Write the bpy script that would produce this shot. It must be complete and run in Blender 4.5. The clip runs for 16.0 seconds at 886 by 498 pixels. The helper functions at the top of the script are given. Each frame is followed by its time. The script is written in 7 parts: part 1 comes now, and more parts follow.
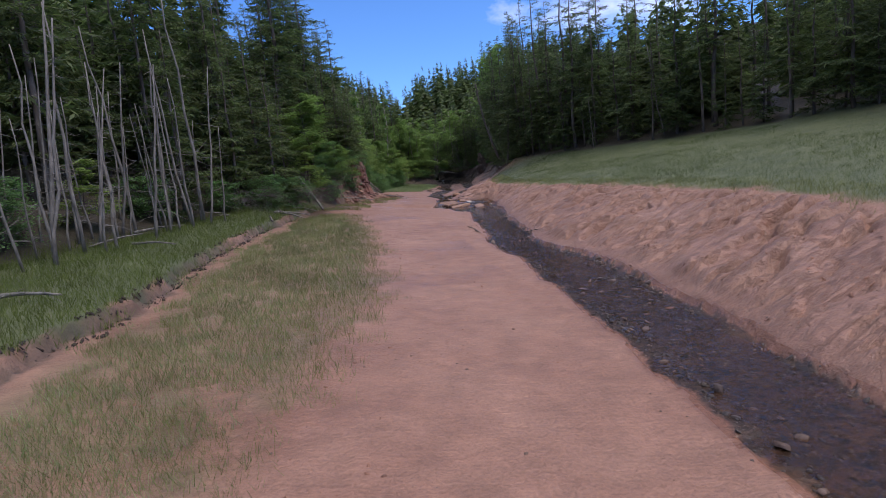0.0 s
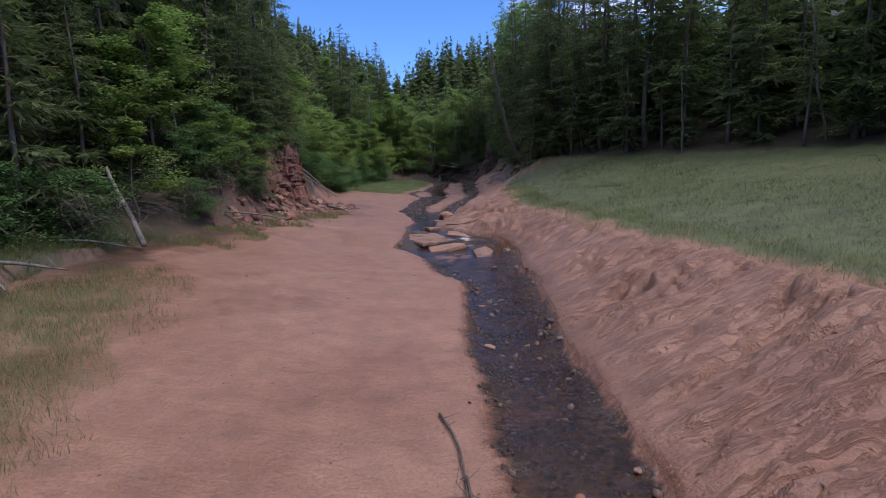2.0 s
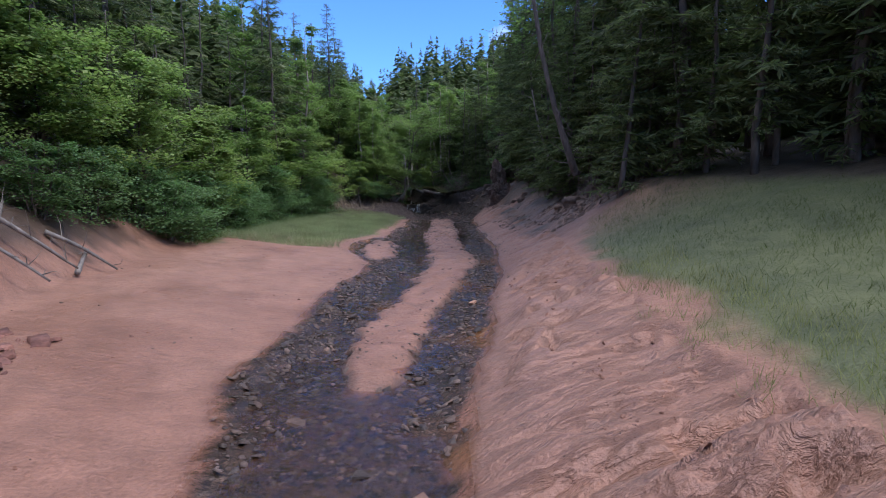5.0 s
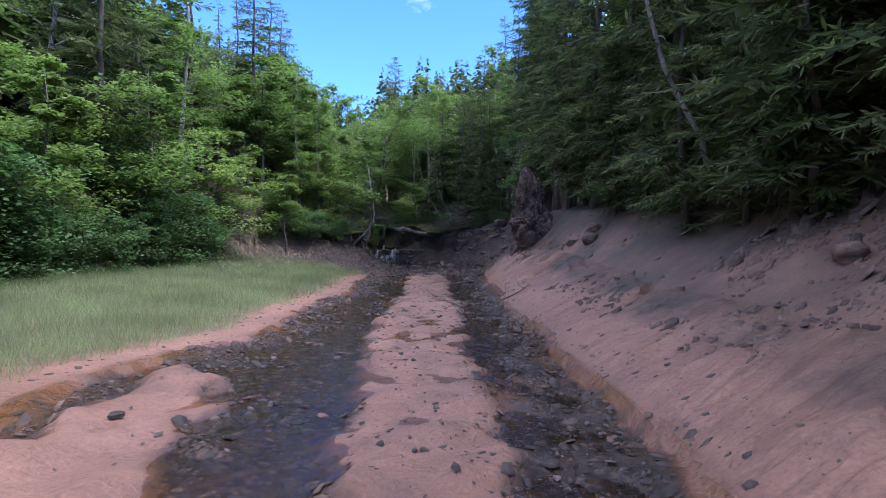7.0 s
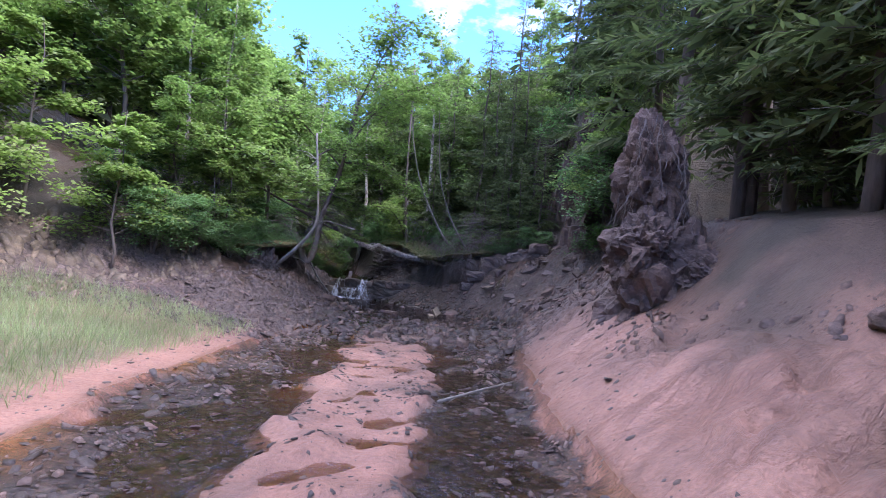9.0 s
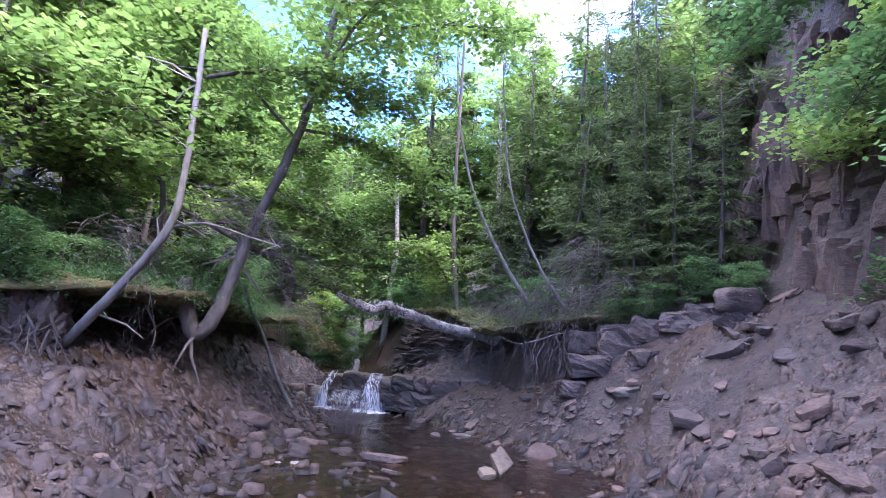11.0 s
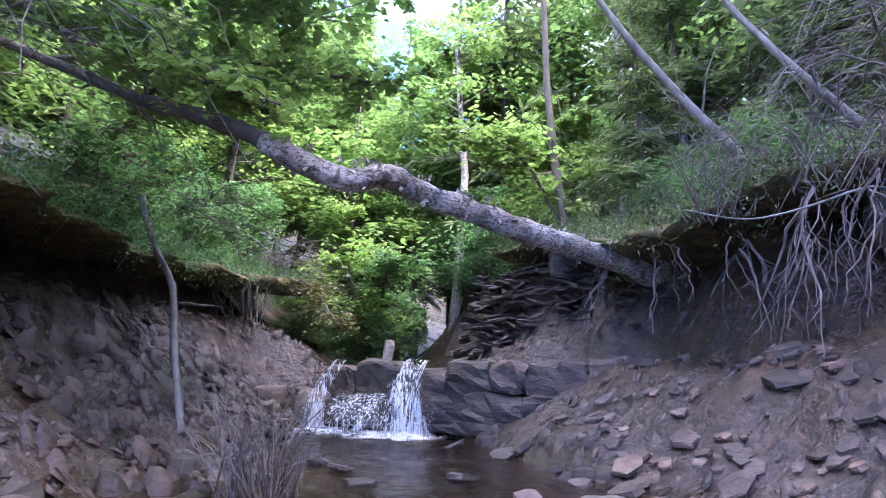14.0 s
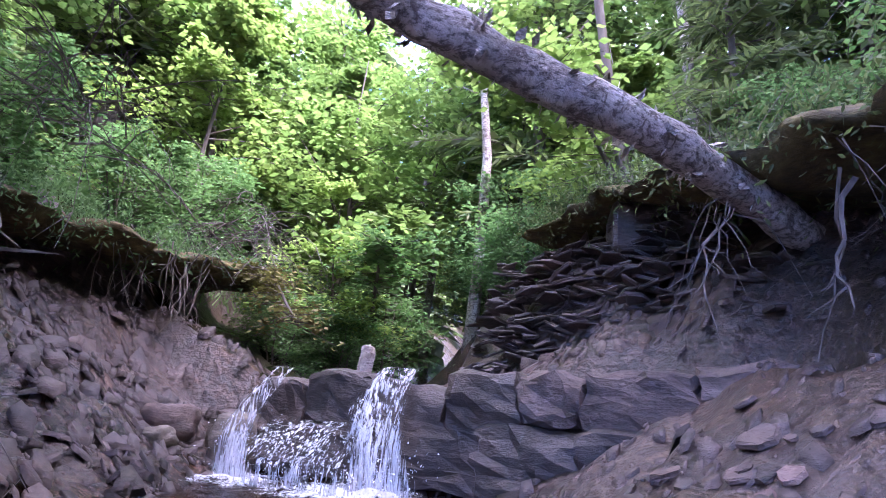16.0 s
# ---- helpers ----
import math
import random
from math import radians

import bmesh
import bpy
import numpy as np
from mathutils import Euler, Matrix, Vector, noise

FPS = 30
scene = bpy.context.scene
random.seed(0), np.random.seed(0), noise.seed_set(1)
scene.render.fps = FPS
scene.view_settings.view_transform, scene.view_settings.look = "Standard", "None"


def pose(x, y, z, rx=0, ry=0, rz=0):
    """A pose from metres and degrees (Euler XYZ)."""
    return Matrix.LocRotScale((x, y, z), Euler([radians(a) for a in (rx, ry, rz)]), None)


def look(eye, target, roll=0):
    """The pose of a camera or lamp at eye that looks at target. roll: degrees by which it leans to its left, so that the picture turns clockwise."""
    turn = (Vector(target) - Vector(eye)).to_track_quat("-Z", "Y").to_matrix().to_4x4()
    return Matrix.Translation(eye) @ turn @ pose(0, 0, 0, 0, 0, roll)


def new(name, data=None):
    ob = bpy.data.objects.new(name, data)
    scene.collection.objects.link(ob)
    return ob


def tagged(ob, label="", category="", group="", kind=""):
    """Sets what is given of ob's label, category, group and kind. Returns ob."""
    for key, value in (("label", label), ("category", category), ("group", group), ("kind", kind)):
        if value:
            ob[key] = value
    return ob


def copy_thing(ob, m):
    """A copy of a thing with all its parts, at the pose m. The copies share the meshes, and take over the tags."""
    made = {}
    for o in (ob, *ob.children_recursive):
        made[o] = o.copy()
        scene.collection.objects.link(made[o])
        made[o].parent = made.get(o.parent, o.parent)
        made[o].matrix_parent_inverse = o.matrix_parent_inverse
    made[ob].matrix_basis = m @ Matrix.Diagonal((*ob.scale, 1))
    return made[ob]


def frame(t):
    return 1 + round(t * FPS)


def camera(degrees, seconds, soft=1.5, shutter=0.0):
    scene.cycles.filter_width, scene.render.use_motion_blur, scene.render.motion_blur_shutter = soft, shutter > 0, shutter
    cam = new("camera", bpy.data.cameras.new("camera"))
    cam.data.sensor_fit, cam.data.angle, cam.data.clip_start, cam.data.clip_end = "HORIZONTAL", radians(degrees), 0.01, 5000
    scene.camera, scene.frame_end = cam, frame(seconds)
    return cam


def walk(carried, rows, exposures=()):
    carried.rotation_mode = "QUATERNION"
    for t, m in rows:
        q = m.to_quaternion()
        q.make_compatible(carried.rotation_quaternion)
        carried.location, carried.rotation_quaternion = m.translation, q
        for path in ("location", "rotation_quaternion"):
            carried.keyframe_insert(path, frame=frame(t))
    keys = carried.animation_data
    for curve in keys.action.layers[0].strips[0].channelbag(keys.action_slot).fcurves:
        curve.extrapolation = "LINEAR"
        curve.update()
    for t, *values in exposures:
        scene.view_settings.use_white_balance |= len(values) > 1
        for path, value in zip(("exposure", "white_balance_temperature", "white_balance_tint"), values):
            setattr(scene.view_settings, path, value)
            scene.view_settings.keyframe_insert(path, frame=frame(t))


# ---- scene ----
cam = camera(77.0, 16.0, soft=0.6, shutter=0.03)
PATH = [
    (0, (0.0, -2.197, 2.755), (-0.155, 2.754, 2.074), -5.8),
    (0.5, (0.306, 3.157, 2.987), (0.16, 8.101, 2.259), -4.5),
    (1, (0.554, 7.749, 3.265), (0.385, 12.687, 2.5), -1.8),
    (1.5, (0.844, 12.445, 3.33), (0.6, 17.379, 2.556), -0.7),
    (2, (0.76, 16.809, 3.377), (0.606, 21.744, 2.59), -1.4),
    (2.5, (0.762, 20.924, 3.452), (0.57, 25.854, 2.643), -1.0),
    (3, (0.472, 24.971, 3.382), (0.34, 29.909, 2.607), -0.5),
    (3.5, (0.351, 28.939, 3.412), (0.213, 33.867, 2.578), -0.4),
    (4, (0.259, 32.53, 3.379), (0.135, 37.459, 2.552), -0.1),
    (4.2, (0.158, 33.703, 3.365), (0.092, 38.647, 2.623), -0.1),
    (6.3, (0.362, 51.066, 2.661), (0.446, 56.047, 2.23), 0.2),
    (6.5, (0.38, 52.749, 2.611), (0.47, 57.736, 2.254), 0.0),
    (7, (0.49, 56.666, 2.385), (0.603, 61.663, 2.265), 0.9),
    (7.5, (0.608, 59.966, 2.283), (0.737, 64.964, 2.308), 2.5),
    (8, (0.707, 63.136, 2.206), (0.858, 68.133, 2.302), 3.6),
    (8.2, (0.748, 64.234, 2.193), (0.905, 69.231, 2.293), 4.0),
    (10.3, (1.522, 75.761, 2.566), (1.111, 80.722, 3.029), 6.8),
    (10.5, (1.436, 76.617, 2.473), (0.928, 81.56, 3.031), 6.4),
    (11, (1.331, 78.5, 2.133), (0.543, 83.359, 3.008), 4.6),
    (11.5, (1.249, 80.073, 1.849), (0.101, 84.845, 2.802), 1.9),
    (12, (1.179, 81.258, 1.568), (-0.169, 85.98, 2.508), 0.5),
    (12.5, (1.035, 82.184, 1.348), (-0.334, 86.907, 2.256), -1.2),
    (13, (0.932, 82.945, 1.227), (-0.595, 87.608, 2.191), 1.0),
    (13.5, (0.852, 83.73, 1.318), (-0.849, 88.333, 2.275), 1.5),
    (14, (0.63, 84.441, 1.445), (-1.095, 89.016, 2.487), 1.8),
    (14.5, (0.447, 85.051, 1.436), (-1.289, 89.594, 2.598), 1.8),
    (15, (0.32, 85.656, 1.412), (-1.505, 90.154, 2.613), 2.4),
    (15.5, (0.18, 86.151, 1.318), (-1.732, 90.582, 2.626), 3.8),
    (16, (-0.001, 86.618, 1.237), (-1.917, 91.007, 2.674), 3.8),
]
walk(cam, [(t, look(eye, target, roll)) for t, eye, target, roll in PATH],
     exposures=[(0.0, -0.2, 6500, 18), (2.5, -0.28, 6400, 20), (4.2, -0.05, 6200, 19), (6.3, 0.72, 5800, 21), (8.2, 1.35, 5800, 26), (10.3, 2.75, 5700, 37), (11.5, 2.95, 5700, 35), (13.0, 3.4, 5600, 33), (14.5, 3.45, 5700, 38), (16.0, 3.5, 5700, 48)])

# ---- sky and sun ----
SUN_FROM = Vector((0.50, -0.2, 0.84)).normalized()
world = bpy.data.worlds.new("sky")
scene.world = world
world.use_nodes = True
wt = world.node_tree
wt.nodes.clear()
sky = wt.nodes.new("ShaderNodeTexSky")
sky.sky_type = "NISHITA"
sky.sun_disc = False
sky.sun_elevation = math.asin(SUN_FROM.z)
sky.sun_rotation = math.atan2(SUN_FROM.x, SUN_FROM.y)
sky.air_density, sky.dust_density, sky.ozone_density = 1.0, 0.0, 5.0
bg = wt.nodes.new("ShaderNodeBackground")
bg.inputs["Strength"].default_value = 0.23
wout = wt.nodes.new("ShaderNodeOutputWorld")
# thin clouds in the sky
wco = wt.nodes.new("ShaderNodeTexCoord")
wmap = wt.nodes.new("ShaderNodeMapping")
wmap.inputs["Scale"].default_value = (1.7, 1.7, 3.4)
wmap.inputs["Location"].default_value = (4.3, 0.4, 2.0)
wmap.inputs["Rotation"].default_value = (0, 0, 4.1)
wno = wt.nodes.new("ShaderNodeTexNoise")
wno.inputs["Scale"].default_value = 1.3
wno.inputs["Detail"].default_value = 7.0
wno.inputs["Roughness"].default_value = 0.62
wra = wt.nodes.new("ShaderNodeValToRGB")
wra.color_ramp.elements[0].position = 0.50
wra.color_ramp.elements[1].position = 0.74
wra.color_ramp.elements[1].color = (0.8, 0.8, 0.8, 1)
wmx = wt.nodes.new("ShaderNodeMix")
wmx.data_type = "RGBA"
wmx.inputs["B"].default_value = (8.2, 8.4, 8.8, 1)
wt.links.new(wco.outputs["Generated"], wmap.inputs["Vector"])
wt.links.new(wmap.outputs["Vector"], wno.inputs["Vector"])
# cloud cover thickened overhead, above the view, to add soft fill light
wsep = wt.nodes.new("ShaderNodeSeparateXYZ")
wt.links.new(wco.outputs["Generated"], wsep.inputs["Vector"])
wup = wt.nodes.new("ShaderNodeMath")
wup.operation = "MULTIPLY_ADD"
wup.inputs[1].default_value = 0.42
wup.inputs[2].default_value = -0.16
wt.links.new(wsep.outputs["Z"], wup.inputs[0])
wadd = wt.nodes.new("ShaderNodeMath")
wadd.operation = "ADD"
wt.links.new(wno.outputs["Fac"], wadd.inputs[0])
wt.links.new(wup.outputs["Value"], wadd.inputs[1])
wt.links.new(wadd.outputs["Value"], wra.inputs["Fac"])
wt.links.new(wra.outputs["Color"], wmx.inputs["Factor"])
wdeep = wt.nodes.new("ShaderNodeMix")
wdeep.data_type, wdeep.blend_type = "RGBA", "MULTIPLY"
wdeep.inputs["Factor"].default_value = 1.0
wdeep.inputs["B"].default_value = (0.44, 0.69, 1.0, 1)
wt.links.new(sky.outputs["Color"], wdeep.inputs["A"])
wt.links.new(wdeep.outputs["Result"], wmx.inputs["A"])
wt.links.new(wmx.outputs["Result"], bg.inputs["Color"])
wt.links.new(bg.outputs["Background"], wout.inputs["Surface"])
sun_data = bpy.data.lights.new("sun", "SUN")
sun_data.energy, sun_data.angle, sun_data.color = 2.3, radians(18), (1.0, 0.95, 0.87)
sun = new("sun", sun_data)
sun.matrix_world = look(SUN_FROM * 60, (0, 0, 0))


# ---- materials ----
class Nodes:
    """Short hand for building one node material."""

    def __init__(self, name):
        self.mat = bpy.data.materials.new(name)
        self.mat.use_nodes = True
        self.tree = self.mat.node_tree
        self.bsdf = self.tree.nodes["Principled BSDF"]

    def node(self, kind, **values):
        n = self.tree.nodes.new(kind)
        for key, value in values.items():
            n.inputs[key.replace("_", " ")].default_value = value
        return n

    def link(self, a, b):
        self.tree.links.new(a, b)

    def position(self):
        return self.node("ShaderNodeNewGeometry").outputs["Position"]

    def noise(self, scale, detail=4.0, rough=0.55, stretch=None, vector=None, distortion=0.0):
        n = self.node("ShaderNodeTexNoise", Scale=scale, Detail=detail, Roughness=rough, Distortion=distortion)
        v = vector or self.position()
        if stretch:
            m = self.node("ShaderNodeMapping", Scale=stretch)
            self.link(v, m.inputs["Vector"])
            v = m.outputs["Vector"]
        self.link(v, n.inputs["Vector"])
        return n.outputs["Fac"]

    def ramp(self, fac, *stops):
        r = self.node("ShaderNodeValToRGB")
        e = r.color_ramp.elements
        while len(e) < len(stops):
            e.new(0.5)
        for k, (pos, col) in enumerate(stops):
            e[k].position = pos
            e[k].color = (*col, 1) if isinstance(col, tuple) else (col, col, col, 1)
        self.link(fac, r.inputs["Fac"])
        return r.outputs["Color"]

    def mix(self, fac, a, b, kind="MIX"):
        m = self.node("ShaderNodeMix")
        m.data_type, m.blend_type = "RGBA", kind
        for sock, v in (("Factor", fac), ("A", a), ("B", b)):
            if isinstance(v, (int, float)):
                if sock == "Factor":
                    m.inputs[sock].default_value = v
                else:
                    m.inputs[sock].default_value = (v, v, v, 1)
            elif isinstance(v, tuple):
                m.inputs[sock].default_value = (*v, 1)
            else:
                self.link(v, m.inputs[sock])
        return m.outputs["Result"]

    def math(self, op, a, b=0.0):
        m = self.node("ShaderNodeMath")
        m.operation = op
        for k, v in enumerate((a, b)):
            if isinstance(v, (int, float)):
                m.inputs[k].default_value = v
            else:
                self.link(v, m.inputs[k])
        return m.outputs["Value"]

    def attribute(self, name):
        n = self.node("ShaderNodeAttribute")
        n.attribute_name = name
        return n.outputs["Fac"]

    def island(self):
        return self.node("ShaderNodeNewGeometry").outputs["Random Per Island"]

    def random(self):
        return self.node("ShaderNodeObjectInfo").outputs["Random"]

    def finish(self, color, rough=0.8, bump=None, strength=0.4, distance=0.02, **more):
        for sock, v in (("Base Color", color), ("Roughness", rough)):
            if isinstance(v, tuple):
                self.bsdf.inputs[sock].default_value = (*v, 1)
            elif isinstance(v, (int, float)):
                self.bsdf.inputs[sock].default_value = v
            else:
                self.link(v, self.bsdf.inputs[sock])
        for key, v in more.items():
            self.bsdf.inputs[key.replace("_", " ")].default_value = v
        if bump is not None:
            b = self.node("ShaderNodeBump", Strength=strength, Distance=distance)
            self.link(bump, b.inputs["Height"])
            self.link(b.outputs["Normal"], self.bsdf.inputs["Normal"])
        return self.mat


def make_foliage(name, dark, light, spread=0.5):
    n = Nodes(name)
    tone = n.mix(n.island(), dark, light)
    big = n.ramp(n.noise(0.8, 2.0), (0.3, 0.65), (0.7, 1.15))
    col = n.mix(1.0, tone, big, "MULTIPLY")
    var = n.ramp(n.random(), (0.0, (0.8, 0.85, 0.75)), (1.0, (1.15, 1.12, 1.1)))
    col = n.mix(1.0, col, var, "MULTIPLY")
    mat = n.finish(col, 0.6, Specular_IOR_Level=0.25)
    trans = n.node("ShaderNodeBsdfTranslucent")
    n.link(n.mix(1.0, col, (0.97, 1.2, 0.82), "MULTIPLY"), trans.inputs["Color"])
    ms = n.node("ShaderNodeMixShader", Fac=spread)
    out = n.tree.nodes["Material Output"]
    n.link(n.bsdf.outputs["BSDF"], ms.inputs[1])
    n.link(trans.outputs["BSDF"], ms.inputs[2])
    n.link(ms.outputs["Shader"], out.inputs["Surface"])
    return mat


def make_bark(name, dark, light, scale=6.0):
    n = Nodes(name)
    fine = n.noise(scale, 6.0, 0.65, (1, 1, 0.25))
    col = n.mix(1.0, n.ramp(fine, (0.3, dark), (0.7, light)), n.ramp(n.noise(1.3, 3.0), (0.3, 0.7), (0.7, 1.15)), "MULTIPLY")
    return n.finish(col, 0.9, fine, 0.6, 0.03)


def make_ground():
    n = Nodes("creek_ground")
    pos = n.position()
    # mud: pinkish brown silt with damp patches
    big = n.noise(0.35, 5.0, 0.6)
    mid = n.noise(2.2, 6.0, 0.6)
    fine = n.noise(24.0, 5.0, 0.6)
    mud = n.ramp(big, (0.25, (0.25, 0.120, 0.077)), (0.75, (0.345, 0.188, 0.128)))
    mud = n.mix(1.0, mud, n.ramp(mid, (0.25, 0.75), (0.75, 1.15)), "MULTIPLY")
    mud = n.mix(1.0, mud, n.ramp(fine, (0.3, 0.78), (0.7, 1.18)), "MULTIPLY")
    mud = n.mix(1.0, mud, n.ramp(n.noise(5.0, 6.0, 0.7, (0.3, 1.0, 1.0), distortion=1.0), (0.34, 0.93), (0.5, 1.0), (0.68, 1.05)), "MULTIPLY")
    # gravel: shale chips
    warp = n.node("ShaderNodeVectorMath")
    warp.operation = "ADD"
    n.link(pos, warp.inputs[0])
    jig = n.node("ShaderNodeTexNoise", Scale=6.0, Detail=3.0)
    jog = n.node("ShaderNodeVectorMath")
    jog.operation = "SCALE"
    jog.inputs["Scale"].default_value = 0.09
    n.link(pos, jig.inputs["Vector"])
    n.link(jig.outputs["Color"], jog.inputs[0])
    n.link(jog.outputs["Vector"], warp.inputs[1])
    vor = n.node("ShaderNodeTexVoronoi", Scale=15.0)
    n.link(warp.outputs["Vector"], vor.inputs["Vector"])
    small = n.node("ShaderNodeTexVoronoi", Scale=42.0)
    n.link(warp.outputs["Vector"], small.inputs["Vector"])
    crumb = n.node("ShaderNodeSeparateColor")
    n.link(small.outputs["Color"], crumb.inputs["Color"])
    cell = n.node("ShaderNodeSeparateColor")
    n.link(vor.outputs["Color"], cell.inputs["Color"])
    chips = n.mix(1.0, n.ramp(mid, (0.3, (0.055, 0.039, 0.032)), (0.7, (0.138, 0.101, 0.082))), n.ramp(cell.outputs["Red"], (0.0, 0.5), (1.0, 1.3)), "MULTIPLY")
    chips = n.mix(1.0, chips, n.ramp(crumb.outputs["Red"], (0.0, 0.62), (1.0, 1.25)), "MULTIPLY")
    chips = n.mix(1.0, chips, n.ramp(n.noise(0.7, 5.0, 0.65), (0.32, (0.82, 0.84, 0.92)), (0.52, (1.0, 0.98, 0.95)), (0.7, (1.28, 1.08, 0.9))), "MULTIPLY")
    # forest floor, which also paints shade on the right bank, and turf soil
    floor = n.ramp(mid, (0.3, (0.022, 0.018, 0.012)), (0.7, (0.065, 0.050, 0.032)))
    turf = n.ramp(n.noise(1.1, 6.0, 0.65), (0.3, (0.055, 0.072, 0.026)), (0.7, (0.115, 0.13, 0.05)))
    col = n.mix(n.attribute("gravel"), mud, chips)
    col = n.mix(n.attribute("turf"), col, turf)
    col = n.mix(n.attribute("soil_and_shade"), col, floor)
    wet = n.attribute("wet")
    soaked = n.math("MULTIPLY", wet, n.attribute("gravel"))
    col = n.mix(wet, col, n.mix(1.0, col, (0.74, 0.66, 0.60), "MULTIPLY"))
    col = n.mix(soaked, col, n.mix(1.0, col, (0.74, 0.66, 0.53), "MULTIPLY"))
    col = n.mix(n.math("MULTIPLY", n.attribute("amber"), 0.8), col, (0.17, 0.068, 0.014))
    rough = n.math("SUBTRACT", n.math("SUBTRACT", 0.6, n.math("MULTIPLY", n.attribute("bank"), 0.1)), n.math("MULTIPLY", wet, 0.4))
    h = n.math("ADD", n.math("MULTIPLY", mid, 0.8), n.math("MULTIPLY", fine, 0.45))
    along = n.node("ShaderNodeMapping", Rotation=(0, 0, radians(-19)))
    n.link(pos, along.inputs["Vector"])
    along = along.outputs["Vector"]
    crumple = n.noise(9.0, 5.0, 0.55, (0.5, 1.2, 0.7), vector=along, distortion=0.5)
    h = n.math("ADD", h, n.math("MULTIPLY", n.math("MULTIPLY", crumple, n.attribute("bank")), 0.45))
    ridge = n.math("ABSOLUTE", n.math("SUBTRACT", n.noise(2.8, 6.0, 0.66, (0.28, 1.5, 0.5), vector=along, distortion=0.8), 0.5))
    rill = n.ramp(ridge, (0.0, 0.0), (0.05, 1.0))
    h = n.math("ADD", h, n.math("MULTIPLY", n.math("MULTIPLY", rill, n.attribute("bank")), 0.45))
    # swash ripples and cracks of the drying mud
    swash = n.noise(9.0, 4.0, 0.6, (0.35, 1.0, 1.0), distortion=0.5)
    h = n.math("ADD", h, n.math("MULTIPLY", swash, 0.6))
    stone = n.math("ADD", n.math("MULTIPLY", cell.outputs["Green"], 0.8), n.math("MULTIPLY", crumb.outputs["Green"], 0.35))
    h = n.math("ADD", h, n.math("MULTIPLY", n.math("MULTIPLY", stone, n.attribute("gravel")), 0.9))
    return n.finish(col, rough, h, 0.75, 0.085)


def make_plain(name, dark, light, scale=3.0, rough=0.85, fine=20.0):
    n = Nodes(name)
    a, b, c = n.noise(scale, 5.0, 0.6), n.noise(fine, 5.0, 0.65), n.noise(fine * 0.3, 6.0, 0.7, (1.0, 1.0, 2.6))
    col = n.mix(1.0, n.ramp(a, (0.3, dark), (0.7, light)), n.ramp(b, (0.3, 0.72), (0.7, 1.2)), "MULTIPLY")
    col = n.mix(1.0, col, n.ramp(c, (0.32, 0.7), (0.6, 1.12)), "MULTIPLY")
    col = n.mix(1.0, col, n.ramp(n.random(), (0.0, (0.72, 0.70, 0.70)), (1.0, (1.2, 1.18, 1.15))), "MULTIPLY")
    col = n.mix(1.0, col, n.ramp(n.island(), (0.0, (0.72, 0.70, 0.72)), (1.0, (1.22, 1.2, 1.16))), "MULTIPLY")
    col = n.mix(1.0, col, n.ramp(n.noise(0.9, 4.0, 0.65), (0.34, (0.85, 0.87, 0.93)), (0.66, (1.15, 1.03, 0.92))), "MULTIPLY")
    h = n.math("ADD", n.math("MULTIPLY", b, 0.35), c)
    return n.finish(col, rough, h, 0.7, 0.045)


def make_water():
    n = Nodes("creek_water")
    rip = n.noise(9.0, 5.0, 0.65, (1.0, 0.55, 1.0), distortion=0.8)
    mat = n.finish((0.62, 0.44, 0.28), 0.06, rip, 0.7, 0.03, Transmission_Weight=1.0, IOR=1.33)
    return mat


def make_birch():
    n = Nodes("pale_birch_bark")
    band = n.noise(2.5, 5.0, 0.65)
    fleck = n.noise(26.0, 5.0, 0.7, (1.0, 1.0, 2.2))
    peel = n.noise(9.0, 5.0, 0.7, distortion=1.5)
    col = n.mix(1.0, n.ramp(band, (0.3, (0.15, 0.115, 0.09)), (0.62, (0.57, 0.51, 0.45))), n.ramp(fleck, (0.38, 0.25), (0.52, 1.1)), "MULTIPLY")
    col = n.mix(n.ramp(peel, (0.52, 0.0), (0.60, 0.85)), col, (0.09, 0.065, 0.05))
    return n.finish(col, 0.85, n.math("ADD", fleck, peel), 0.9, 0.03)


def make_foam():
    """White water: streaks and bubbles, thinner where the froth attribute is low."""
    n = Nodes("white_water")
    a = n.noise(26.0, 5.0, 0.7, (1, 1, 0.3))
    col = n.ramp(a, (0.3, (0.42, 0.42, 0.42)), (0.65, (0.74, 0.74, 0.74)))
    streak = n.noise(55.0, 5.0, 0.75, (1, 0.6, 0.07))
    show = n.math("ADD", streak, n.math("MULTIPLY", n.math("SUBTRACT", n.attribute("froth"), 0.5), 0.55))
    n.link(n.ramp(show, (0.44, 0.0), (0.56, 0.95)), n.bsdf.inputs["Alpha"])
    return n.finish(col, 0.45, a, 0.8, 0.03, Subsurface_Weight=0.0)


M_GROUND = make_ground()
M_WATER = make_water()
M_SPRUCE = make_foliage("spruce_needles", (0.066, 0.089, 0.045), (0.185, 0.22, 0.098), 0.45)
M_LEAF = make_foliage("maple_leaves", (0.14, 0.205, 0.072), (0.29, 0.385, 0.142), 0.55)
M_LEAFY = make_foliage("yellow_green_leaves", (0.17, 0.235, 0.075), (0.32, 0.40, 0.145), 0.55)
M_ALDER = make_foliage("alder_leaves", (0.095, 0.175, 0.078), (0.20, 0.31, 0.145), 0.5)
M_BARK = make_bark("spruce_bark", (0.05, 0.04, 0.033), (0.17, 0.14, 0.12))
M_GREYWOOD = make_bark("dead_wood", (0.09, 0.08, 0.07), (0.27, 0.245, 0.215), 9.0)
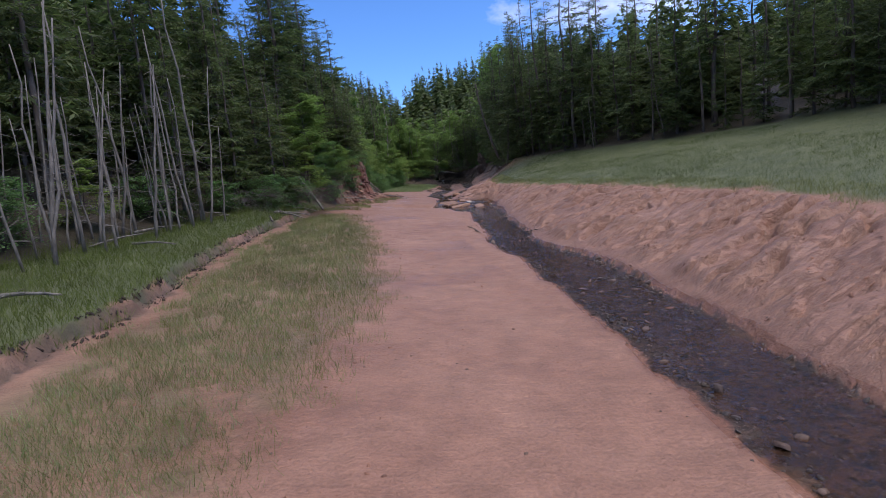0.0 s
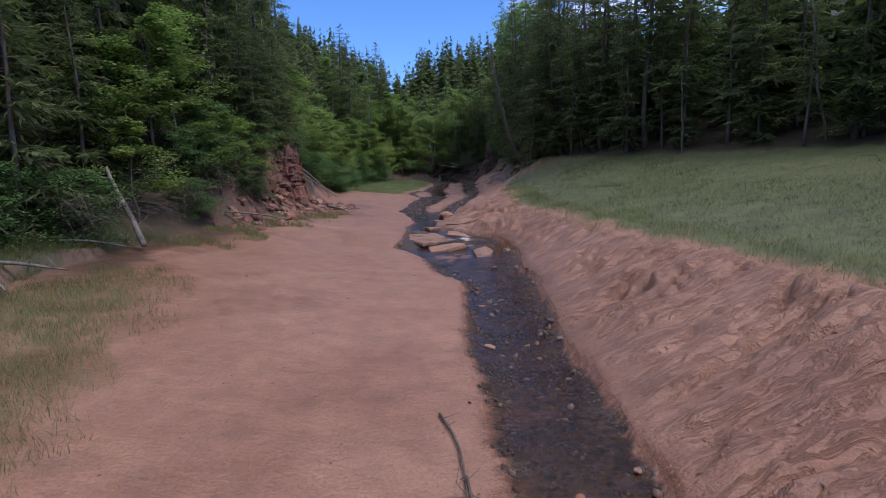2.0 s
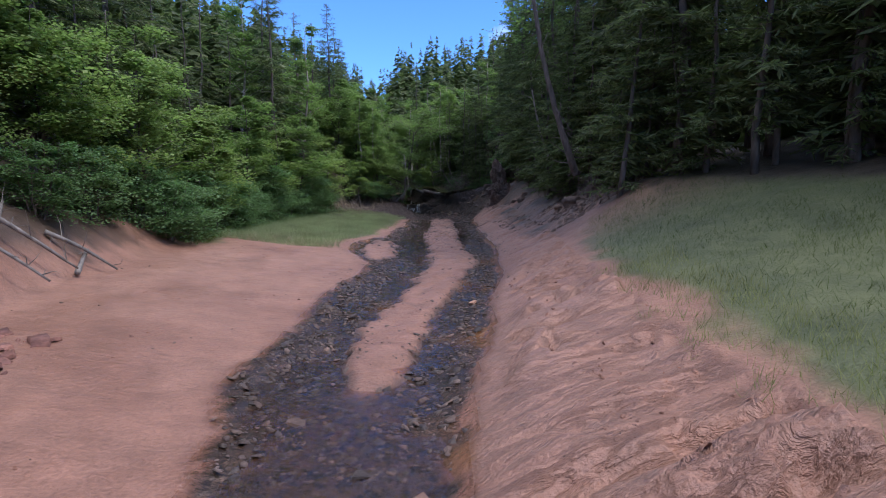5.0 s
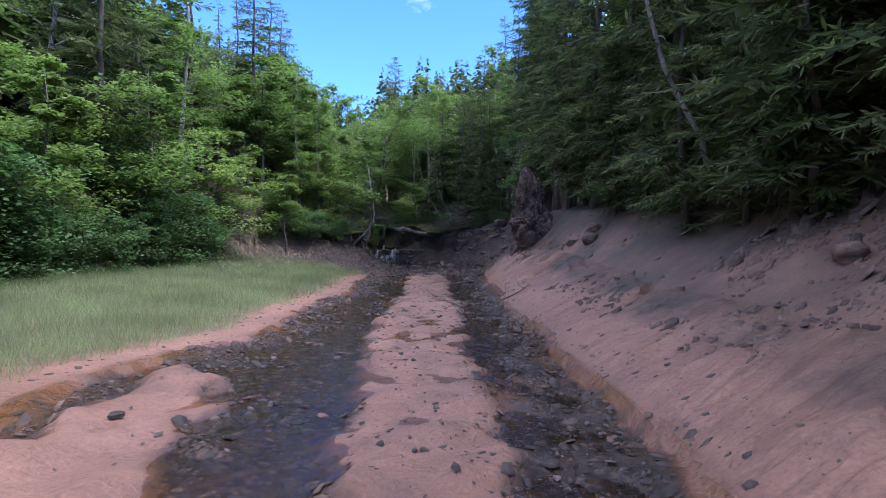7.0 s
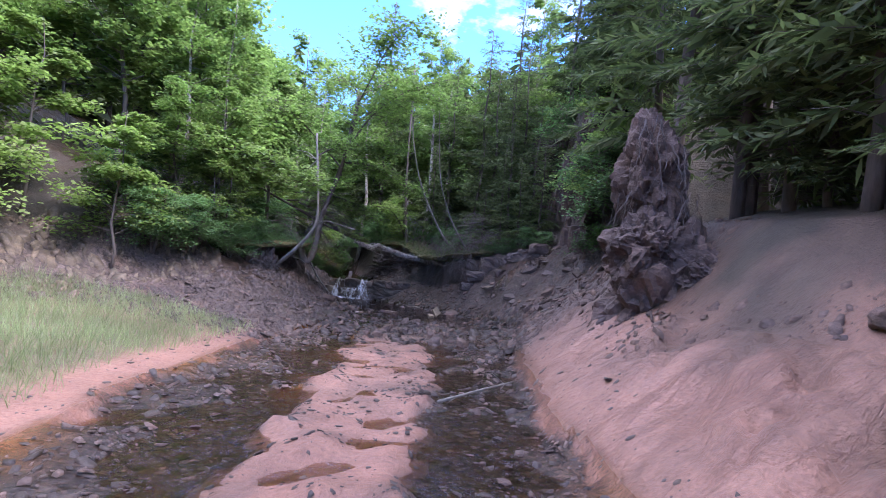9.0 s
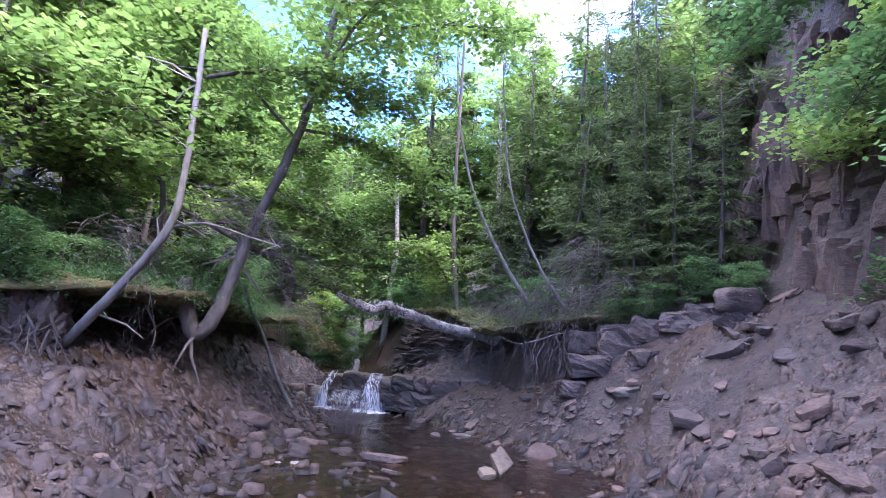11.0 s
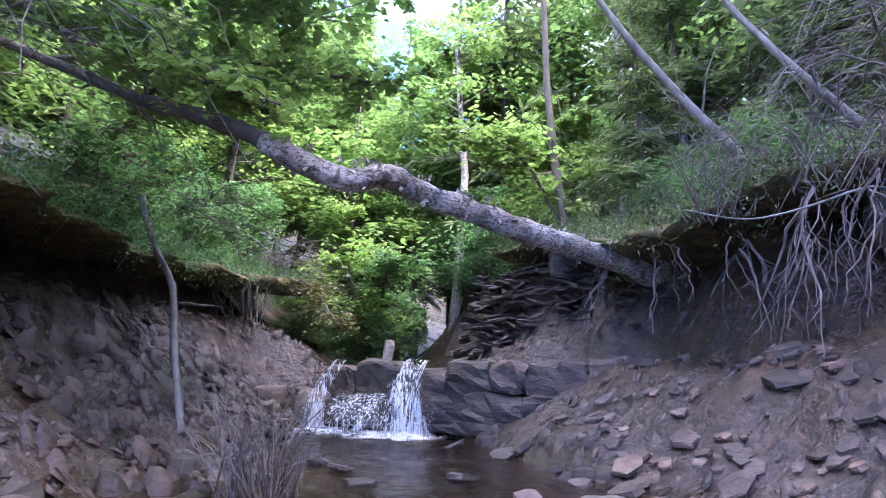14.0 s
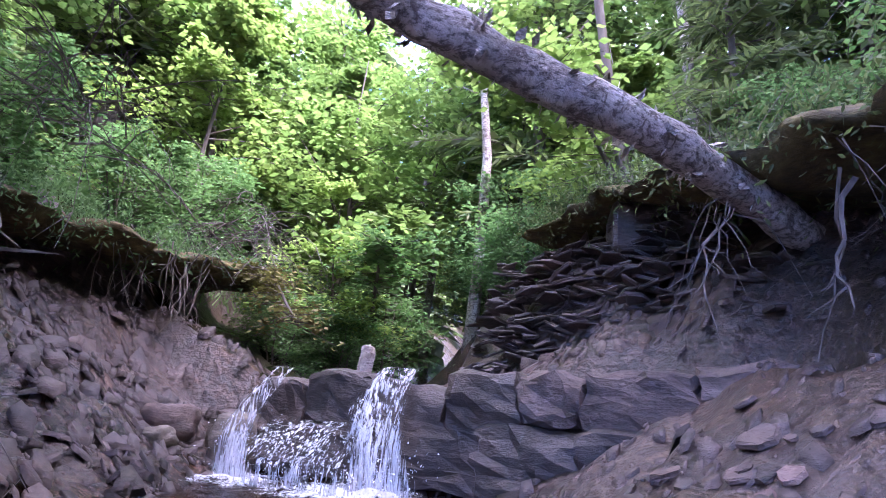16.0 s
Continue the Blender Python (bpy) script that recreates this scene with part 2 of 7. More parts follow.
M_DEADNEEDLE = make_foliage("dead_needles", (0.16, 0.13, 0.05), (0.30, 0.25, 0.10), 0.3)
M_GRASS = make_foliage("marsh_grass", (0.05, 0.075, 0.022), (0.12, 0.145, 0.048), 0.4)
M_PALEGRASS = make_foliage("silted_grass", (0.20, 0.20, 0.09), (0.34, 0.325, 0.17), 0.45)
M_PALEGREEN = make_foliage("pale_green_grass", (0.20, 0.25, 0.13), (0.36, 0.41, 0.235), 0.45)
M_TURF = make_foliage("turf_grass", (0.075, 0.10, 0.025), (0.15, 0.18, 0.05), 0.4)
M_MOSS = make_plain("moss_and_soil", (0.06, 0.05, 0.022), (0.17, 0.15, 0.055), 5.0, 0.95)
M_SOIL = make_plain("dark_soil", (0.03, 0.022, 0.018), (0.09, 0.068, 0.055), 4.0, 0.95)
M_SHALE = make_plain("grey_shale", (0.064, 0.046, 0.038), (0.175, 0.131, 0.108), 2.5, 0.8)
M_WETSHALE = make_plain("wet_dark_shale", (0.032, 0.025, 0.020), (0.092, 0.072, 0.057), 3.0, 0.55)
M_REDROCK = make_plain("red_sandstone", (0.13, 0.062, 0.05), (0.28, 0.15, 0.118), 1.8, 0.85)
M_TANROCK = make_plain("tan_sandstone", (0.22, 0.135, 0.10), (0.35, 0.225, 0.165), 2.2, 0.8)
M_PALEROCK = make_plain("pale_rock", (0.36, 0.32, 0.28), (0.58, 0.54, 0.49), 4.0, 0.8)
M_SANDROCK = make_plain("buff_sandstone", (0.12, 0.10, 0.072), (0.25, 0.215, 0.16), 2.4, 0.85)
M_DARKSHALE = make_plain("damp_dark_shale", (0.045, 0.034, 0.030), (0.125, 0.096, 0.083), 2.5, 0.65)
M_CLIFF = make_plain("weathered_shale_cliff", (0.045, 0.034, 0.031), (0.135, 0.102, 0.086), 1.2, 0.85)
M_MUDROCK = make_plain("mud_coated_rock", (0.115, 0.076, 0.062), (0.215, 0.15, 0.122), 2.0, 0.75)
M_ROOT = make_bark("root_bark", (0.065, 0.05, 0.042), (0.20, 0.165, 0.14), 14.0)
M_CLOD = make_plain("mud_clods", (0.20, 0.098, 0.064), (0.33, 0.18, 0.122), 2.0, 0.65)
M_BIRCH = make_birch()
M_FOAM = make_foam()


# ---- mesh helpers ----
def from_arrays(name, verts, faces, material, smooth=False):
    me = bpy.data.meshes.new(name)
    me.from_pydata([tuple(v) for v in verts], [], faces)
    me.materials.append(material)
    if smooth:
        me.polygons.foreach_set("use_smooth", [True] * len(me.polygons))
    me.update()
    return me


def part(name, mesh, parent, label=""):
    ob = new(name, mesh)
    ob.parent = parent
    return tagged(ob, label)


class Build:
    """Collects vertices and faces of one mesh."""

    def __init__(self):
        self.v, self.f = [], []

    def tube(self, pts, radii, sides=6, cap=True):
        """A tapered tube along points."""
        pts = [Vector(p) for p in pts]
        first = len(self.v)
        for k, p in enumerate(pts):
            d = (pts[min(k + 1, len(pts) - 1)] - pts[max(k - 1, 0)]).normalized()
            a = d.orthogonal().normalized() if k == 0 else (a - d * a.dot(d)).normalized()
            b = d.cross(a)
            for s in range(sides):
                w = 2 * math.pi * s / sides
                self.v.append(p + (a * math.cos(w) + b * math.sin(w)) * radii[k])
        for k in range(len(pts) - 1):
            for s in range(sides):
                i, j = first + k * sides + s, first + k * sides + (s + 1) % sides
                self.f.append((i, j, j + sides, i + sides))
        if cap:
            self.f.append(tuple(first + s for s in reversed(range(sides))))
            self.f.append(tuple(first + (len(pts) - 1) * sides + s for s in range(sides)))

    def leaf(self, at, along, across, length, width):
        """A leaf: a folded rhombus of two triangles."""
        i = len(self.v)
        mid = at + along * (length * 0.45)
        self.v += [at, mid + across * (width / 2), at + along * length, mid - across * (width / 2)]
        self.f.append((i, i + 1, i + 2, i + 3))

    def mesh(self, name, material, smooth=False):
        return from_arrays(name, self.v, self.f, material, smooth)


def rnd_dir(r):
    while True:
        v = Vector((r.uniform(-1, 1), r.uniform(-1, 1), r.uniform(-1, 1)))
        if 0.05 < v.length < 1:
            return v.normalized()


# ---- the lie of the land ----
def curve(*pairs):
    ys, vs = zip(*pairs)
    return lambda y: np.interp(y, ys, vs)


stream_l = curve((-20, 2.5), (3, 2.8), (10, 2.4), (16, 1.6), (20, 1.0), (25, 1.0), (31, 0.7), (34.1, -0.35), (35.5, -0.9), (36.1, -1.5), (36.6, -1.35), (38.4, -1.15), (41.4, -1.25), (43.2, -1.5), (46, -2.3), (53, -2.1),
                 (56.4, -1.6), (59.2, -2.85), (62.1, -3.15), (65.3, -2.3), (71, -1.95), (75, -1.8), (80, -1.5), (82, -1.3), (85, -1.8), (88.6, -2.4), (90, -3.0), (92, -3.8), (94, -4.7), (96, -5.5), (140, -14))
stream_r = curve((-20, 4.9), (3, 4.6), (8, 4.5), (12.7, 4.2), (18, 2.8), (28, 2.6), (34.6, 2.65), (36.3, 2.45), (36.9, 2.0), (37.4, 1.25), (38.3, 0.6), (39.5, -0.05), (41, -0.3), (42.2, 0.3), (43.2, 0.45), (45, 0.5),
                 (52.5, 1.56), (56.3, 2.14), (58, 2.15), (61, 2.42), (65, 2.3), (70, 2.2), (76, 2.4), (82, 3.0), (84, 3.5), (85.5, 2.9), (88, 0.9), (89, -0.2), (89.8, -0.9), (91, -1.5), (92, -2.3), (94, -3.3), (96, -4.1), (140, -12))
bar_l = curve((45.4, -0.72), (46, -0.9), (49, -1.05), (53, -0.5), (56.2, -0.1), (60, -0.2), (66, -0.5), (73, -0.25), (79, -0.4), (82, 0.2))
bar_r = curve((45.4, -0.68), (46, -0.45), (50, 0.2), (54, 0.8), (57, 1.38), (58.7, 1.4), (60.6, 1.1), (66, 1.05), (79, 1.1), (82, 0.5))
islet_l = curve((57.2, -1.85), (57.5, -2.0), (60, -2.62), (62.6, -2.6), (63.3, -2.5))
islet_r = curve((57.2, -1.8), (58.4, -1.25), (62, -1.6), (62.9, -1.8), (63.3, -2.45))
water_z = curve((-20, -0.5), (10, -0.25), (20, -0.05), (30, 0.2), (36.35, 0.34), (36.75, 0.56), (38, 0.62), (45, 0.74), (60, 0.75), (75, 0.8), (90.0, 0.8), (90.12, 1.45), (110, 2.0), (140, 3.5))
left_foot = curve((-20, -7.5), (8, -6.9), (16, -8.3), (22, -8.9), (32, -9.0), (38, -7.4), (41, -6.6), (44, -5.6), (50, -7.0), (62, -8.5), (70, -8.4), (76, -7.0), (80, -5.4), (82, -3.6), (84, -3.3), (86, -3.7), (88.5, -4.3), (91, -4.6), (140, -17))
left_foot_z = curve((-20, 0.2), (10, 0.45), (26, 0.95), (36, 1.15), (50, 1.2), (70, 1.2), (78, 1.25), (82, 1.7), (85, 1.95), (88, 2.0), (96, 2.0), (140, 4.0))
left_line = curve((-20, -17), (10, -15), (20, -13.5), (30, -11.5), (36, -9.6), (41, -8.3), (47, -8.6), (56, -9.6), (66, -10.8), (76, -9.2), (80, -7.0), (82, -4.8), (86, -4.8), (90, -5.3), (140, -19))
left_line_z = curve((-20, 1.0), (20, 1.3), (34, 1.6), (40, 3.6), (46, 4.1), (52, 2.6), (60, 1.8), (76, 2.0), (82, 2.6), (90, 2.9), (100, 3.2), (140, 6))
right_top = curve((-20, 9), (8, 8.6), (15, 8.8), (23, 7.4), (30, 5.6), (35, 4.4), (40, 3.2), (50, 3.3), (60, 4.2), (66, 4.4), (72, 4.6), (77, 3.9), (82, 4.6), (84.5, 4.9), (87, 3.2), (88, 2.4), (89, 1.6), (90, 1.0), (90.6, 0.3), (91.2, -0.7), (92.5, -1.5), (94, -2.5), (96, -3.2), (140, -9))
right_top_z = curve((-20, 1.0), (10, 1.25), (24, 1.35), (38, 1.45), (46, 1.5), (60, 1.7), (66, 1.6), (72, 1.9), (78, 2.0), (84, 2.0), (87, 2.05), (88, 2.1), (90, 2.25), (91.2, 2.6), (100, 3.2), (140, 5))
right_line = curve((-20, 30), (20, 25), (38, 18), (44, 13), (50, 9.5), (56, 6.6), (62, 7.0), (68, 6.8), (73, 5.8), (78, 5.0), (84, 6.2), (87, 5.2), (90, 2.4), (96, 0.4), (140, -7))
right_line_z = curve((-20, 3.6), (30, 3.8), (44, 3.5), (56, 3.4), (64, 3.3), (70, 3.0), (76, 3.3), (84, 3.4), (90, 3.7), (100, 4.4), (140, 7))
pale_edge = curve((-10, -1.7), (3, -2.1), (7, -1.7), (12, -1.8), (17, -2.6), (22, -3.4), (27, -4.8), (30, -5.8))
DENTS = [(1.9, 8.2), (2.1, 8.9), (1.7, 9.4), (2.2, 10.1), (1.9, 10.8), (2.4, 11.5), (1.6, 7.0), (0.9, 5.6), (1.3, 6.2), (2.0, 12.4)]


def smooth01(t):
    t = np.clip(t, 0, 1)
    return t * t * (3 - 2 * t)


def lattice(x, y, seed):
    """Smooth random values on a unit grid, -1 to 1."""
    xi, yi = np.floor(x), np.floor(y)
    u, v = smooth01(x - xi), smooth01(y - yi)

    def rand(a, b):
        h = np.sin(a * 127.1 + b * 311.7 + seed * 74.7) * 43758.5453
        return (h - np.floor(h)) * 2 - 1

    return (rand(xi, yi) * (1 - u) + rand(xi + 1, yi) * u) * (1 - v) + (rand(xi, yi + 1) * (1 - u) + rand(xi + 1, yi + 1) * u) * v


def fbm(x, y, scale, octaves=4):
    """Layered smooth noise, about -1 to 1."""
    out, amp, k = 0 * (x + y), 1.0, 2.2 / scale
    for o in range(octaves):
        out = out + amp * lattice((x * 0.8 + y * 0.6) * k + 3.1 * o, (y * 0.8 - x * 0.6) * k + 7.7 * o, o + 1)
        amp, k = amp * 0.5, k * 2.07
    return out


def land(x, y):
    """Height of the ground and the shares of gravel, turf, forest floor (with painted shade) and wet at places x, y
    (arrays).
    """
    x, y = np.asarray(x, float), np.asarray(y, float)
    sl, sr, w = stream_l(y), stream_r(y), water_z(y)
    wob = 0.22 * fbm(x * 0, y, 5.3, 3)
    sl, sr = sl + wob, sr + 0.8 * wob
    lf, lfz, ll, llz = left_foot(y), left_foot_z(y), left_line(y), left_line_z(y)
    rt, rtz, rl, rlz = right_top(y), right_top_z(y), right_line(y), right_line_z(y)
    z = np.zeros_like(x)
    # bed
    u = (x - sl) / np.maximum(sr - sl, 0.2)
    bed = w - (0.10 + 0.16 * smooth01((y - 33.4) / 1.2) * smooth01((44.5 - y) / 1.5) + 0.12 * smooth01((y - 84) / 2) * smooth01((90 - y) / 0.3)) * np.sin(np.clip(u, 0, 1) * math.pi) + (0.035 + 0.03 * smooth01((y - 44) / 3) * smooth01((83 - y) / 2)) * fbm(x, y, 0.9, 4)
    # left flats
    tl = np.clip((sl - x) / np.maximum(sl - lf, 0.2), 0, 1)
    flat = w + 0.04 + (lfz - w - 0.04) * (0.35 * tl + 0.65 * smooth01(tl)) * 1.0
    tb = np.clip((lf - x) / np.maximum(lf - ll, 0.3), 0, 1)
    steep = smooth01((y - 39) / 2) * smooth01((49 - y) / 2)
    bank = lfz + (llz - lfz) * (smooth01(tb) * (1 - steep) + steep * (0.25 * tb + 0.75 * smooth01((tb - 0.5) / 0.3)))
    hill = llz + np.clip(ll - x, 0, 45) * 0.48
    left = np.where(x > lf, flat, np.where(x > ll, bank, hill))
    # right bank
    tr = np.clip((x - sr) / np.maximum(rt - sr, 0.2), 0, 1)
    slope = w + 0.04 + (rtz - w - 0.04) * (tr ** (0.8 + 0.5 * smooth01((y - 85) / 2)))
    tt = np.clip((x - rt) / np.maximum(rl - rt, 0.3), 0, 1)
    terrace = rtz + (rlz - rtz) * tt
    hill_r = rlz + np.clip(x - rl, 0, 45) * 0.27
    right = np.where(x < rt, slope, np.where(x < rl, terrace, hill_r))
    z = np.where(x < sl, left, np.where(x > sr, right, bed))
    rough = 0.03 * fbm(x, y, 2.7, 4) + 0.010 * fbm(x, y, 0.45, 3)
    z = z + rough * np.where((x < sl) | (x > sr), 1, 0.4)
    # rills washed down the steep right bank, and slumped edges below the turf
    on_bank = smooth01(tr / 0.12) * smooth01((1 - tr) / 0.1) * (x > sr) * (x < rt) * (0.5 + 0.5 * smooth01((56 - y) / 10)) * smooth01((82 - y) / 2)
    down = x - sr
    warp = y - 0.35 * down + 0.30 * fbm(x, y, 1.8, 3)
    gully = np.maximum(0, 1 - 6.0 * np.abs(lattice(warp / 1.5, down / 7.0, 9)))
    groove = np.maximum(0, 1 - 3.4 * np.abs(lattice(warp / 0.40, down / 3.2, 3)))
    fine = np.maximum(0, 1 - 2.2 * np.abs(lattice(warp / 0.2, down / 1.6, 4)))
    lump = fbm(down * 0.5, warp * 1.5, 0.5, 3)
    rugged = 0.35 + 0.65 * smooth01(0.5 + 1.7 * fbm(x, y, 4.2, 2))
    bench = smooth01((down - 0.25) / 0.5)
    z = z + on_bank * bench * rugged * (0.20 - 0.48 * gully - 0.34 * groove - 0.15 * fine + 0.06 * lump)
    # fine swash ripples on the flats
    z = z + 0.008 * fbm(x * 0.6, y * 1.7, 0.5, 3) * (x < sl) * (x > lf)
    # small scarp under the left turf
    z = z + 0.30 * smooth01((lf - x + 0.25 * fbm(x, y, 1.6)) / 0.12) * (x > ll - 2) * (1 - smooth01((y - 30) / 4)) * (1 - smooth01((lf - x - 2) / 3))
    # mud bars in the braided bed: a long one in the middle and an islet by the left edge
    ragged = 0.16 * fbm(x, y, 1.1, 4)

    def between(a, b, soft):
        return smooth01((x - a + ragged) / soft + 0.5) * smooth01((b - x + ragged) / soft + 0.5)

    bar = between(bar_l(y), bar_r(y), 0.22) * smooth01((y - 45.4) / 0.8) * (1 - smooth01((y - 79.5) / 2.5))
    bar = np.maximum(bar, between(islet_l(y), islet_r(y), 0.22) * smooth01((y - 57.2) / 0.5) * smooth01((63.4 - y) / 0.5))
    bar = np.maximum(bar, 0.8 * np.exp(-(((x - 0.6) / 0.9) ** 2)) * smooth01((y - 79) / 1) * (1 - smooth01((y - 82.5) / 1)))
    z = z + (0.095 + 0.02 * fbm(x, y, 0.7, 3)) * bar * (x > sl) * (x < sr)
    for dx, dy in DENTS:
        z = z - 0.05 * np.exp(-(((x - dx) / 0.09) ** 2) - ((y - dy) / 0.14) ** 2)
    # the cliff beside the falls, and the face of the red cliff
    z = z + 5.0 * smooth01((y - 82.6) / 2.4) * smooth01((90.0 - y) / 1.2) * smooth01((x - np.maximum(rl, 4.9 - 0.3 * np.maximum(y - 88.2, 0))) / 1.2) * (x > sr)
    # the hollow washed out below the right turf lip
    ahead = np.interp(x, (0.1, 0.5, 1.2, 2.0, 2.9), (90.7, 89.95, 89.15, 88.6, 88.7)) - y
    z = z - 0.42 * np.exp(-(((ahead - 0.12) / 0.27) ** 2)) * smooth01((x - 0.25) / 0.3) * smooth01((2.7 - x) / 0.3)
    # rising country at the head of the valley
    z = z + 14 * smooth01((y - 100) / 70)
    # broken shale slopes by the falls
    z = z + smooth01((y - 80) / 3) * smooth01((97 - y) / 3) * (0.09 * fbm(x, y, 1.0, 5) + 0.05 * np.abs(fbm(x, y, 0.4, 3))) * ((x < sl) | (x > sr))
    soil_and_shade = np.maximum(smooth01((ll + 0.6 - x) / 0.9), smooth01((x - rl + 0.6) / 0.9))
    soil_and_shade = np.maximum(soil_and_shade, smooth01((y - 91.6) / 1.2) * smooth01((np.abs(x - (sl + sr) / 2) - 0.9) / 0.4) * smooth01((np.abs(x + 0.2) - 1.6 + (y - 91.6)) / 0.5))
    soil_and_shade = np.maximum(soil_and_shade, smooth01((y - 89.6) / 0.8) * smooth01((-3.35 - x) / 0.4))
    # shade of the right-hand trees, painted on the bank in the floor colour
    soil_and_shade = np.maximum(soil_and_shade, (0.72 + 0.3 * fbm(x, y, 2.4)) * smooth01((x - sr - 0.6 + 0.5 * fbm(x, y, 1.9)) / 1.5) * smooth01((y - 55) / 5) * smooth01((81 - y) / 3))
    soil_and_shade = np.maximum(soil_and_shade, 0.72 * smooth01((lf + 1.9 - x + 0.8 * fbm(x, y, 1.7)) / 1.2) * smooth01((y - 28) / 2) * smooth01((44 - y) / 3))
    # deeper shade painted along the upper right bank
    soil_and_shade = np.maximum(soil_and_shade, 0.85 * smooth01((x - rl + 1.3 + 1.1 * fbm(x, y, 2.2)) / 1.0) * smooth01((y - 52) / 4) * smooth01((81 - y) / 3))
    soil_and_shade = np.maximum(soil_and_shade, 0.85 * smooth01((lf - 0.5 - x + 0.4 * fbm(x, y, 1.5)) / 0.6) * smooth01((y - 32) / 3) * smooth01((58 - y) / 5))
    gravel = smooth01((x - sl + 0.02 + 0.08 * fbm(x, y, 0.5)) / 0.1) * smooth01((sr - x + 0.02 + 0.08 * fbm(x, y, 0.5)) / 0.1)
    gravel = np.maximum(gravel, smooth01((y - 76) / 5))
    gravel = np.maximum(gravel, smooth01((y - 71) / 3) * smooth01((lf + 0.9 - x + 0.4 * fbm(x, y, 1.3)) / 0.5) * (x < sl))
    turf = smooth01((x - rt - 0.3 * fbm(x, y, 2.0)) / 0.7) * (1 - smooth01((y - 52) / 6))
    strip = smooth01((pale_edge(y) - x + 0.5 * fbm(x, y, 1.6)) / 1.2) * smooth01((x - lf) / 1.2) * smooth01((30 - y) / 3)
    turf = np.maximum(turf, 0.5 * strip * (0.7 + 0.3 * fbm(x, y, 1.2)))
    patch = smooth01((sl - 0.5 - x) / 0.5) * smooth01((x - lf + 0.6) / 0.8) * smooth01((y - 61) / 3) * (1 - smooth01((y - 76) / 3))
    turf = np.maximum(turf, 0.7 * patch)
    turf = np.maximum(turf, 0.9 * smooth01((lf + 0.8 - x + 0.5 * fbm(x, y, 1.8)) / 0.6) * smooth01((y - 57) / 3) * (1 - smooth01((y - 77) / 2)))
    turf = np.maximum(turf, smooth01((lf - x + 0.2 * fbm(x, y, 2.0)) / 0.3) * (1 - smooth01((y - 33) / 4)))
    grav_in = (x > sl - 0.1) & (x < sr + 0.1)
    muddy = np.where(grav_in, bar * np.clip(1.2 + 0.5 * fbm(x, y, 0.8) - 0.2 * smooth01((y - 62) / 4), 0, 1) * smooth01((81 - y) / 3), 0)
    gravel = np.clip(gravel - muddy, 0, 1)
    wet = np.maximum(np.where(grav_in, 1 - 0.9 * bar, 0), smooth01(1 - np.minimum(np.abs(x - sl), np.abs(x - sr)) / 0.3) * 0.5)
    wet = np.maximum(wet, 0.45 * smooth01(fbm(x, y, 4.5, 4) * 1.3) * (x < sl - 0.8) * smooth01((x - lf) / 0.5) * (y < 60))
    damp = smooth01((y - 84.5) / 1.5) * smooth01((x - sr) / 0.3) * (0.75 + 0.3 * fbm(x, y, 1.6)) * (x > sr)
    wet = np.maximum(wet, 0.9 * damp)
    # left bank beside the pool made darker and glossier
    wet = np.maximum(wet, 0.9 * smooth01((y - 80.5) / 2) * smooth01((sl - x) / 0.3) * (0.8 + 0.4 * fbm(x, y, 1.4)) * (x < sl))
    soil_and_shade = np.maximum(soil_and_shade, 0.8 * np.exp(-(((lf - x + 0.25 * fbm(x, y, 1.6)) / 0.16) ** 2)) * (y < 30))
    # rusty algae along the water's margins
    rim = np.minimum(np.minimum(np.abs(x - sl), np.abs(x - sr)), np.minimum(np.abs(x - bar_l(y)), np.abs(x - bar_r(y))) + 8 * (y < 46))
    amber = np.where(grav_in, smooth01(1 - rim / (0.55 + 0.3 * fbm(x, y, 1.9))) * smooth01(0.35 + 1.3 * fbm(x, y, 3.1)) * (1 - bar), 0)
    amber = amber * (0.25 + 0.75 * smooth01((y - 33) / 2)) * smooth01((84 - y) / 4)
    return z, gravel, turf, soil_and_shade, wet, on_bank, amber


def spaced(*runs):
    out = []
    for a, b, step in runs:
        out += list(np.arange(a, b, step))
    return np.array(out + [runs[-1][1]])


gx = spaced((-420, -60, 40), (-60, -20, 4), (-20, -9.5, 0.5), (-9.5, 1.5, 0.12), (1.5, 8.5, 0.065), (8.5, 10, 0.15), (10, 20, 0.5), (20, 60, 4), (60, 420, 40))
gy = spaced((-400, -30, 37), (-30, -4, 1.0), (-4, 44, 0.085), (44, 79, 0.13), (79, 93, 0.11), (93, 140, 1.0), (140, 600, 46))
GX, GY = np.meshgrid(gx, gy)
GZ, G_GRAVEL, G_TURF, G_SOIL_SHADE, G_WET, G_BANK, G_AMBER = land(GX.ravel(), GY.ravel())
nx, ny = len(gx), len(gy)
idx = np.arange(nx * ny).reshape(ny, nx)
quads = np.stack([idx[:-1, :-1], idx[:-1, 1:], idx[1:, 1:], idx[1:, :-1]], -1).reshape(-1, 4)
gm = from_arrays("ground", np.stack([GX.ravel(), GY.ravel(), GZ], 1), quads.tolist(), M_GROUND, True)
for key, val in (("gravel", G_GRAVEL), ("turf", G_TURF), ("soil_and_shade", G_SOIL_SHADE), ("wet", G_WET), ("bank", G_BANK), ("amber", G_AMBER)):
    gm.attributes.new(key, "FLOAT", "POINT").data.foreach_set("value", val.astype(np.float32))
tagged(new("ground", gm), "red-brown tidal mud creek bed with banks", "ground", kind="structure")


GROUND = GZ.reshape(ny, nx)


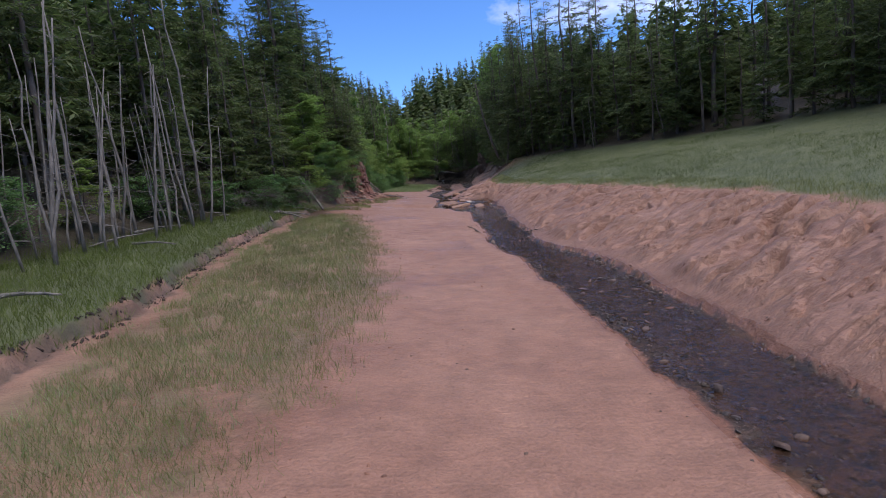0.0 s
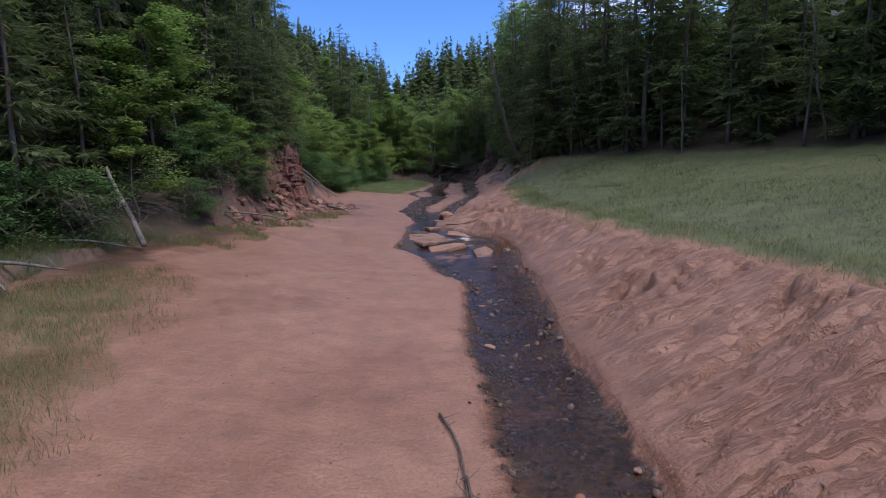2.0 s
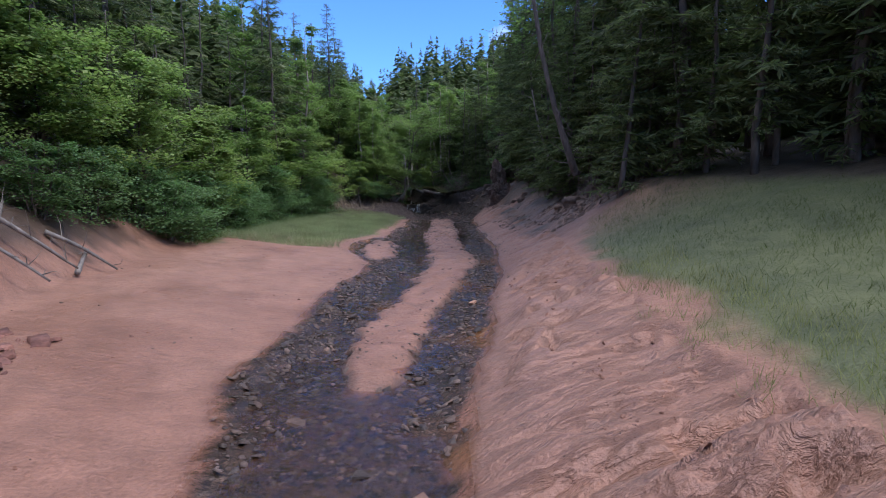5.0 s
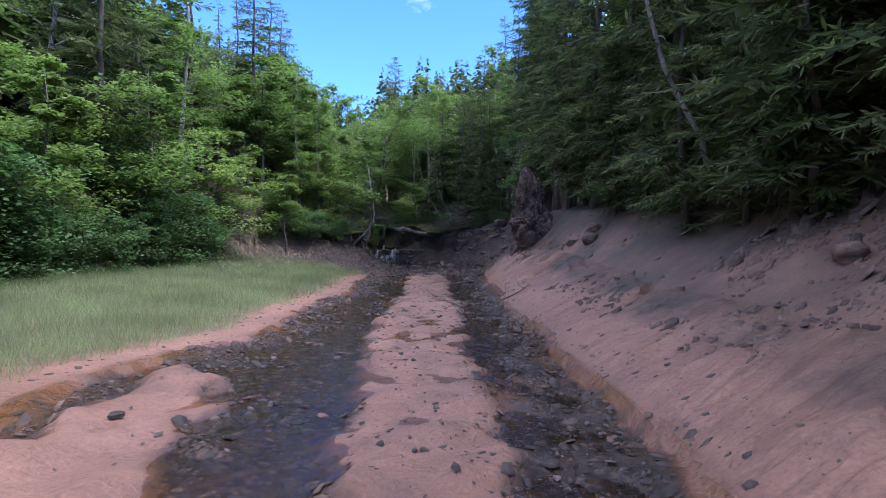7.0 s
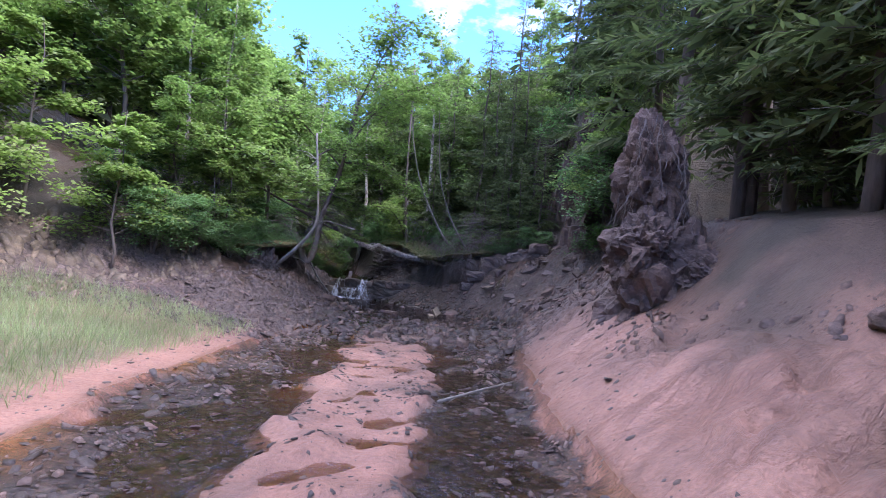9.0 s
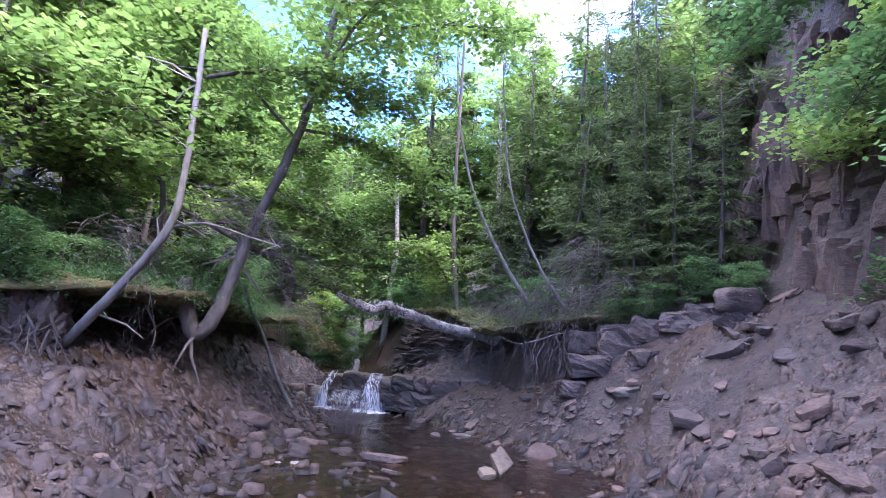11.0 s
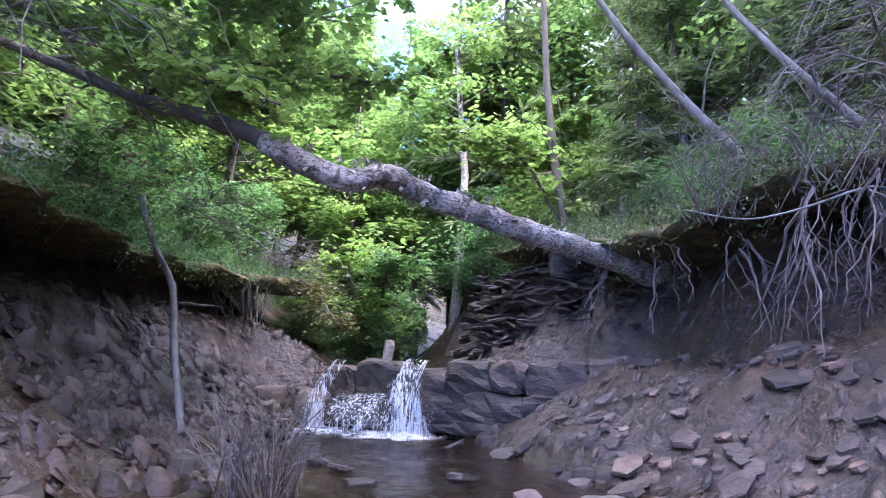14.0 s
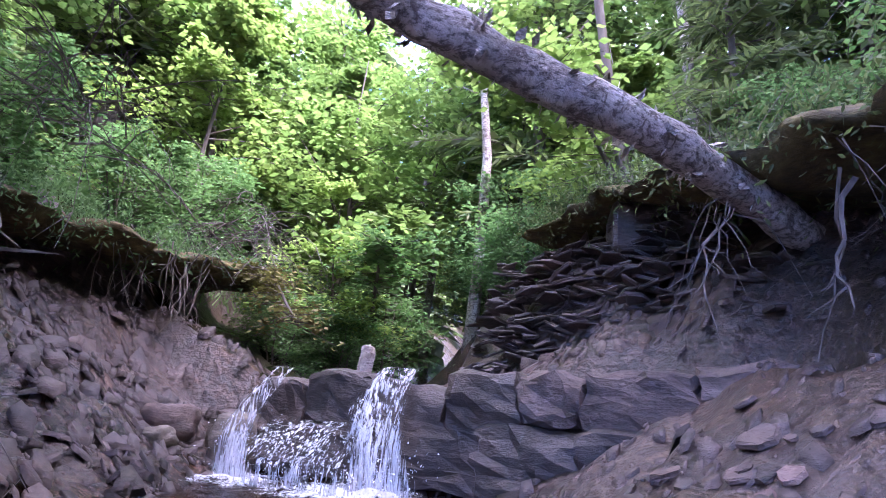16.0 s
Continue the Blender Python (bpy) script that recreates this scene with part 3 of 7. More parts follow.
def height(x, y):
    """Height of the ground's mesh at one place."""
    i = min(max(int(np.searchsorted(gx, x)) - 1, 0), nx - 2)
    j = min(max(int(np.searchsorted(gy, y)) - 1, 0), ny - 2)
    u, v = (x - gx[i]) / (gx[i + 1] - gx[i]), (y - gy[j]) / (gy[j + 1] - gy[j])
    low = GROUND[j, i] * (1 - u) + GROUND[j, i + 1] * u
    high = GROUND[j + 1, i] * (1 - u) + GROUND[j + 1, i + 1] * u
    return float(low * (1 - v) + high * v)


# water surface between the stream's edges
ws = np.arange(-20, 90.0, 0.25)
wv, wf = [], []
for k, y in enumerate(ws):
    a, b, z = float(stream_l(y)) - 0.35, float(stream_r(y)) + 0.35, float(water_z(y))
    for s in range(7):
        wv.append((a + (b - a) * s / 6, y, z - 0.035 - 0.03 * float(smooth01((y - 44) / 3) * smooth01((63 - y) / 3))))
    if k:
        for s in range(6):
            i = 7 * (k - 1) + s
            wf.append((i, i + 1, i + 8, i + 7))
water = new("water", from_arrays("water", wv, wf, M_WATER, True))
water.visible_shadow = False
tagged(water, "shallow brown creek water over shale gravel", "water", kind="structure")


# ---- trees ----
def spruce(r, tall, spread, bare=0.12, boughs=95, lean=0.0, hue=None, dense=1.0):
    """A spruce: tapered trunk, whorls of drooping boughs set with needle sprays."""
    base = new("spruce_tree")
    t, c = Build(), Build()
    top = Vector((lean * tall, 0.02 * tall, tall))
    pts = [Vector((0, 0, -0.4)).lerp(top, k / 7) + Vector((r.uniform(-1, 1), r.uniform(-1, 1), 0)) * 0.010 * tall * (0 < k < 7) for k in range(8)]
    t.tube(pts, [0.0105 * tall * (1 - k / 7) + 0.012 for k in range(8)], 7)
    for k in range(boughs):
        f = bare + (1 - bare) * (k + r.random()) / boughs
        p = Vector((0, 0, 0)).lerp(top, min(f, 0.995))
        low = 0.55 + 0.45 * min(1, (f - bare) / 0.15)
        reach = spread * ((1 - f) ** 0.7) * low * r.uniform(0.6, 1.2) + 0.15
        w = r.uniform(0, 2 * math.pi)
        out = Vector((math.cos(w), math.sin(w), 0))
        side = Vector((-out.y, out.x, 0))
        rise = r.uniform(-0.15, 0.25) + 0.5 * f
        droop = reach * r.uniform(0.18, 0.45) * (1.1 - f)

        def at(s):
            return p + out * (reach * s) + Vector((0, 0, rise * reach * s * 0.5 - droop * s * s))

        t.tube([at(0), at(0.5), at(1)], [0.012 + 0.006 * (1 - f), 0.008, 0.003], 3, False)
        if r.random() < 0.07 * (1.3 - f):
            continue
        m = max(5, int(reach * 9.0 * dense))
        for q in range(m):
            s = (q + 0.7) / m
            spot = at(s)
            for sd in (-1, 1):
                ln = (0.15 + 0.25 * reach * (1 - s) ** 0.6) * r.uniform(0.6, 1.3)
                al = (side * sd * r.uniform(0.6, 1.0) + out * r.uniform(0.3, 0.9) + Vector((0, 0, r.uniform(-0.6, 0.1)))).normalized()
                c.leaf(spot, al, al.cross(Vector((r.uniform(-0.5, 0.5), r.uniform(-0.5, 0.5), 1))).normalized(), ln, ln * r.uniform(0.11, 0.2))
                tip = spot + al * ln * 0.55
                a2 = (al + rnd_dir(r) * 0.8).normalized()
                c.leaf(tip, a2, a2.cross(rnd_dir(r)).normalized(), ln * 0.7, ln * r.uniform(0.1, 0.17))
            al = (out + Vector((0, 0, r.uniform(-1.0, 0.2))) + side * r.uniform(-0.5, 0.5)).normalized()
            c.leaf(spot, al, rnd_dir(r).cross(al).normalized(), ln * 0.8, ln * 0.22)
    part("trunk", t.mesh("trunk", M_BARK, True), base)
    part("crown", c.mesh("crown", hue or M_SPRUCE), base)
    return base


def broadleaf(r, tall, spread, leaves, size, hue, name="maple_tree", stems=1, low=0.25, lean=(0, 0), bark=None, flat=0.45):
    """A broad-leaved tree: trunk, forking limbs, and layered sprays of leaves."""
    base = new(name)
    t, c = Build(), Build()
    tips = []
    for s in range(stems):
        w = r.uniform(0, 6.3)
        off = Vector((math.cos(w), math.sin(w), 0)) * (0.0 if stems == 1 else 0.3 * spread)
        top = Vector((lean[0], lean[1], tall * r.uniform(0.85, 1.0))) + off * 1.6
        foot = off * 0.15 + Vector((0, 0, -0.35))
        pts = [foot.lerp(top, k / 6) + Vector((r.uniform(-1, 1), r.uniform(-1, 1), 0)) * 0.02 * tall * (0 < k < 6) for k in range(7)]
        r0 = (0.010 if stems == 1 else 0.007) * tall + 0.012
        t.tube(pts, [r0 * (1 - k / 6.6) for k in range(7)], 6)
        for b in range(int(12 + 2.5 * tall / stems)):
            f = low + (1 - low) * r.random()
            k = min(int(f * 6), 5)
            p = pts[k].lerp(pts[k + 1], f * 6 - k)
            w = r.uniform(0, 6.3)
            reach = spread * r.uniform(0.45, 1.1) * (1.15 - 0.7 * f)
            e = p + Vector((math.cos(w), math.sin(w), r.uniform(-0.05, 0.55))) * reach
            mid = p.lerp(e, 0.5) + Vector((0, 0, 0.12 * reach))
            t.tube([p, mid, e], [r0 * 0.35 * (1.1 - f) + 0.003, r0 * 0.2 * (1.1 - f) + 0.003, 0.003], 4, False)
            tips += [(mid, reach * 0.4), (e, reach * 0.42), (p.lerp(e, 0.75), reach * 0.45)]
    per = max(3, leaves // len(tips))
    for p, rad in tips:
        for q in range(per):
            d = rnd_dir(r) * (rad * r.random() ** 0.4)
            at = p + Vector((d.x, d.y, d.z * flat))
            w = r.uniform(0, 6.3)
            al = Vector((math.cos(w), math.sin(w), r.uniform(-0.7, 0.15))).normalized()
            nrm = Vector((r.uniform(-0.6, 0.6), r.uniform(-0.6, 0.6), 1)).normalized()
            ln = size * r.uniform(0.6, 1.3)
            c.leaf(at, al, al.cross(nrm).normalized(), ln, ln * 0.75)
    part("trunk", t.mesh("trunk", bark or M_BARK, True), base)
    part("crown", c.mesh("crown", hue), base)
    return base


def bare_tree(r, tall, twigs=26):
    """A dead standing tree: thin grey trunk with broken twigs."""
    base = new("dead_tree")
    t, c = Build(), Build()
    top = Vector((r.uniform(-0.9, 0.9), r.uniform(-0.5, 0.5), tall))
    pts = [Vector((0, 0, -0.3)).lerp(top, k / 6) + Vector((r.uniform(-1, 1), r.uniform(-1, 1), 0)) * 0.015 * tall * (0 < k < 6) for k in range(7)]
    t.tube(pts, [0.008 * tall * (1 - k / 7.5) + 0.008 for k in range(7)], 6)
    for k in range(twigs):
        f = r.uniform(0.2, 0.98)
        i = min(int(f * 6), 5)
        p = pts[i].lerp(pts[i + 1], f * 6 - i)
        w = r.uniform(0, 6.3)
        e = p + Vector((math.cos(w), math.sin(w), r.uniform(-0.5, 0.5))) * r.uniform(0.3, 1.3) * (1.2 - f)
        m = p.lerp(e, 0.5) + Vector((0, 0, r.uniform(-0.1, 0.1)))
        c.tube([p, m, e], [0.012, 0.008, 0.003], 3, False)
    part("trunk", t.mesh("trunk", M_GREYWOOD, True), base)
    tagged(part("twig_spray", c.mesh("twig_spray", M_GREYWOOD), base), kind="stuff")
    return base


def put(kind, x, y, turn, size=1.0, tilt=0.0, label="", lift=0.0):
    m = pose(x, y, height(x, y) - 0.05 + lift, tilt, 0, turn) @ Matrix.Diagonal((size, size, size, 1))
    ob = copy_thing(kind, m)
    ob.matrix_basis = m
    return tagged(ob, label)


rt = random.Random(11)
EDGE = "wood edge trees"
spruces = []
for tall, spread, bare in ((13, 2.5, 0.10), (10.5, 2.2, 0.03), (14.5, 2.5, 0.22), (8.0, 1.9, 0.02)):
    spruces.append(tagged(spruce(rt, tall, spread, bare), "dark green spruce tree at the wood's edge", "tree", EDGE))
thin = [tagged(spruce(rt, tall, 2.5, 0.15, 46, dense=0.75), "dark green spruce tree inside the wood", "tree", EDGE) for tall in (13, 11)]
maple = tagged(broadleaf(rt, 7.5, 2.6, 9000, 0.145, M_LEAF), "bright green maple tree on the creek bank", "tree", EDGE)
young = tagged(broadleaf(rt, 5.5, 2.2, 7500, 0.14, M_LEAFY), "yellow-green young maple tree on the creek bank", "tree", EDGE)
birch = tagged(broadleaf(rt, 11, 2.0, 5600, 0.125, M_LEAF, "birch_tree", 1, 0.45, bark=M_BIRCH), "tall thin birch tree with pale bark", "tree", EDGE)
alder = tagged(broadleaf(rt, 3.0, 1.9, 8500, 0.12, M_ALDER, "alder_bush", 6, 0.05), "dense green alder bush on the bank", "bush", "bank bushes")
dead = [tagged(bare_tree(rt, tall), "dead grey tree standing at the marsh edge", "dead tree", "dead trees") for tall in (7.0, 9.0, 6.0)]
stock = spruces + thin + [maple, young, birch, alder] + dead

# rows of trees along both edges
for side in (-1, 1):
    y = -8.0
    while y < 97:
        line = float(left_line(y)) if side < 0 else float(right_line(y))
        for row in range(3):
            x = line + side * (1.0 + row * 2.6 + rt.uniform(-0.7, 0.7))
            yy = y + rt.uniform(-1, 1)
            if rt.random() < (0.08, 0.08, 0.35)[row] or (row == 0 and y > 80):
                continue
            if row == 0 and side < 0 and y < 23:
                continue
            q = rt.random()
            pick = (thin[rt.randrange(2)] if row == 2 or rt.random() < 0.4 else spruces[rt.choice((0, 0, 1, 1, 2, 3))]) if row else spruces[rt.choice((0, 1, 1, 3)) if side < 0 else rt.choice((0, 1, 0, 2))]
            if side < 0 and 30 < y < 42 and q < 0.35 and row == 0:
                pick = maple
            elif side < 0 and y > 48 and q < 0.4 and row < 2:
                pick = (maple, young, maple, birch)[rt.randrange(4)]
            elif side > 0 and y > 66 and q < 0.3 and row < 2:
                pick = (birch, maple)[rt.randrange(2)]
            elif y > 84 and q < 0.6:
                pick = (maple, birch, maple, young)[rt.randrange(4)]
            put(pick, x, yy, rt.uniform(0, 360), rt.uniform(0.72, 1.08) if side < 0 or y > 54 else rt.uniform(0.9, 1.15))
        y += 2.7

# named trees that stand out
for kind, x, y, size, turn in ((spruces[0], -8.9, 92.0, 0.92, 30), (spruces[1], -1.9, 95.0, 1.1, 80), (maple, -9.3, 57.5, 0.8, 10), (young, -8.6, 61.5, 0.7, 50),
                               (maple, -10.2, 52.0, 0.95, 70), (young, -7.3, 79.9, 0.75, 120), (maple, -9.9, 81.0, 0.8, 200), (maple, -4.6, 82.6, 0.55, 20),
                               (birch, -6.0, 83.5, 0.62, 40), (young, -11.5, 36.5, 0.9, 90), (spruces[3], -10.8, 34.0, 0.9, 190), (young, -14.5, 19.5, 0.55, 15)):
    put(kind, x, y, turn, size)
for x, y, size in ((-8.6, 63.0, 0.55), (-8.9, 65.5, 0.6), (-9.2, 68.5, 0.95), (-10.2, 71.5, 1.1), (-9.9, 74.0, 1.05), (-10.6, 77.0, 1.0), (-8.4, 77.8, 0.7), (-10.2, 59.5, 0.7),
                   (-9.4, 49.5, 0.5), (-9.0, 37.8, 0.7), (-9.6, 39.6, 0.75), (-8.6, 36.2, 0.5), (-11.0, 31.0, 0.6), (-12.5, 27.5, 0.6), (-14.2, 23.5, 0.7), (-15.2, 16.0, 0.8),
                   (-6.2, 81.6, 0.5), (-11.6, 64.0, 0.9), (-16.0, 10.0, 0.8)):
    put(alder, x, y, rt.uniform(0, 360), size)
for k in range(24):
    y = rt.uniform(5, 24)
    x = float(left_line(y)) + rt.uniform(-0.6, 2.4)
    put(dead[k % 3], x, y, rt.uniform(0, 360), rt.uniform(0.7, 1.05), rt.uniform(-6, 6))
for x, y, size in ((16.3, 41.2, 1.0), (19.8, 42.5, 0.8), (12.0, 45.5, 0.7), (23.5, 33.0, 0.9)):
    put(dead[rt.randrange(3)], x, y, rt.uniform(0, 360), size, rt.uniform(-10, 10))

# the stock itself grows in the wood behind
for n, k in enumerate(stock):
    x, y = -17.0 - 2.6 * (n % 4), 40 + 3.1 * n
    k.location = (x, y, height(x, y) - 0.05)


def merged(name, verts, faces_per, material, label, category, smooth=False):
    """One mesh of many alike pieces, from arrays: verts (n, k, 3), and the faces of one piece."""
    n, k, _ = verts.shape
    me = bpy.data.meshes.new(name)
    loops = np.concatenate([np.array(f) for f in faces_per])
    sizes = np.array([len(f) for f in faces_per])
    allv = (np.arange(n)[:, None] * k + loops[None]).ravel()
    me.vertices.add(n * k)
    me.vertices.foreach_set("co", verts.reshape(-1).astype(np.float32))
    me.loops.add(len(allv))
    me.loops.foreach_set("vertex_index", allv.astype(np.int32))
    tot = np.tile(sizes, n)
    me.polygons.add(len(tot))
    me.polygons.foreach_set("loop_start", np.concatenate([[0], np.cumsum(tot)[:-1]]).astype(np.int32))
    me.polygons.foreach_set("loop_total", tot.astype(np.int32))
    me.materials.append(material)
    me.update(calc_edges=True)
    me.validate()
    return tagged(new(name, me), label, category, kind="stuff")


rn = np.random.default_rng(5)


def far_woods():
    """Close-grown spruces on the hillsides behind the edge, and up the head of the valley."""
    xs, ys = [], []
    while len(xs) < 1250:
        y = rn.uniform(-25, 190)
        side = rn.choice([-1, 1])
        line = left_line(y) if side < 0 else right_line(y)
        d = (8.5 if side < 0 else 5.5) + rn.exponential(12)
        if y > 97:
            x = rn.uniform(line - 40, line + 46) if side < 0 else rn.uniform(-50, 40)
        else:
            x = line + side * d
        xs.append(x)
        ys.append(y)
    xs, ys = np.array(xs), np.array(ys)
    zs = land(xs, ys)[0]
    k = 84
    n = len(xs)
    f = rn.uniform(0.05, 1, (n, k)) ** 1.2
    tall = rn.uniform(7.5, 12.5, n)[:, None] * np.where(xs > 0, 0.88, 1.0)[:, None]
    w = rn.uniform(0, 2 * np.pi, (n, k))
    reach = (0.2 + 2.4 * (1 - f) ** 0.8) * rn.uniform(0.7, 1.1, (n, k))
    z = zs[:, None] - 0.3 + f * tall
    c, s = np.cos(w), np.sin(w)
    cx, cy = xs[:, None], ys[:, None]
    half = 0.28 * reach + 0.1
    a = np.stack([cx + 0 * w, cy + 0 * w, z + 0.15], -1)
    b = np.stack([cx + reach * 0.6 * c - half * s, cy + reach * 0.6 * s + half * c, z - 0.15 * reach], -1)
    d = np.stack([cx + reach * c, cy + reach * s, z - 0.45 * reach + 0.1], -1)
    e = np.stack([cx + reach * 0.6 * c + half * s, cy + reach * 0.6 * s - half * c, z - 0.15 * reach - 0.1], -1)
    v = np.stack([a, b, d, e], 2).reshape(n * k, 4, 3)
    merged("far_woods", v, [(0, 1, 2, 3)], M_SPRUCE, "dense dark spruce woods on the valley sides", "woods")


far_woods()


def blades(name, xs, ys, tall, wide, bend, material, label):
    """Grass: thin leaning blades."""
    n = len(xs)
    zs = land(xs, ys)[0]
    w = rn.uniform(0, 2 * np.pi, n)
    h = tall * rn.uniform(0.5, 1.2, n)
    c, s = np.cos(w), np.sin(w)
    lw = rn.uniform(0, 2 * np.pi, n)
    b = h * bend * rn.uniform(0.2, 1.2, n)
    bx, by = b * np.cos(lw), b * np.sin(lw)
    p0 = np.stack([xs - wide * c, ys - wide * s, zs - 0.02], -1)
    p1 = np.stack([xs + wide * c, ys + wide * s, zs - 0.02], -1)
    p3 = np.stack([xs + bx, ys + by, zs + 0.95 * h], -1)
    merged(name, np.stack([p0, p1, p3], 1), [(0, 1, 2)], material, label, "grass")


def scatter(n, x0, x1, y0, y1, keep):
    """Random places in a box for which keep(x, y) holds."""
    out_x, out_y, got = [], [], 0
    while got < n:
        x, y = rn.uniform(x0, x1, n), rn.uniform(y0, y1, n)
        m = keep(x, y)
        out_x.append(x[m])
        out_y.append(y[m])
        got += int(m.sum())
    return np.concatenate(out_x)[:n], np.concatenate(out_y)[:n]


x, y = scatter(60000, -9, 0, -6, 30, lambda x, y: (x < pale_edge(y) + 0.6 * fbm(x, y, 1.6)) & (x > left_foot(y) + 0.9 + 0.6 * fbm(x, y, 1.5)) & (fbm(x, y, 1.0) > -0.6) & (rn.random(len(x)) < np.clip(0.35 + 0.4 * (pale_edge(y) - x), 0, 1)))
blades("silted_grass", x, y, 0.20, 0.004, 0.7, M_PALEGRASS, "thin silt-coated pale marsh grass on mud")
x, y = scatter(18000, -9, -1, -6, 28, lambda x, y: (x < pale_edge(y) - 1.1 + 0.7 * fbm(x, y, 2.1)) & (x > left_foot(y) + 0.7 + 0.8 * fbm(x, y, 1.5)))
blades("marsh_grass", x, y, 0.2, 0.004, 0.9, M_PALEGREEN, "soft green marsh grass lying on the mud")
x, y = scatter(52000, -16, -6, -6, 34, lambda x, y: (x < left_foot(y) + 0.2 * fbm(x, y, 1.2)) & (x > left_line(y) - 0.5))
blades("marsh_grass", x, y, 0.28, 0.006, 0.9, M_TURF, "bent green marsh grass on the turf shelf")
x, y = scatter(38000, 2.5, 26, -2, 56, lambda x, y: (x > right_top(y) + 0.6) & (x < right_line(y)) & (fbm(x, y * 0.6, 5.0, 3) > 0.12))
blades("marsh_grass", x, y, 0.16, 0.004, 1.3, M_TURF, "swept yellow-green grass in patches on the terrace")
x, y = scatter(60000, 2.5, 26, -2, 56, lambda x, y: (x > right_top(y) + 0.5 + 0.5 * fbm(x, y, 1.4)) & (x < right_line(y)) & (fbm(x, y, 3.0) > -0.7) & (rn.random(len(x)) < np.clip(1.2 - (x - right_top(y)) / 12, 0.2, 1)))
blades("marsh_grass", x, y, 0.14, 0.004, 1.3, M_GRASS, "long green grass on the raised terrace")
x, y = scatter(16000, 2.5, 12, -2, 50, lambda x, y: (x > right_top(y) - 0.15 + 0.35 * fbm(x, y, 1.1)) & (x < right_top(y) + 1.3) & (fbm(x, y, 0.9) > -0.5))
blades("silted_grass", x, y, 0.20, 0.004, 0.8, M_PALEGRASS, "thin silted grass along the top of the mud bank")
x, y = scatter(75000, -9.5, -1.5, 60, 79, lambda x, y: (x < stream_l(y) - 0.55 + 0.25 * fbm(x, y, 1.7)) & (x > left_foot(y) - 0.4) & (rn.random(len(x)) < np.clip((stream_l(y) - 0.3 - x) / 1.2, 0.2, 1)))
blades("marsh_grass", x, y, 0.24, 0.0038, 0.75, M_PALEGREEN, "pale green marsh grass patch beside the creek")
x, y = scatter(9000, -11, -6, 58, 78, lambda x, y: (x < left_foot(y) + 0.4) & (x > left_line(y) - 0.3))
blades("marsh_grass", x, y, 0.3, 0.007, 0.8, M_TURF, "rank green grass under the bushes")
x, y = scatter(6000, -9, -3.5, 33, 42, lambda x, y: (x < left_foot(y) + 2.6) & (x > left_foot(y) - 0.2) & (fbm(x, y, 2.0) > 0.15))
blades("silted_grass", x, y, 0.22, 0.006, 0.5, M_PALEGRASS, "thin pale grass tufts below the red cliff")


# ---- stones ----
def chips(name, xs, ys, small, large, material, label, steep=0.25, lift=0.0, thick=1.0):
    """Flat angular stone chips lying on the ground."""
    n, k = len(xs), 5
    zs = land(xs, ys)[0] + lift
    size = small * (large / small) ** (rn.random(n) ** 2.2)
    ang = np.sort(rn.uniform(0, 2 * np.pi, (n, k)), 1) * 0.35 + np.arange(k) * 2 * np.pi / k * 0.65
    rad = size[:, None] * rn.uniform(0.35, 0.65, (n, k))
    ratio = rn.uniform(0.5, 1.0, n)[:, None]
    px, py = rad * np.cos(ang), rad * np.sin(ang) * ratio
    w = rn.uniform(0, 2 * np.pi, n)[:, None]
    px, py = px * np.cos(w) - py * np.sin(w), px * np.sin(w) + py * np.cos(w)
    gx1 = np.clip((land(xs + 0.12, ys)[0] - land(xs - 0.12, ys)[0]) / 0.24, -0.75, 0.75)
    gy1 = np.clip((land(xs, ys + 0.12)[0] - land(xs, ys - 0.12)[0]) / 0.24, -0.75, 0.75)
    tx, ty = (gx1 + rn.normal(0, steep, n))[:, None], (gy1 + rn.normal(0, steep, n))[:, None]
    th = (thick * size * rn.uniform(0.12, 0.35, n))[:, None]
    pz = px * tx + py * ty
    top = np.stack([xs[:, None] + 0.9 * px, ys[:, None] + 0.9 * py, zs[:, None] + pz + th * 0.75], -1)
    bot = np.stack([xs[:, None] + px, ys[:, None] + py, zs[:, None] + pz - th * 0.45], -1)
    v = np.concatenate([top, bot], 1)
    faces = [tuple(range(k))] + [(j + k, (j + 1) % k + k, (j + 1) % k, j) for j in range(k)]
    merged(name, v, faces, material, label, "stones")


def in_bed(x, y):
    inside = (x > stream_l(y) - 0.15) & (x < stream_r(y) + 0.15)
    return inside & ((land(x, y)[1] > 0.5) | (rn.random(len(x)) < 0.03))


x, y = scatter(5200, 0, 5, -4, 36, in_bed)
chips("creek_gravel", x, y, 0.025, 0.12, M_WETSHALE, "wet dark shale gravel in the creek")
x, y = scatter(500, 0, 5, -4, 36, in_bed)
chips("creek_gravel", x, y, 0.03, 0.20, M_SHALE, "grey shale stones in the creek", lift=0.03)
x, y = scatter(9500, -4, 4, 44, 81, in_bed)
chips("creek_gravel", x, y, 0.03, 0.17, M_WETSHALE, "wet dark shale gravel in the braided creek", 0.15, thick=0.55)
x, y = scatter(5200, -4, 4, 44, 81, in_bed)
chips("creek_gravel", x, y, 0.03, 0.13, M_SHALE, "grey shale chips in the braided creek", 0.18, 0.02, 0.45)
x, y = scatter(4200, -1.5, 1.8, 47, 81, lambda x, y: (x > bar_l(y) - 0.1) & (x < bar_r(y) + 0.1) & (rn.random(len(x)) < np.clip(0.12 + (y - 56) / 14, 0.08, 1) * (0.25 + 0.75 * (np.sin(5.5 * y + 2.5 * fbm(x, y, 1.3)) > 0.2)) + 0.6 * (np.minimum(x - bar_l(y), bar_r(y) - x) < 0.18)))
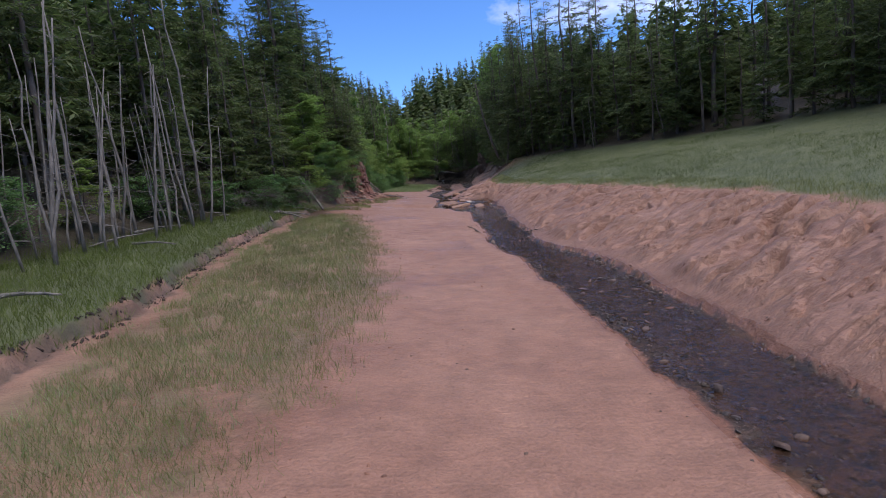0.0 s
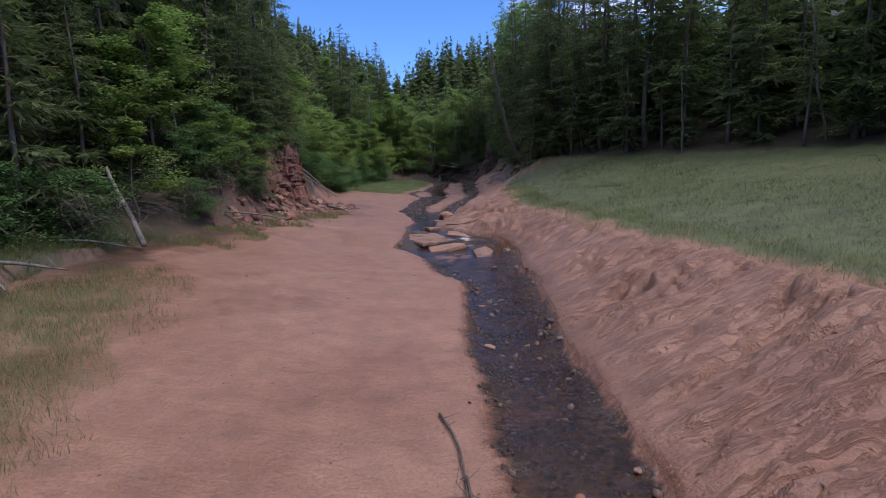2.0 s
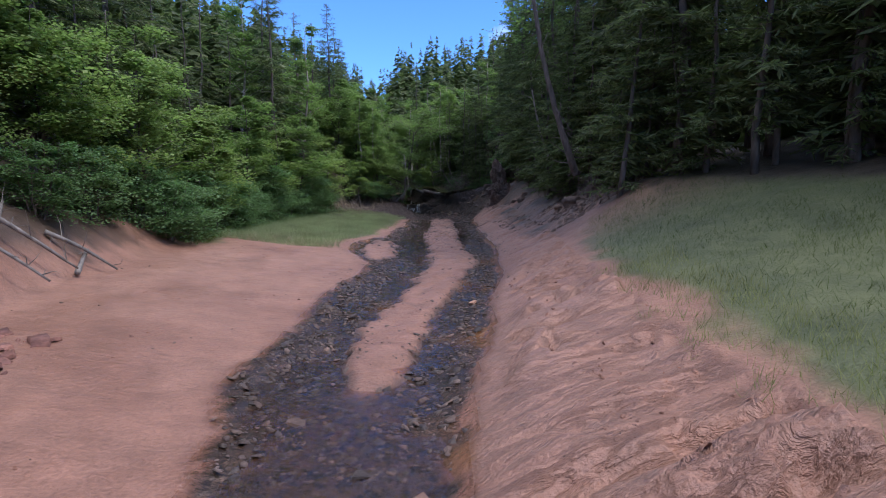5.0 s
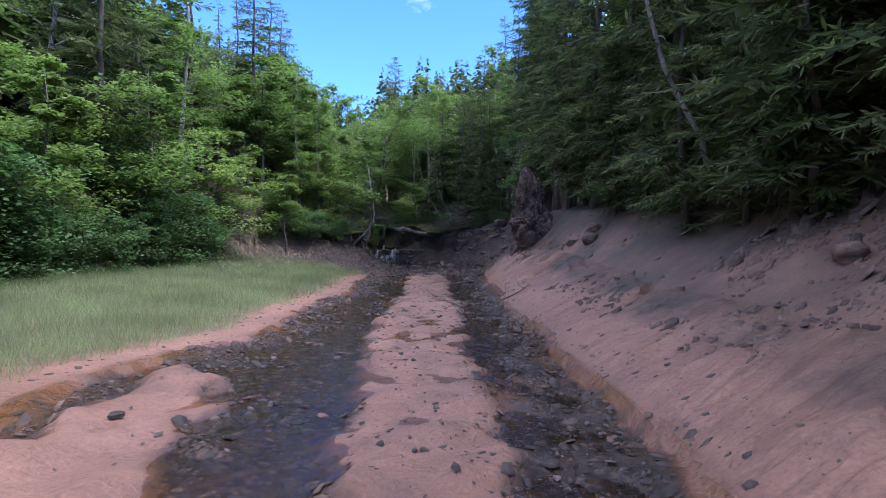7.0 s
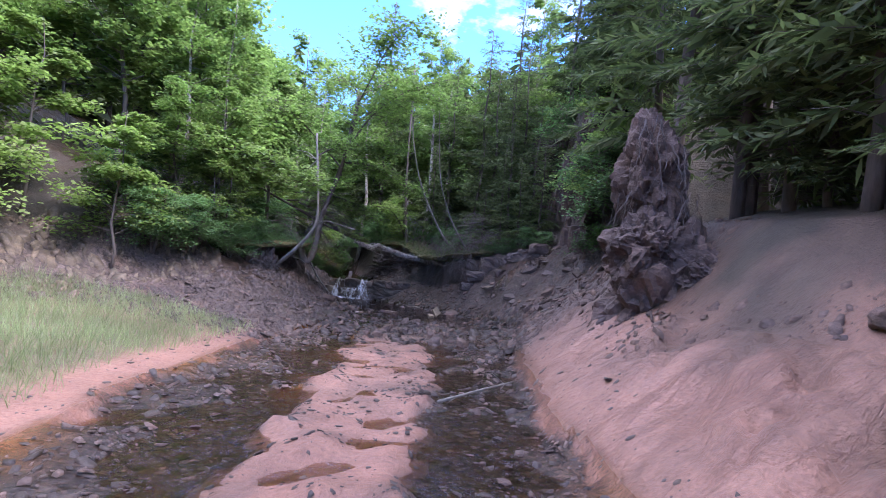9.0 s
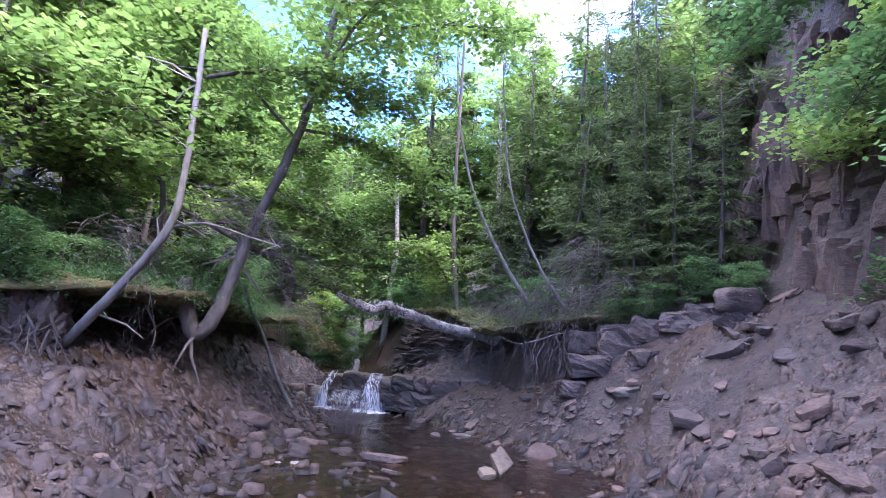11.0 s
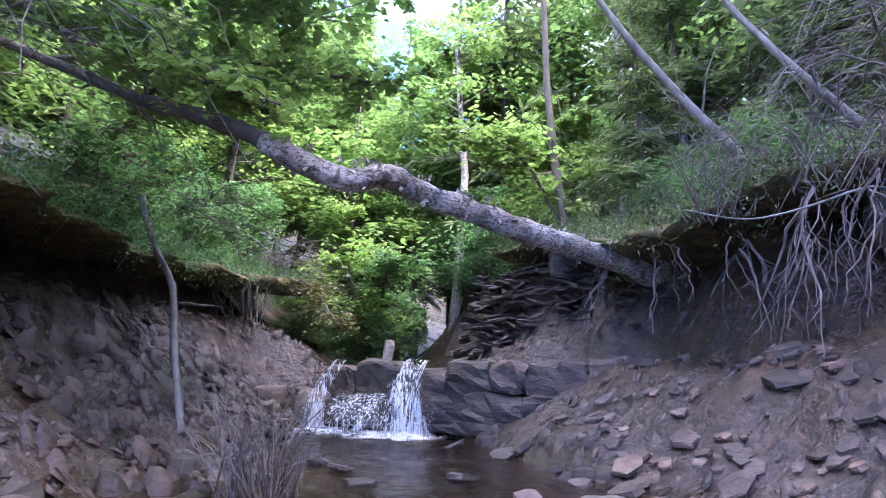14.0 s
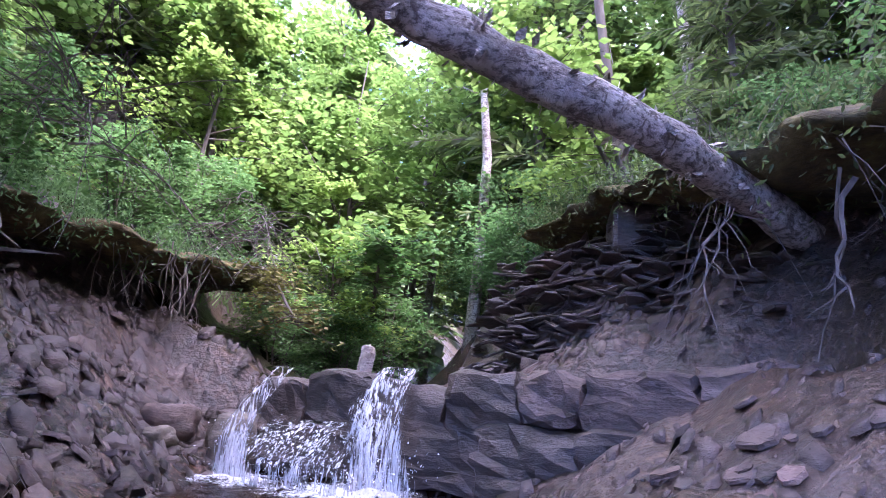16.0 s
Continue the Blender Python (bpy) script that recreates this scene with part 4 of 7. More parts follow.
chips("creek_gravel", x, y, 0.015, 0.085, M_WETSHALE, "dark shale flakes washed onto the mud bar", 0.12, 0.0, 0.5)
x, y = scatter(1100, -8, 6, 53, 79, lambda x, y: ((x < stream_l(y)) & (x > stream_l(y) - 0.7)) | ((x > stream_r(y)) & (x < stream_r(y) + 0.7)))
chips("creek_gravel", x, y, 0.02, 0.11, M_WETSHALE, "dark shale flakes along the creek margins", 0.12, 0.0, 0.5)
x, y = scatter(2600, -4, 5, 79, 90, in_bed)
chips("pool_gravel", x, y, 0.05, 0.28, M_WETSHALE, "wet shale plates in the pool")
x, y = scatter(420, -4, 5, 79, 88, in_bed)
chips("pool_gravel", x, y, 0.06, 0.30, M_SHALE, "grey shale plates in the pool", lift=0.05)
x, y = scatter(9000, -5, -0.8, 79, 90.5, lambda x, y: (x < stream_l(y) + 0.1) & (x > left_foot(y) - 0.2))
chips("shale_scree", x, y, 0.02, 0.14, M_DARKSHALE, "loose shale scree on the undercut bank", 0.45)
x, y = scatter(6500, -5.5, -0.8, 78, 90, lambda x, y: (x < stream_l(y) + 0.1) & (x > left_foot(y) - 0.2))
chips("shale_scree", x, y, 0.025, 0.2, M_DARKSHALE, "brown shale flakes on the undercut bank", 0.35, 0.01, 0.7)
x, y = scatter(10500, -1, 6.5, 79, 91.5, lambda x, y: (x > stream_r(y) - 0.1) & (x < right_line(y) + 0.3))
far = y < 85.5
chips("shale_scree", x[far], y[far], 0.02, 0.17, M_SHALE, "loose grey shale scree below the cliff", 0.45)
chips("shale_scree", x[~far], y[~far], 0.015, 0.11, M_DARKSHALE, "dark damp shale scree beside the falls", 0.35)
x, y = scatter(900, -1.6, 1.4, 90.2, 92.0, lambda x, y: x > -1.7 + 0 * y)
chips("shale_scree", x, y, 0.05, 0.26, M_SHALE, "thin shale debris on the ledge above the falls", 0.3)
x, y = scatter(1500, -10, -3.9, 36.5, 47, lambda x, y: (x < left_foot(y) + 1.3 + 0.6 * fbm(x, y, 1.9)) & (x > left_foot(y) - 2.2))
chips("sandstone_scree", x, y, 0.05, 0.40, M_REDROCK, "broken red sandstone scree below the cliff", 0.35)
x, y = scatter(1500, 3.5, 7.5, 57.5, 65.5, lambda x, y: (x > right_line(y) - 2.2 + 0.8 * fbm(x, y, 1.4)) & (x < right_line(y) + 0.4))
chips("bank_stones", x, y, 0.04, 0.30, M_SHALE, "broken stones spilling down the shaded bank", 0.4)
x, y = scatter(1200, 2.5, 8, 60, 80, lambda x, y: (x > stream_r(y) + 0.8) & (x < right_line(y) + 0.4) & (fbm(x, y, 3.3) > 0.2))
chips("bank_stones", x, y, 0.03, 0.18, M_SHALE, "loose stones on the shaded bank")
x, y = scatter(2400, -9.5, -4.0, 73, 82, lambda x, y: (x < left_foot(y) + 1.0 + 0.5 * fbm(x, y, 1.7)) & (x > left_foot(y) - 2.0))
chips("bank_stones", x, y, 0.04, 0.34, M_SANDROCK, "pale broken rock at the foot of the bank", 0.4)
x, y = scatter(1100, -10, -5.5, -4, 28, lambda x, y: np.abs(x - left_foot(y) + 0.25 * fbm(x, y, 1.6)) < 0.22)
chips("turf_clods", x, y, 0.03, 0.11, M_SOIL, "dark crumbling soil along the turf edge", 0.5, 0.03)
x, y = scatter(2200, 1.5, 9, -3, 52, lambda x, y: (x > stream_r(y) + 0.15) & (x < right_top(y) - 0.1) & (fbm(x, y, 2.2) > -0.1))
chips("mud_clods", x, y, 0.02, 0.08, M_CLOD, "lumps of wet red mud slumped on the bank", 0.5)
x, y = scatter(900, -7, 1.5, -3, 58, lambda x, y: (x < stream_l(y) - 0.05) & (x > left_foot(y) + 1.0) & (fbm(x, y, 2.6) > 0.12))
chips("mud_clods", x, y, 0.02, 0.08, M_CLOD, "small lumps of red mud on the flats", 0.4)
x, y = scatter(420, -8, 9, -3, 58, lambda x, y: ~in_bed(x, y) & (x > left_foot(y)) & (x < right_top(y)))
chips("mud_litter", x, y, 0.015, 0.08, M_SHALE, "small stones strewn on the mud")


def plate(name, r, lx, ly, thick, material, sides=8):
    """A flat irregular slab with chipped edges."""
    v, f = [], []
    ring = [(2 * math.pi * (k + r.uniform(-0.28, 0.28)) / sides, r.uniform(0.82, 1.1)) for k in range(sides)]
    for z, inset in ((-0.5, 0.90), (-0.2, 1.0), (0.3, 0.98), (0.5, 0.90)):
        for a, q in ring:
            v.append((lx / 2 * q * inset * math.cos(a) + r.uniform(-0.01, 0.01), ly / 2 * q * inset * math.sin(a) + r.uniform(-0.01, 0.01), thick * (z + r.uniform(-0.06, 0.06))))
    for lay in range(3):
        for k in range(sides):
            a, b = lay * sides + k, lay * sides + (k + 1) % sides
            f.append((a, b, b + sides, a + sides))
    f.append(tuple(reversed(range(sides))))
    f.append(tuple(range(3 * sides, 4 * sides)))
    return from_arrays(name, v, f, material)


def boulder(name, r, lx, ly, lz, material, rough=0.18):
    """A blocky weathered boulder."""
    bm = bmesh.new()
    bmesh.ops.create_icosphere(bm, subdivisions=3, radius=1)
    off = Vector((r.uniform(0, 50), r.uniform(0, 50), r.uniform(0, 50)))
    for p in bm.verts:
        d = p.co.normalized()
        q = max(abs(d.x), abs(d.y), abs(d.z))
        k = (0.55 + 0.45 / q * 0.75) * (1 + rough * noise.noise(d * 1.6 + off) + 0.5 * rough * noise.noise(d * 4 + off) + 0.22 * rough * noise.noise(d * 11 + off))
        p.co = Vector((d.x * lx / 2, d.y * ly / 2, d.z * lz / 2)) * k
    me = bpy.data.meshes.new(name)
    bm.to_mesh(me)
    bm.free()
    me.materials.append(material)
    me.polygons.foreach_set("use_smooth", [True] * len(me.polygons))
    return me


def rough_block(r, lx, ly, lz, material, name="ledge_block", amp=0.03, cuts=5):
    """A weathered joint block with broken faces and worn corners."""
    bm = bmesh.new()
    bmesh.ops.create_cube(bm, size=1.0)
    bmesh.ops.subdivide_edges(bm, edges=bm.edges[:], cuts=cuts, use_grid_fill=True)
    off = Vector((r.uniform(0, 50), r.uniform(0, 50), r.uniform(0, 50)))
    for p in bm.verts:
        c = p.co.copy()
        worn = sum(1 for q in c if abs(q) > 0.49)
        p.co = Vector((c.x * lx, c.y * ly, c.z * lz)) * (1 - 0.05 * (worn > 1) - 0.05 * (worn > 2))
        p.co += Vector((noise.noise(c * 2.3 + off), noise.noise(c * 2.3 - off), noise.noise(c * 2.3 + off * 2))) * amp * 2.2
        p.co += Vector((noise.noise(c * 6 + off), noise.noise(c * 6 - off), 0.5 * noise.noise(c * 7 + off * 2))) * amp
    me = bpy.data.meshes.new(name)
    bm.to_mesh(me)
    bm.free()
    me.materials.append(material)
    return me


def slab(name, r, lx, ly, thick, material, corners=5):
    """A broken slab: straight chipped edges between a few corners, an uneven top."""
    off = Vector((r.uniform(0, 50), r.uniform(0, 50), r.uniform(0, 50)))
    turn = r.uniform(0, 6.3)
    knots = [(turn + 2 * math.pi * (k + r.uniform(-0.3, 0.3)) / corners, r.uniform(0.78, 1.15)) for k in range(corners)]
    ring = []
    for k in range(corners):
        (a, p), (b, q) = knots[k], knots[(k + 1) % corners]
        a, b = Vector((math.cos(a) * p, math.sin(a) * p, 0)), Vector((math.cos(b) * q, math.sin(b) * q, 0))
        ring += [a.lerp(b, s / 6) * (1 + r.uniform(-0.03, 0.03)) for s in range(6)]
    v, f, m = [], [], len(ring)
    for z, inset in ((-0.5, 0.94), (-0.15, 1.0), (0.3, 0.985), (0.46, 0.95), (0.5, 0.7), (0.5, 0.35)):
        for p in ring:
            q = Vector((p.x * inset * lx / 2, p.y * inset * ly / 2, 0))
            bump = 0.22 * noise.noise(q * 2.4 + off) + 0.10 * noise.noise(q * 9 + off)
            chip = 0.018 * noise.noise(Vector((q.x * 14, q.y * 14, z * 6)) + off)
            v.append((q.x + chip, q.y - chip, thick * (z + bump)))
    v.append((0, 0, thick * 0.5))
    for lay_ in range(5):
        for k in range(m):
            a, b = lay_ * m + k, lay_ * m + (k + 1) % m
            f.append((a, b, b + m, a + m))
    f += [(5 * m + k, 5 * m + (k + 1) % m, 6 * m) for k in range(m)]
    f.append(tuple(reversed(range(m))))
    return from_arrays(name, v, f, material)


def crag(name, r, lx, ly, lz, material):
    """A ragged knob of cracked rock."""
    bm = bmesh.new()
    bmesh.ops.create_icosphere(bm, subdivisions=5, radius=1)
    off = Vector((r.uniform(0, 50), r.uniform(0, 50), r.uniform(0, 50)))
    for p in bm.verts:
        d = p.co.normalized()
        step = math.floor(3.5 * noise.noise(d * 2.2 + off) + 1.6 * d.z * 3) / 3.5
        k = 1 + 0.4 * noise.noise(d * 1.4 + off) + 0.16 * noise.noise(d * 4 + off) + 0.10 * noise.noise(d * 11 + off) + 0.05 * noise.noise(d * 26 + off)
        k += 0.16 * (step - 1.4 * d.z) - 0.12 * max(0, 1 - 9 * abs(noise.noise(d * 2.6 - off)))
        p.co = Vector((d.x * lx / 2, d.y * ly / 2, d.z * lz / 2)) * k
    me = bpy.data.meshes.new(name)
    bm.to_mesh(me)
    bm.free()
    me.materials.append(material)
    return me


def lay(name, mesh, x, y, z, label, turn=0, tx=0, ty=0, category="stone", group="creek stones"):
    ob = new(name, mesh)
    ob.matrix_world = pose(x, y, z, tx, ty, turn)
    return tagged(ob, label, category, group)


def slope_pose(x, y, z, turn, wobble, r):
    """A pose that lies on the ground's slope."""
    e = 0.15
    nx_, ny_ = (height(x - e, y) - height(x + e, y)) / (2 * e), (height(x, y - e) - height(x, y + e)) / (2 * e)
    k = min(1.0, 0.6 / max(0.01, math.hypot(nx_, ny_)))
    n = Vector((nx_ * k, ny_ * k, 1)).normalized()
    q = Vector((0, 0, 1)).rotation_difference(n).to_matrix().to_4x4()
    return Matrix.Translation((x, y, z)) @ q @ pose(0, 0, 0, r.uniform(-wobble, wobble), r.uniform(-wobble, wobble), turn)


rs = random.Random(3)
# slabs at the little cascade in the mud creek
for x, y, z, lx, ly, th, turn, tx, ty, mat, word in (
        (-0.32, 37.2, 0.53, 2.15, 1.55, 0.17, -14, 6, 2, M_TANROCK, "broad tan"), (0.95, 37.75, 0.60, 1.3, 0.85, 0.13, -12, 5, 4, M_TANROCK, "flat tan"),
        (0.22, 35.95, 0.34, 1.5, 0.82, 0.22, 20, 4, -7, M_TANROCK, "long pinkish tan"), (1.5, 35.15, 0.30, 0.72, 1.65, 0.17, -16, 5, 8, M_TANROCK, "tilted tan"),
        (0.22, 34.7, 0.18, 0.85, 0.62, 0.13, -24, 0, 8, M_TANROCK, "wet tan"), (0.92, 34.75, 0.2, 0.5, 0.72, 0.13, 12, -8, 0, M_TANROCK, "small tan"),
        (0.28, 34.0, 0.13, 0.65, 1.05, 0.13, -22, 0, -8, M_TANROCK, "long tan"), (2.32, 35.4, 0.36, 0.38, 0.22, 0.12, 30, 0, 0, M_PALEROCK, "small pale"),
        (-0.35, 39.1, 0.68, 0.75, 0.5, 0.14, 20, 4, 0, M_TANROCK, "squared tan"), (-0.75, 38.5, 0.6, 0.85, 0.5, 0.12, 5, 0, 4, M_SHALE, "flat grey"),
        (0.0, 42.1, 0.66, 1.2, 0.4, 0.1, 12, 0, 4, M_TANROCK, "narrow tan"), (-0.9, 37.9, 0.58, 0.6, 0.5, 0.16, -20, 0, 0, M_TANROCK, "thin tan"), (-0.55, 34.7, 0.22, 0.4, 0.22, 0.1, 40, 0, 0, M_SHALE, "thin grey"),
        (0.7, 38.6, 0.68, 1.0, 0.6, 0.12, -30, 4, 5, M_REDROCK, "mud-coated red"), (-1.35, 36.95, 0.5, 0.6, 0.5, 0.12, 0, 4, -6, M_SHALE, "pale stained"),
        (-1.0, 43.3, 0.72, 0.5, 0.3, 0.08, 30, 0, 0, M_SHALE, "thin grey"), (1.1, 36.5, 0.34, 0.45, 0.3, 0.1, 50, 0, 0, M_SHALE, "small grey"), (0.75, 35.2, 0.2, 0.4, 0.25, 0.1, 15, 0, 0, M_SANDROCK, "small buff")):
    lay("rock_slab", slab("rock_slab", rs, 1.08 * lx, 1.08 * ly, th, mat, 5 if lx > 0.6 else 4), x, y, z - 0.05, word + " sandstone slab lying in the creek", turn, tx, ty, "rock", "cascade slabs")
lay("boulder", boulder("boulder", rs, 0.7, 0.6, 0.5, M_TANROCK, 0.5), 0.1, 42.95, 0.74, "rounded tan boulder beside the creek", 20, 0, 0, "rock", "cascade slabs")
# loose stones along the creek
shapes = [plate("flat_stone", rs, 0.22, 0.15, 0.035, m, 6) for m in (M_SHALE, M_TANROCK, M_WETSHALE, M_SHALE, M_WETSHALE)]
for k in range(70):
    y = rs.uniform(2, 80)
    x = rs.uniform(float(stream_l(y)), float(stream_r(y)))
    if float(bar_l(y)) < x < float(bar_r(y)) and y > 45:
        x = float(bar_l(y)) - 0.25
    ob = lay("flat_stone", shapes[k % 5], x, y, height(x, y) + 0.035, "flat shale stone in the shallow creek", rs.uniform(0, 360), rs.uniform(-12, 12), rs.uniform(-12, 12))
    q = rs.uniform(0.5, 1.3)
    ob.scale = (q, q, q)
# stones round the pool below the falls
for x, y, lx, ly, lz, turn, mat, label in (
        (-0.92, 85.62, 0.36, 0.26, 0.20, 10, M_SHALE, "rounded grey stone at the pool edge"), (-0.66, 85.78, 0.22, 0.2, 0.17, 60, M_SHALE, "grey stone at the pool edge"),
        (-1.42, 85.82, 0.26, 0.2, 0.16, 30, M_SHALE, "grey stone at the pool edge"), (-1.94, 85.36, 0.24, 0.24, 0.2, 80, M_SHALE, "grey boulder on the shale bank"),
        (-2.2, 85.75, 0.5, 0.34, 0.24, 20, M_SHALE, "brown boulder on the shale bank"), (-1.25, 85.05, 0.28, 0.22, 0.14, 0, M_SHALE, "dark flat boulder in the pool"),
        (-1.34, 85.3, 0.3, 0.22, 0.2, 35, M_WETSHALE, "dark wet boulder in the pool"), (-1.75, 86.0, 0.3, 0.24, 0.2, 50, M_SHALE, "blocky brown stone on the shale bank"), (-1.3, 86.3, 0.24, 0.16, 0.14, 5, M_SHALE, "grey stone at the pool edge"),
        (-1.12, 84.66, 0.13, 0.1, 0.07, 0, M_PALEROCK, "small white stone in the pool"), (-1.8, 87.3, 0.2, 0.14, 0.08, 40, M_PALEROCK, "white stone in the pool"),
        (-1.3, 84.6, 0.09, 0.06, 0.04, 0, M_PALEROCK, "small white stone in the pool"), (1.72, 87.0, 1.15, 0.6, 0.5, 50, M_MUDROCK, "smooth pinkish mud-coated boulder"),
        (2.78, 87.1, 0.42, 0.26, 0.16, 10, M_SANDROCK, "pale grey boulder at the pool edge"), (-2.9, 89.85, 0.36, 0.34, 0.55, 10, M_SANDROCK, "pale block beside the falls"),
        (-3.25, 89.6, 0.4, 0.3, 0.3, 40, M_SHALE, "mossy block beside the falls"), (-3.05, 89.35, 0.24, 0.2, 0.16, 0, M_SANDROCK, "rounded buff stone at the foot of the falls"), (4.3, 87.0, 0.8, 0.6, 0.5, 30, M_SHALE, "fallen cliff block on the scree")):
    lay("boulder", boulder("boulder", rs, lx, ly, lz, mat, 0.3), x, y, height(x, y) + lz * (-0.32 if "mud-coated" in label else 0.22), label, turn, rs.uniform(-6, 6), rs.uniform(-6, 6), "rock", "pool stones")
lay("rock_slab", slab("rock_slab", rs, 0.6, 0.18, 0.07, M_SHALE, 7), -0.27, 85.3, 0.80, "long reddish shale slab across the pool", 8, 0, 3, "rock", "pool stones")
lay("rock_slab", slab("rock_slab", rs, 0.27, 0.36, 0.08, M_SANDROCK, 4), 1.12, 85.1, 0.91, "upright buff slab leaning in the pool", 15, 58, 0, "rock", "pool stones")
lay("rock_slab", slab("rock_slab", rs, 0.24, 0.2, 0.08, M_SANDROCK, 6), 0.95, 85.0, 0.82, "broken buff slab lying in the pool", 40, 20, 0, "rock", "pool stones")
lay("rock_slab", slab("rock_slab", rs, 0.34, 0.26, 0.06, M_SANDROCK, 6), 0.42, 87.3, 0.84, "flat tan slab in the pool", 20, 0, 0, "rock", "pool stones")
lay("rock_slab", slab("rock_slab", rs, 0.13, 0.10, 0.30, M_PALEROCK, 6), -2.35, 90.6, 1.62, "pale pointed stone standing above the falls", 20, 0, 8, "rock", "pool stones")
flats = [plate("shale_plate", rs, rs.uniform(0.18, 0.34), rs.uniform(0.12, 0.24), rs.uniform(0.03, 0.06), m, 6) for m in (M_SHALE, M_MUDROCK, M_DARKSHALE, M_WETSHALE)]
for k in range(150):
    y = rs.uniform(80, 89.5)
    if k % 3:
        x = float(stream_r(y)) + rs.uniform(-0.5, 1.4)
    else:
        x = rs.uniform(float(stream_l(y)) - 0.8, float(stream_r(y)))
    if abs(x - 1.1) < 0.6 and abs(y - 84.4) < 1.3:
        continue
    ob = lay("shale_plate", flats[k % 4], x, y, max(height(x, y), float(water_z(y)) - 0.05) + 0.03, "loose shale plate beside the pool", 0, 0, 0, "stone", "shale plates")
    q = rs.uniform(0.5, 1.2)
    ob.matrix_world = slope_pose(x, y, max(height(x, y), float(water_z(y)) - 0.05) + 0.02, rs.uniform(0, 360), 12, rs) @ Matrix.Diagonal((q, q, q, 1))
for k in range(120):
    y = rs.uniform(86.6, 89.3)
    x = float(stream_r(y)) + 0.05 + 0.95 * rs.random() ** 1.2
    ob = lay("shale_plate", flats[k % 4], x, y, height(x, y), "brown shale plate at the foot of the scree", 0, 0, 0, "stone", "shale plates")
    q = rs.uniform(0.28, 0.66)
    ob.matrix_world = slope_pose(x, y, height(x, y) + 0.015, rs.uniform(0, 360), 13, rs) @ Matrix.Diagonal((q, q, q, 1))
for x, y, z, lx, ly, lz, turn in ((-3.65, 83.3, 1.75, 1.15, 0.9, 1.3, 20), (-4.4, 82.6, 1.7, 0.9, 0.9, 0.9, 70)):
    ob = tagged(new("earth_block", crag("earth_block", rs, lx, ly, lz, M_DARKSHALE)), "ragged root-bound block of shale and earth on the bank", "rock", "bank rocks")
    ob.matrix_world = pose(x, y, z, 5, 8, turn)
# big fallen plates under the red cliff
big = [plate("sandstone_plate", rs, rs.uniform(0.6, 1.0), rs.uniform(0.4, 0.7), rs.uniform(0.1, 0.18), m, 7) for m in (M_REDROCK, M_TANROCK, M_TANROCK, M_SHALE)]
for k in range(80):
    y = rs.uniform(37.5, 46.5)
    x = float(left_foot(y)) + rs.uniform(-1.5, 0.9)
    ob = lay("sandstone_plate", big[k % 4], x, y, height(x, y) + 0.06, "fallen red sandstone plate below the cliff", 0, 0, 0, "rock", "fallen cliff plates")
    q = rs.uniform(0.4, 1.1)
    ob.matrix_world = slope_pose(x, y, height(x, y) + 0.05, rs.uniform(0, 360), 22, rs) @ Matrix.Diagonal((q, q, q, 1))


# ---- wood lying and hanging about ----
def stick(name, pts, r0, r1, material, label, category="branch", twigs=0, seed=1, group="", sides=7):
    """A log or branch through points, with side twigs."""
    r = random.Random(seed)
    b = Build()
    pts = [Vector(p) for p in pts]
    fine = []
    for k in range(len(pts) - 1):
        a, c = pts[max(k - 1, 0)], pts[min(k + 2, len(pts) - 1)]
        for s in range(4):
            u = s / 4
            h = pts[k] * (2 * u ** 3 - 3 * u ** 2 + 1) + pts[k + 1] * (-2 * u ** 3 + 3 * u ** 2) + (pts[k + 1] - a) * 0.5 * (u ** 3 - 2 * u ** 2 + u) + (c - pts[k]) * 0.5 * (u ** 3 - u ** 2)
            fine.append(h + rnd_dir(r) * r0 * 0.12)
    fine.append(pts[-1])
    m = len(fine) - 1
    b.tube(fine, [(r0 + (r1 - r0) * k / m) * r.uniform(0.9, 1.1) for k in range(m + 1)], sides)
    ob = new(name, b.mesh(name, material, True))
    tagged(ob, label, category, group)
    if twigs:
        t = Build()
        for k in range(twigs):
            f = r.uniform(0.15, 1)
            p = fine[int(f * m)]
            e = p + (rnd_dir(r) + Vector((0, 0, 0.1))) * r.uniform(0.25, 0.9) * (0.4 + 6 * r0)
            mid = p.lerp(e, 0.5) + rnd_dir(r) * 0.08
            t.tube([p, mid, e], [0.4 * r1 + 0.004, 0.25 * r1 + 0.003, 0.002], 3, False)
        tagged(part("twig_spray", t.mesh("twig_spray", material), ob), kind="stuff")
    return ob


stick("fallen_birch", [(1.05, 90.75, 2.3), (0.62, 90.1, 2.38), (0.34, 89.67, 2.47), (-0.09, 88.95, 2.5), (-0.5, 88.55, 2.6), (-0.94, 88.12, 2.72), (-1.1, 87.85, 2.78), (-1.3, 87.55, 2.68), (-1.8, 87.35, 2.92)],
      0.105, 0.08, M_BIRCH, "fallen birch trunk with peeling bark across the creek", "log", 0, 4, sides=14)
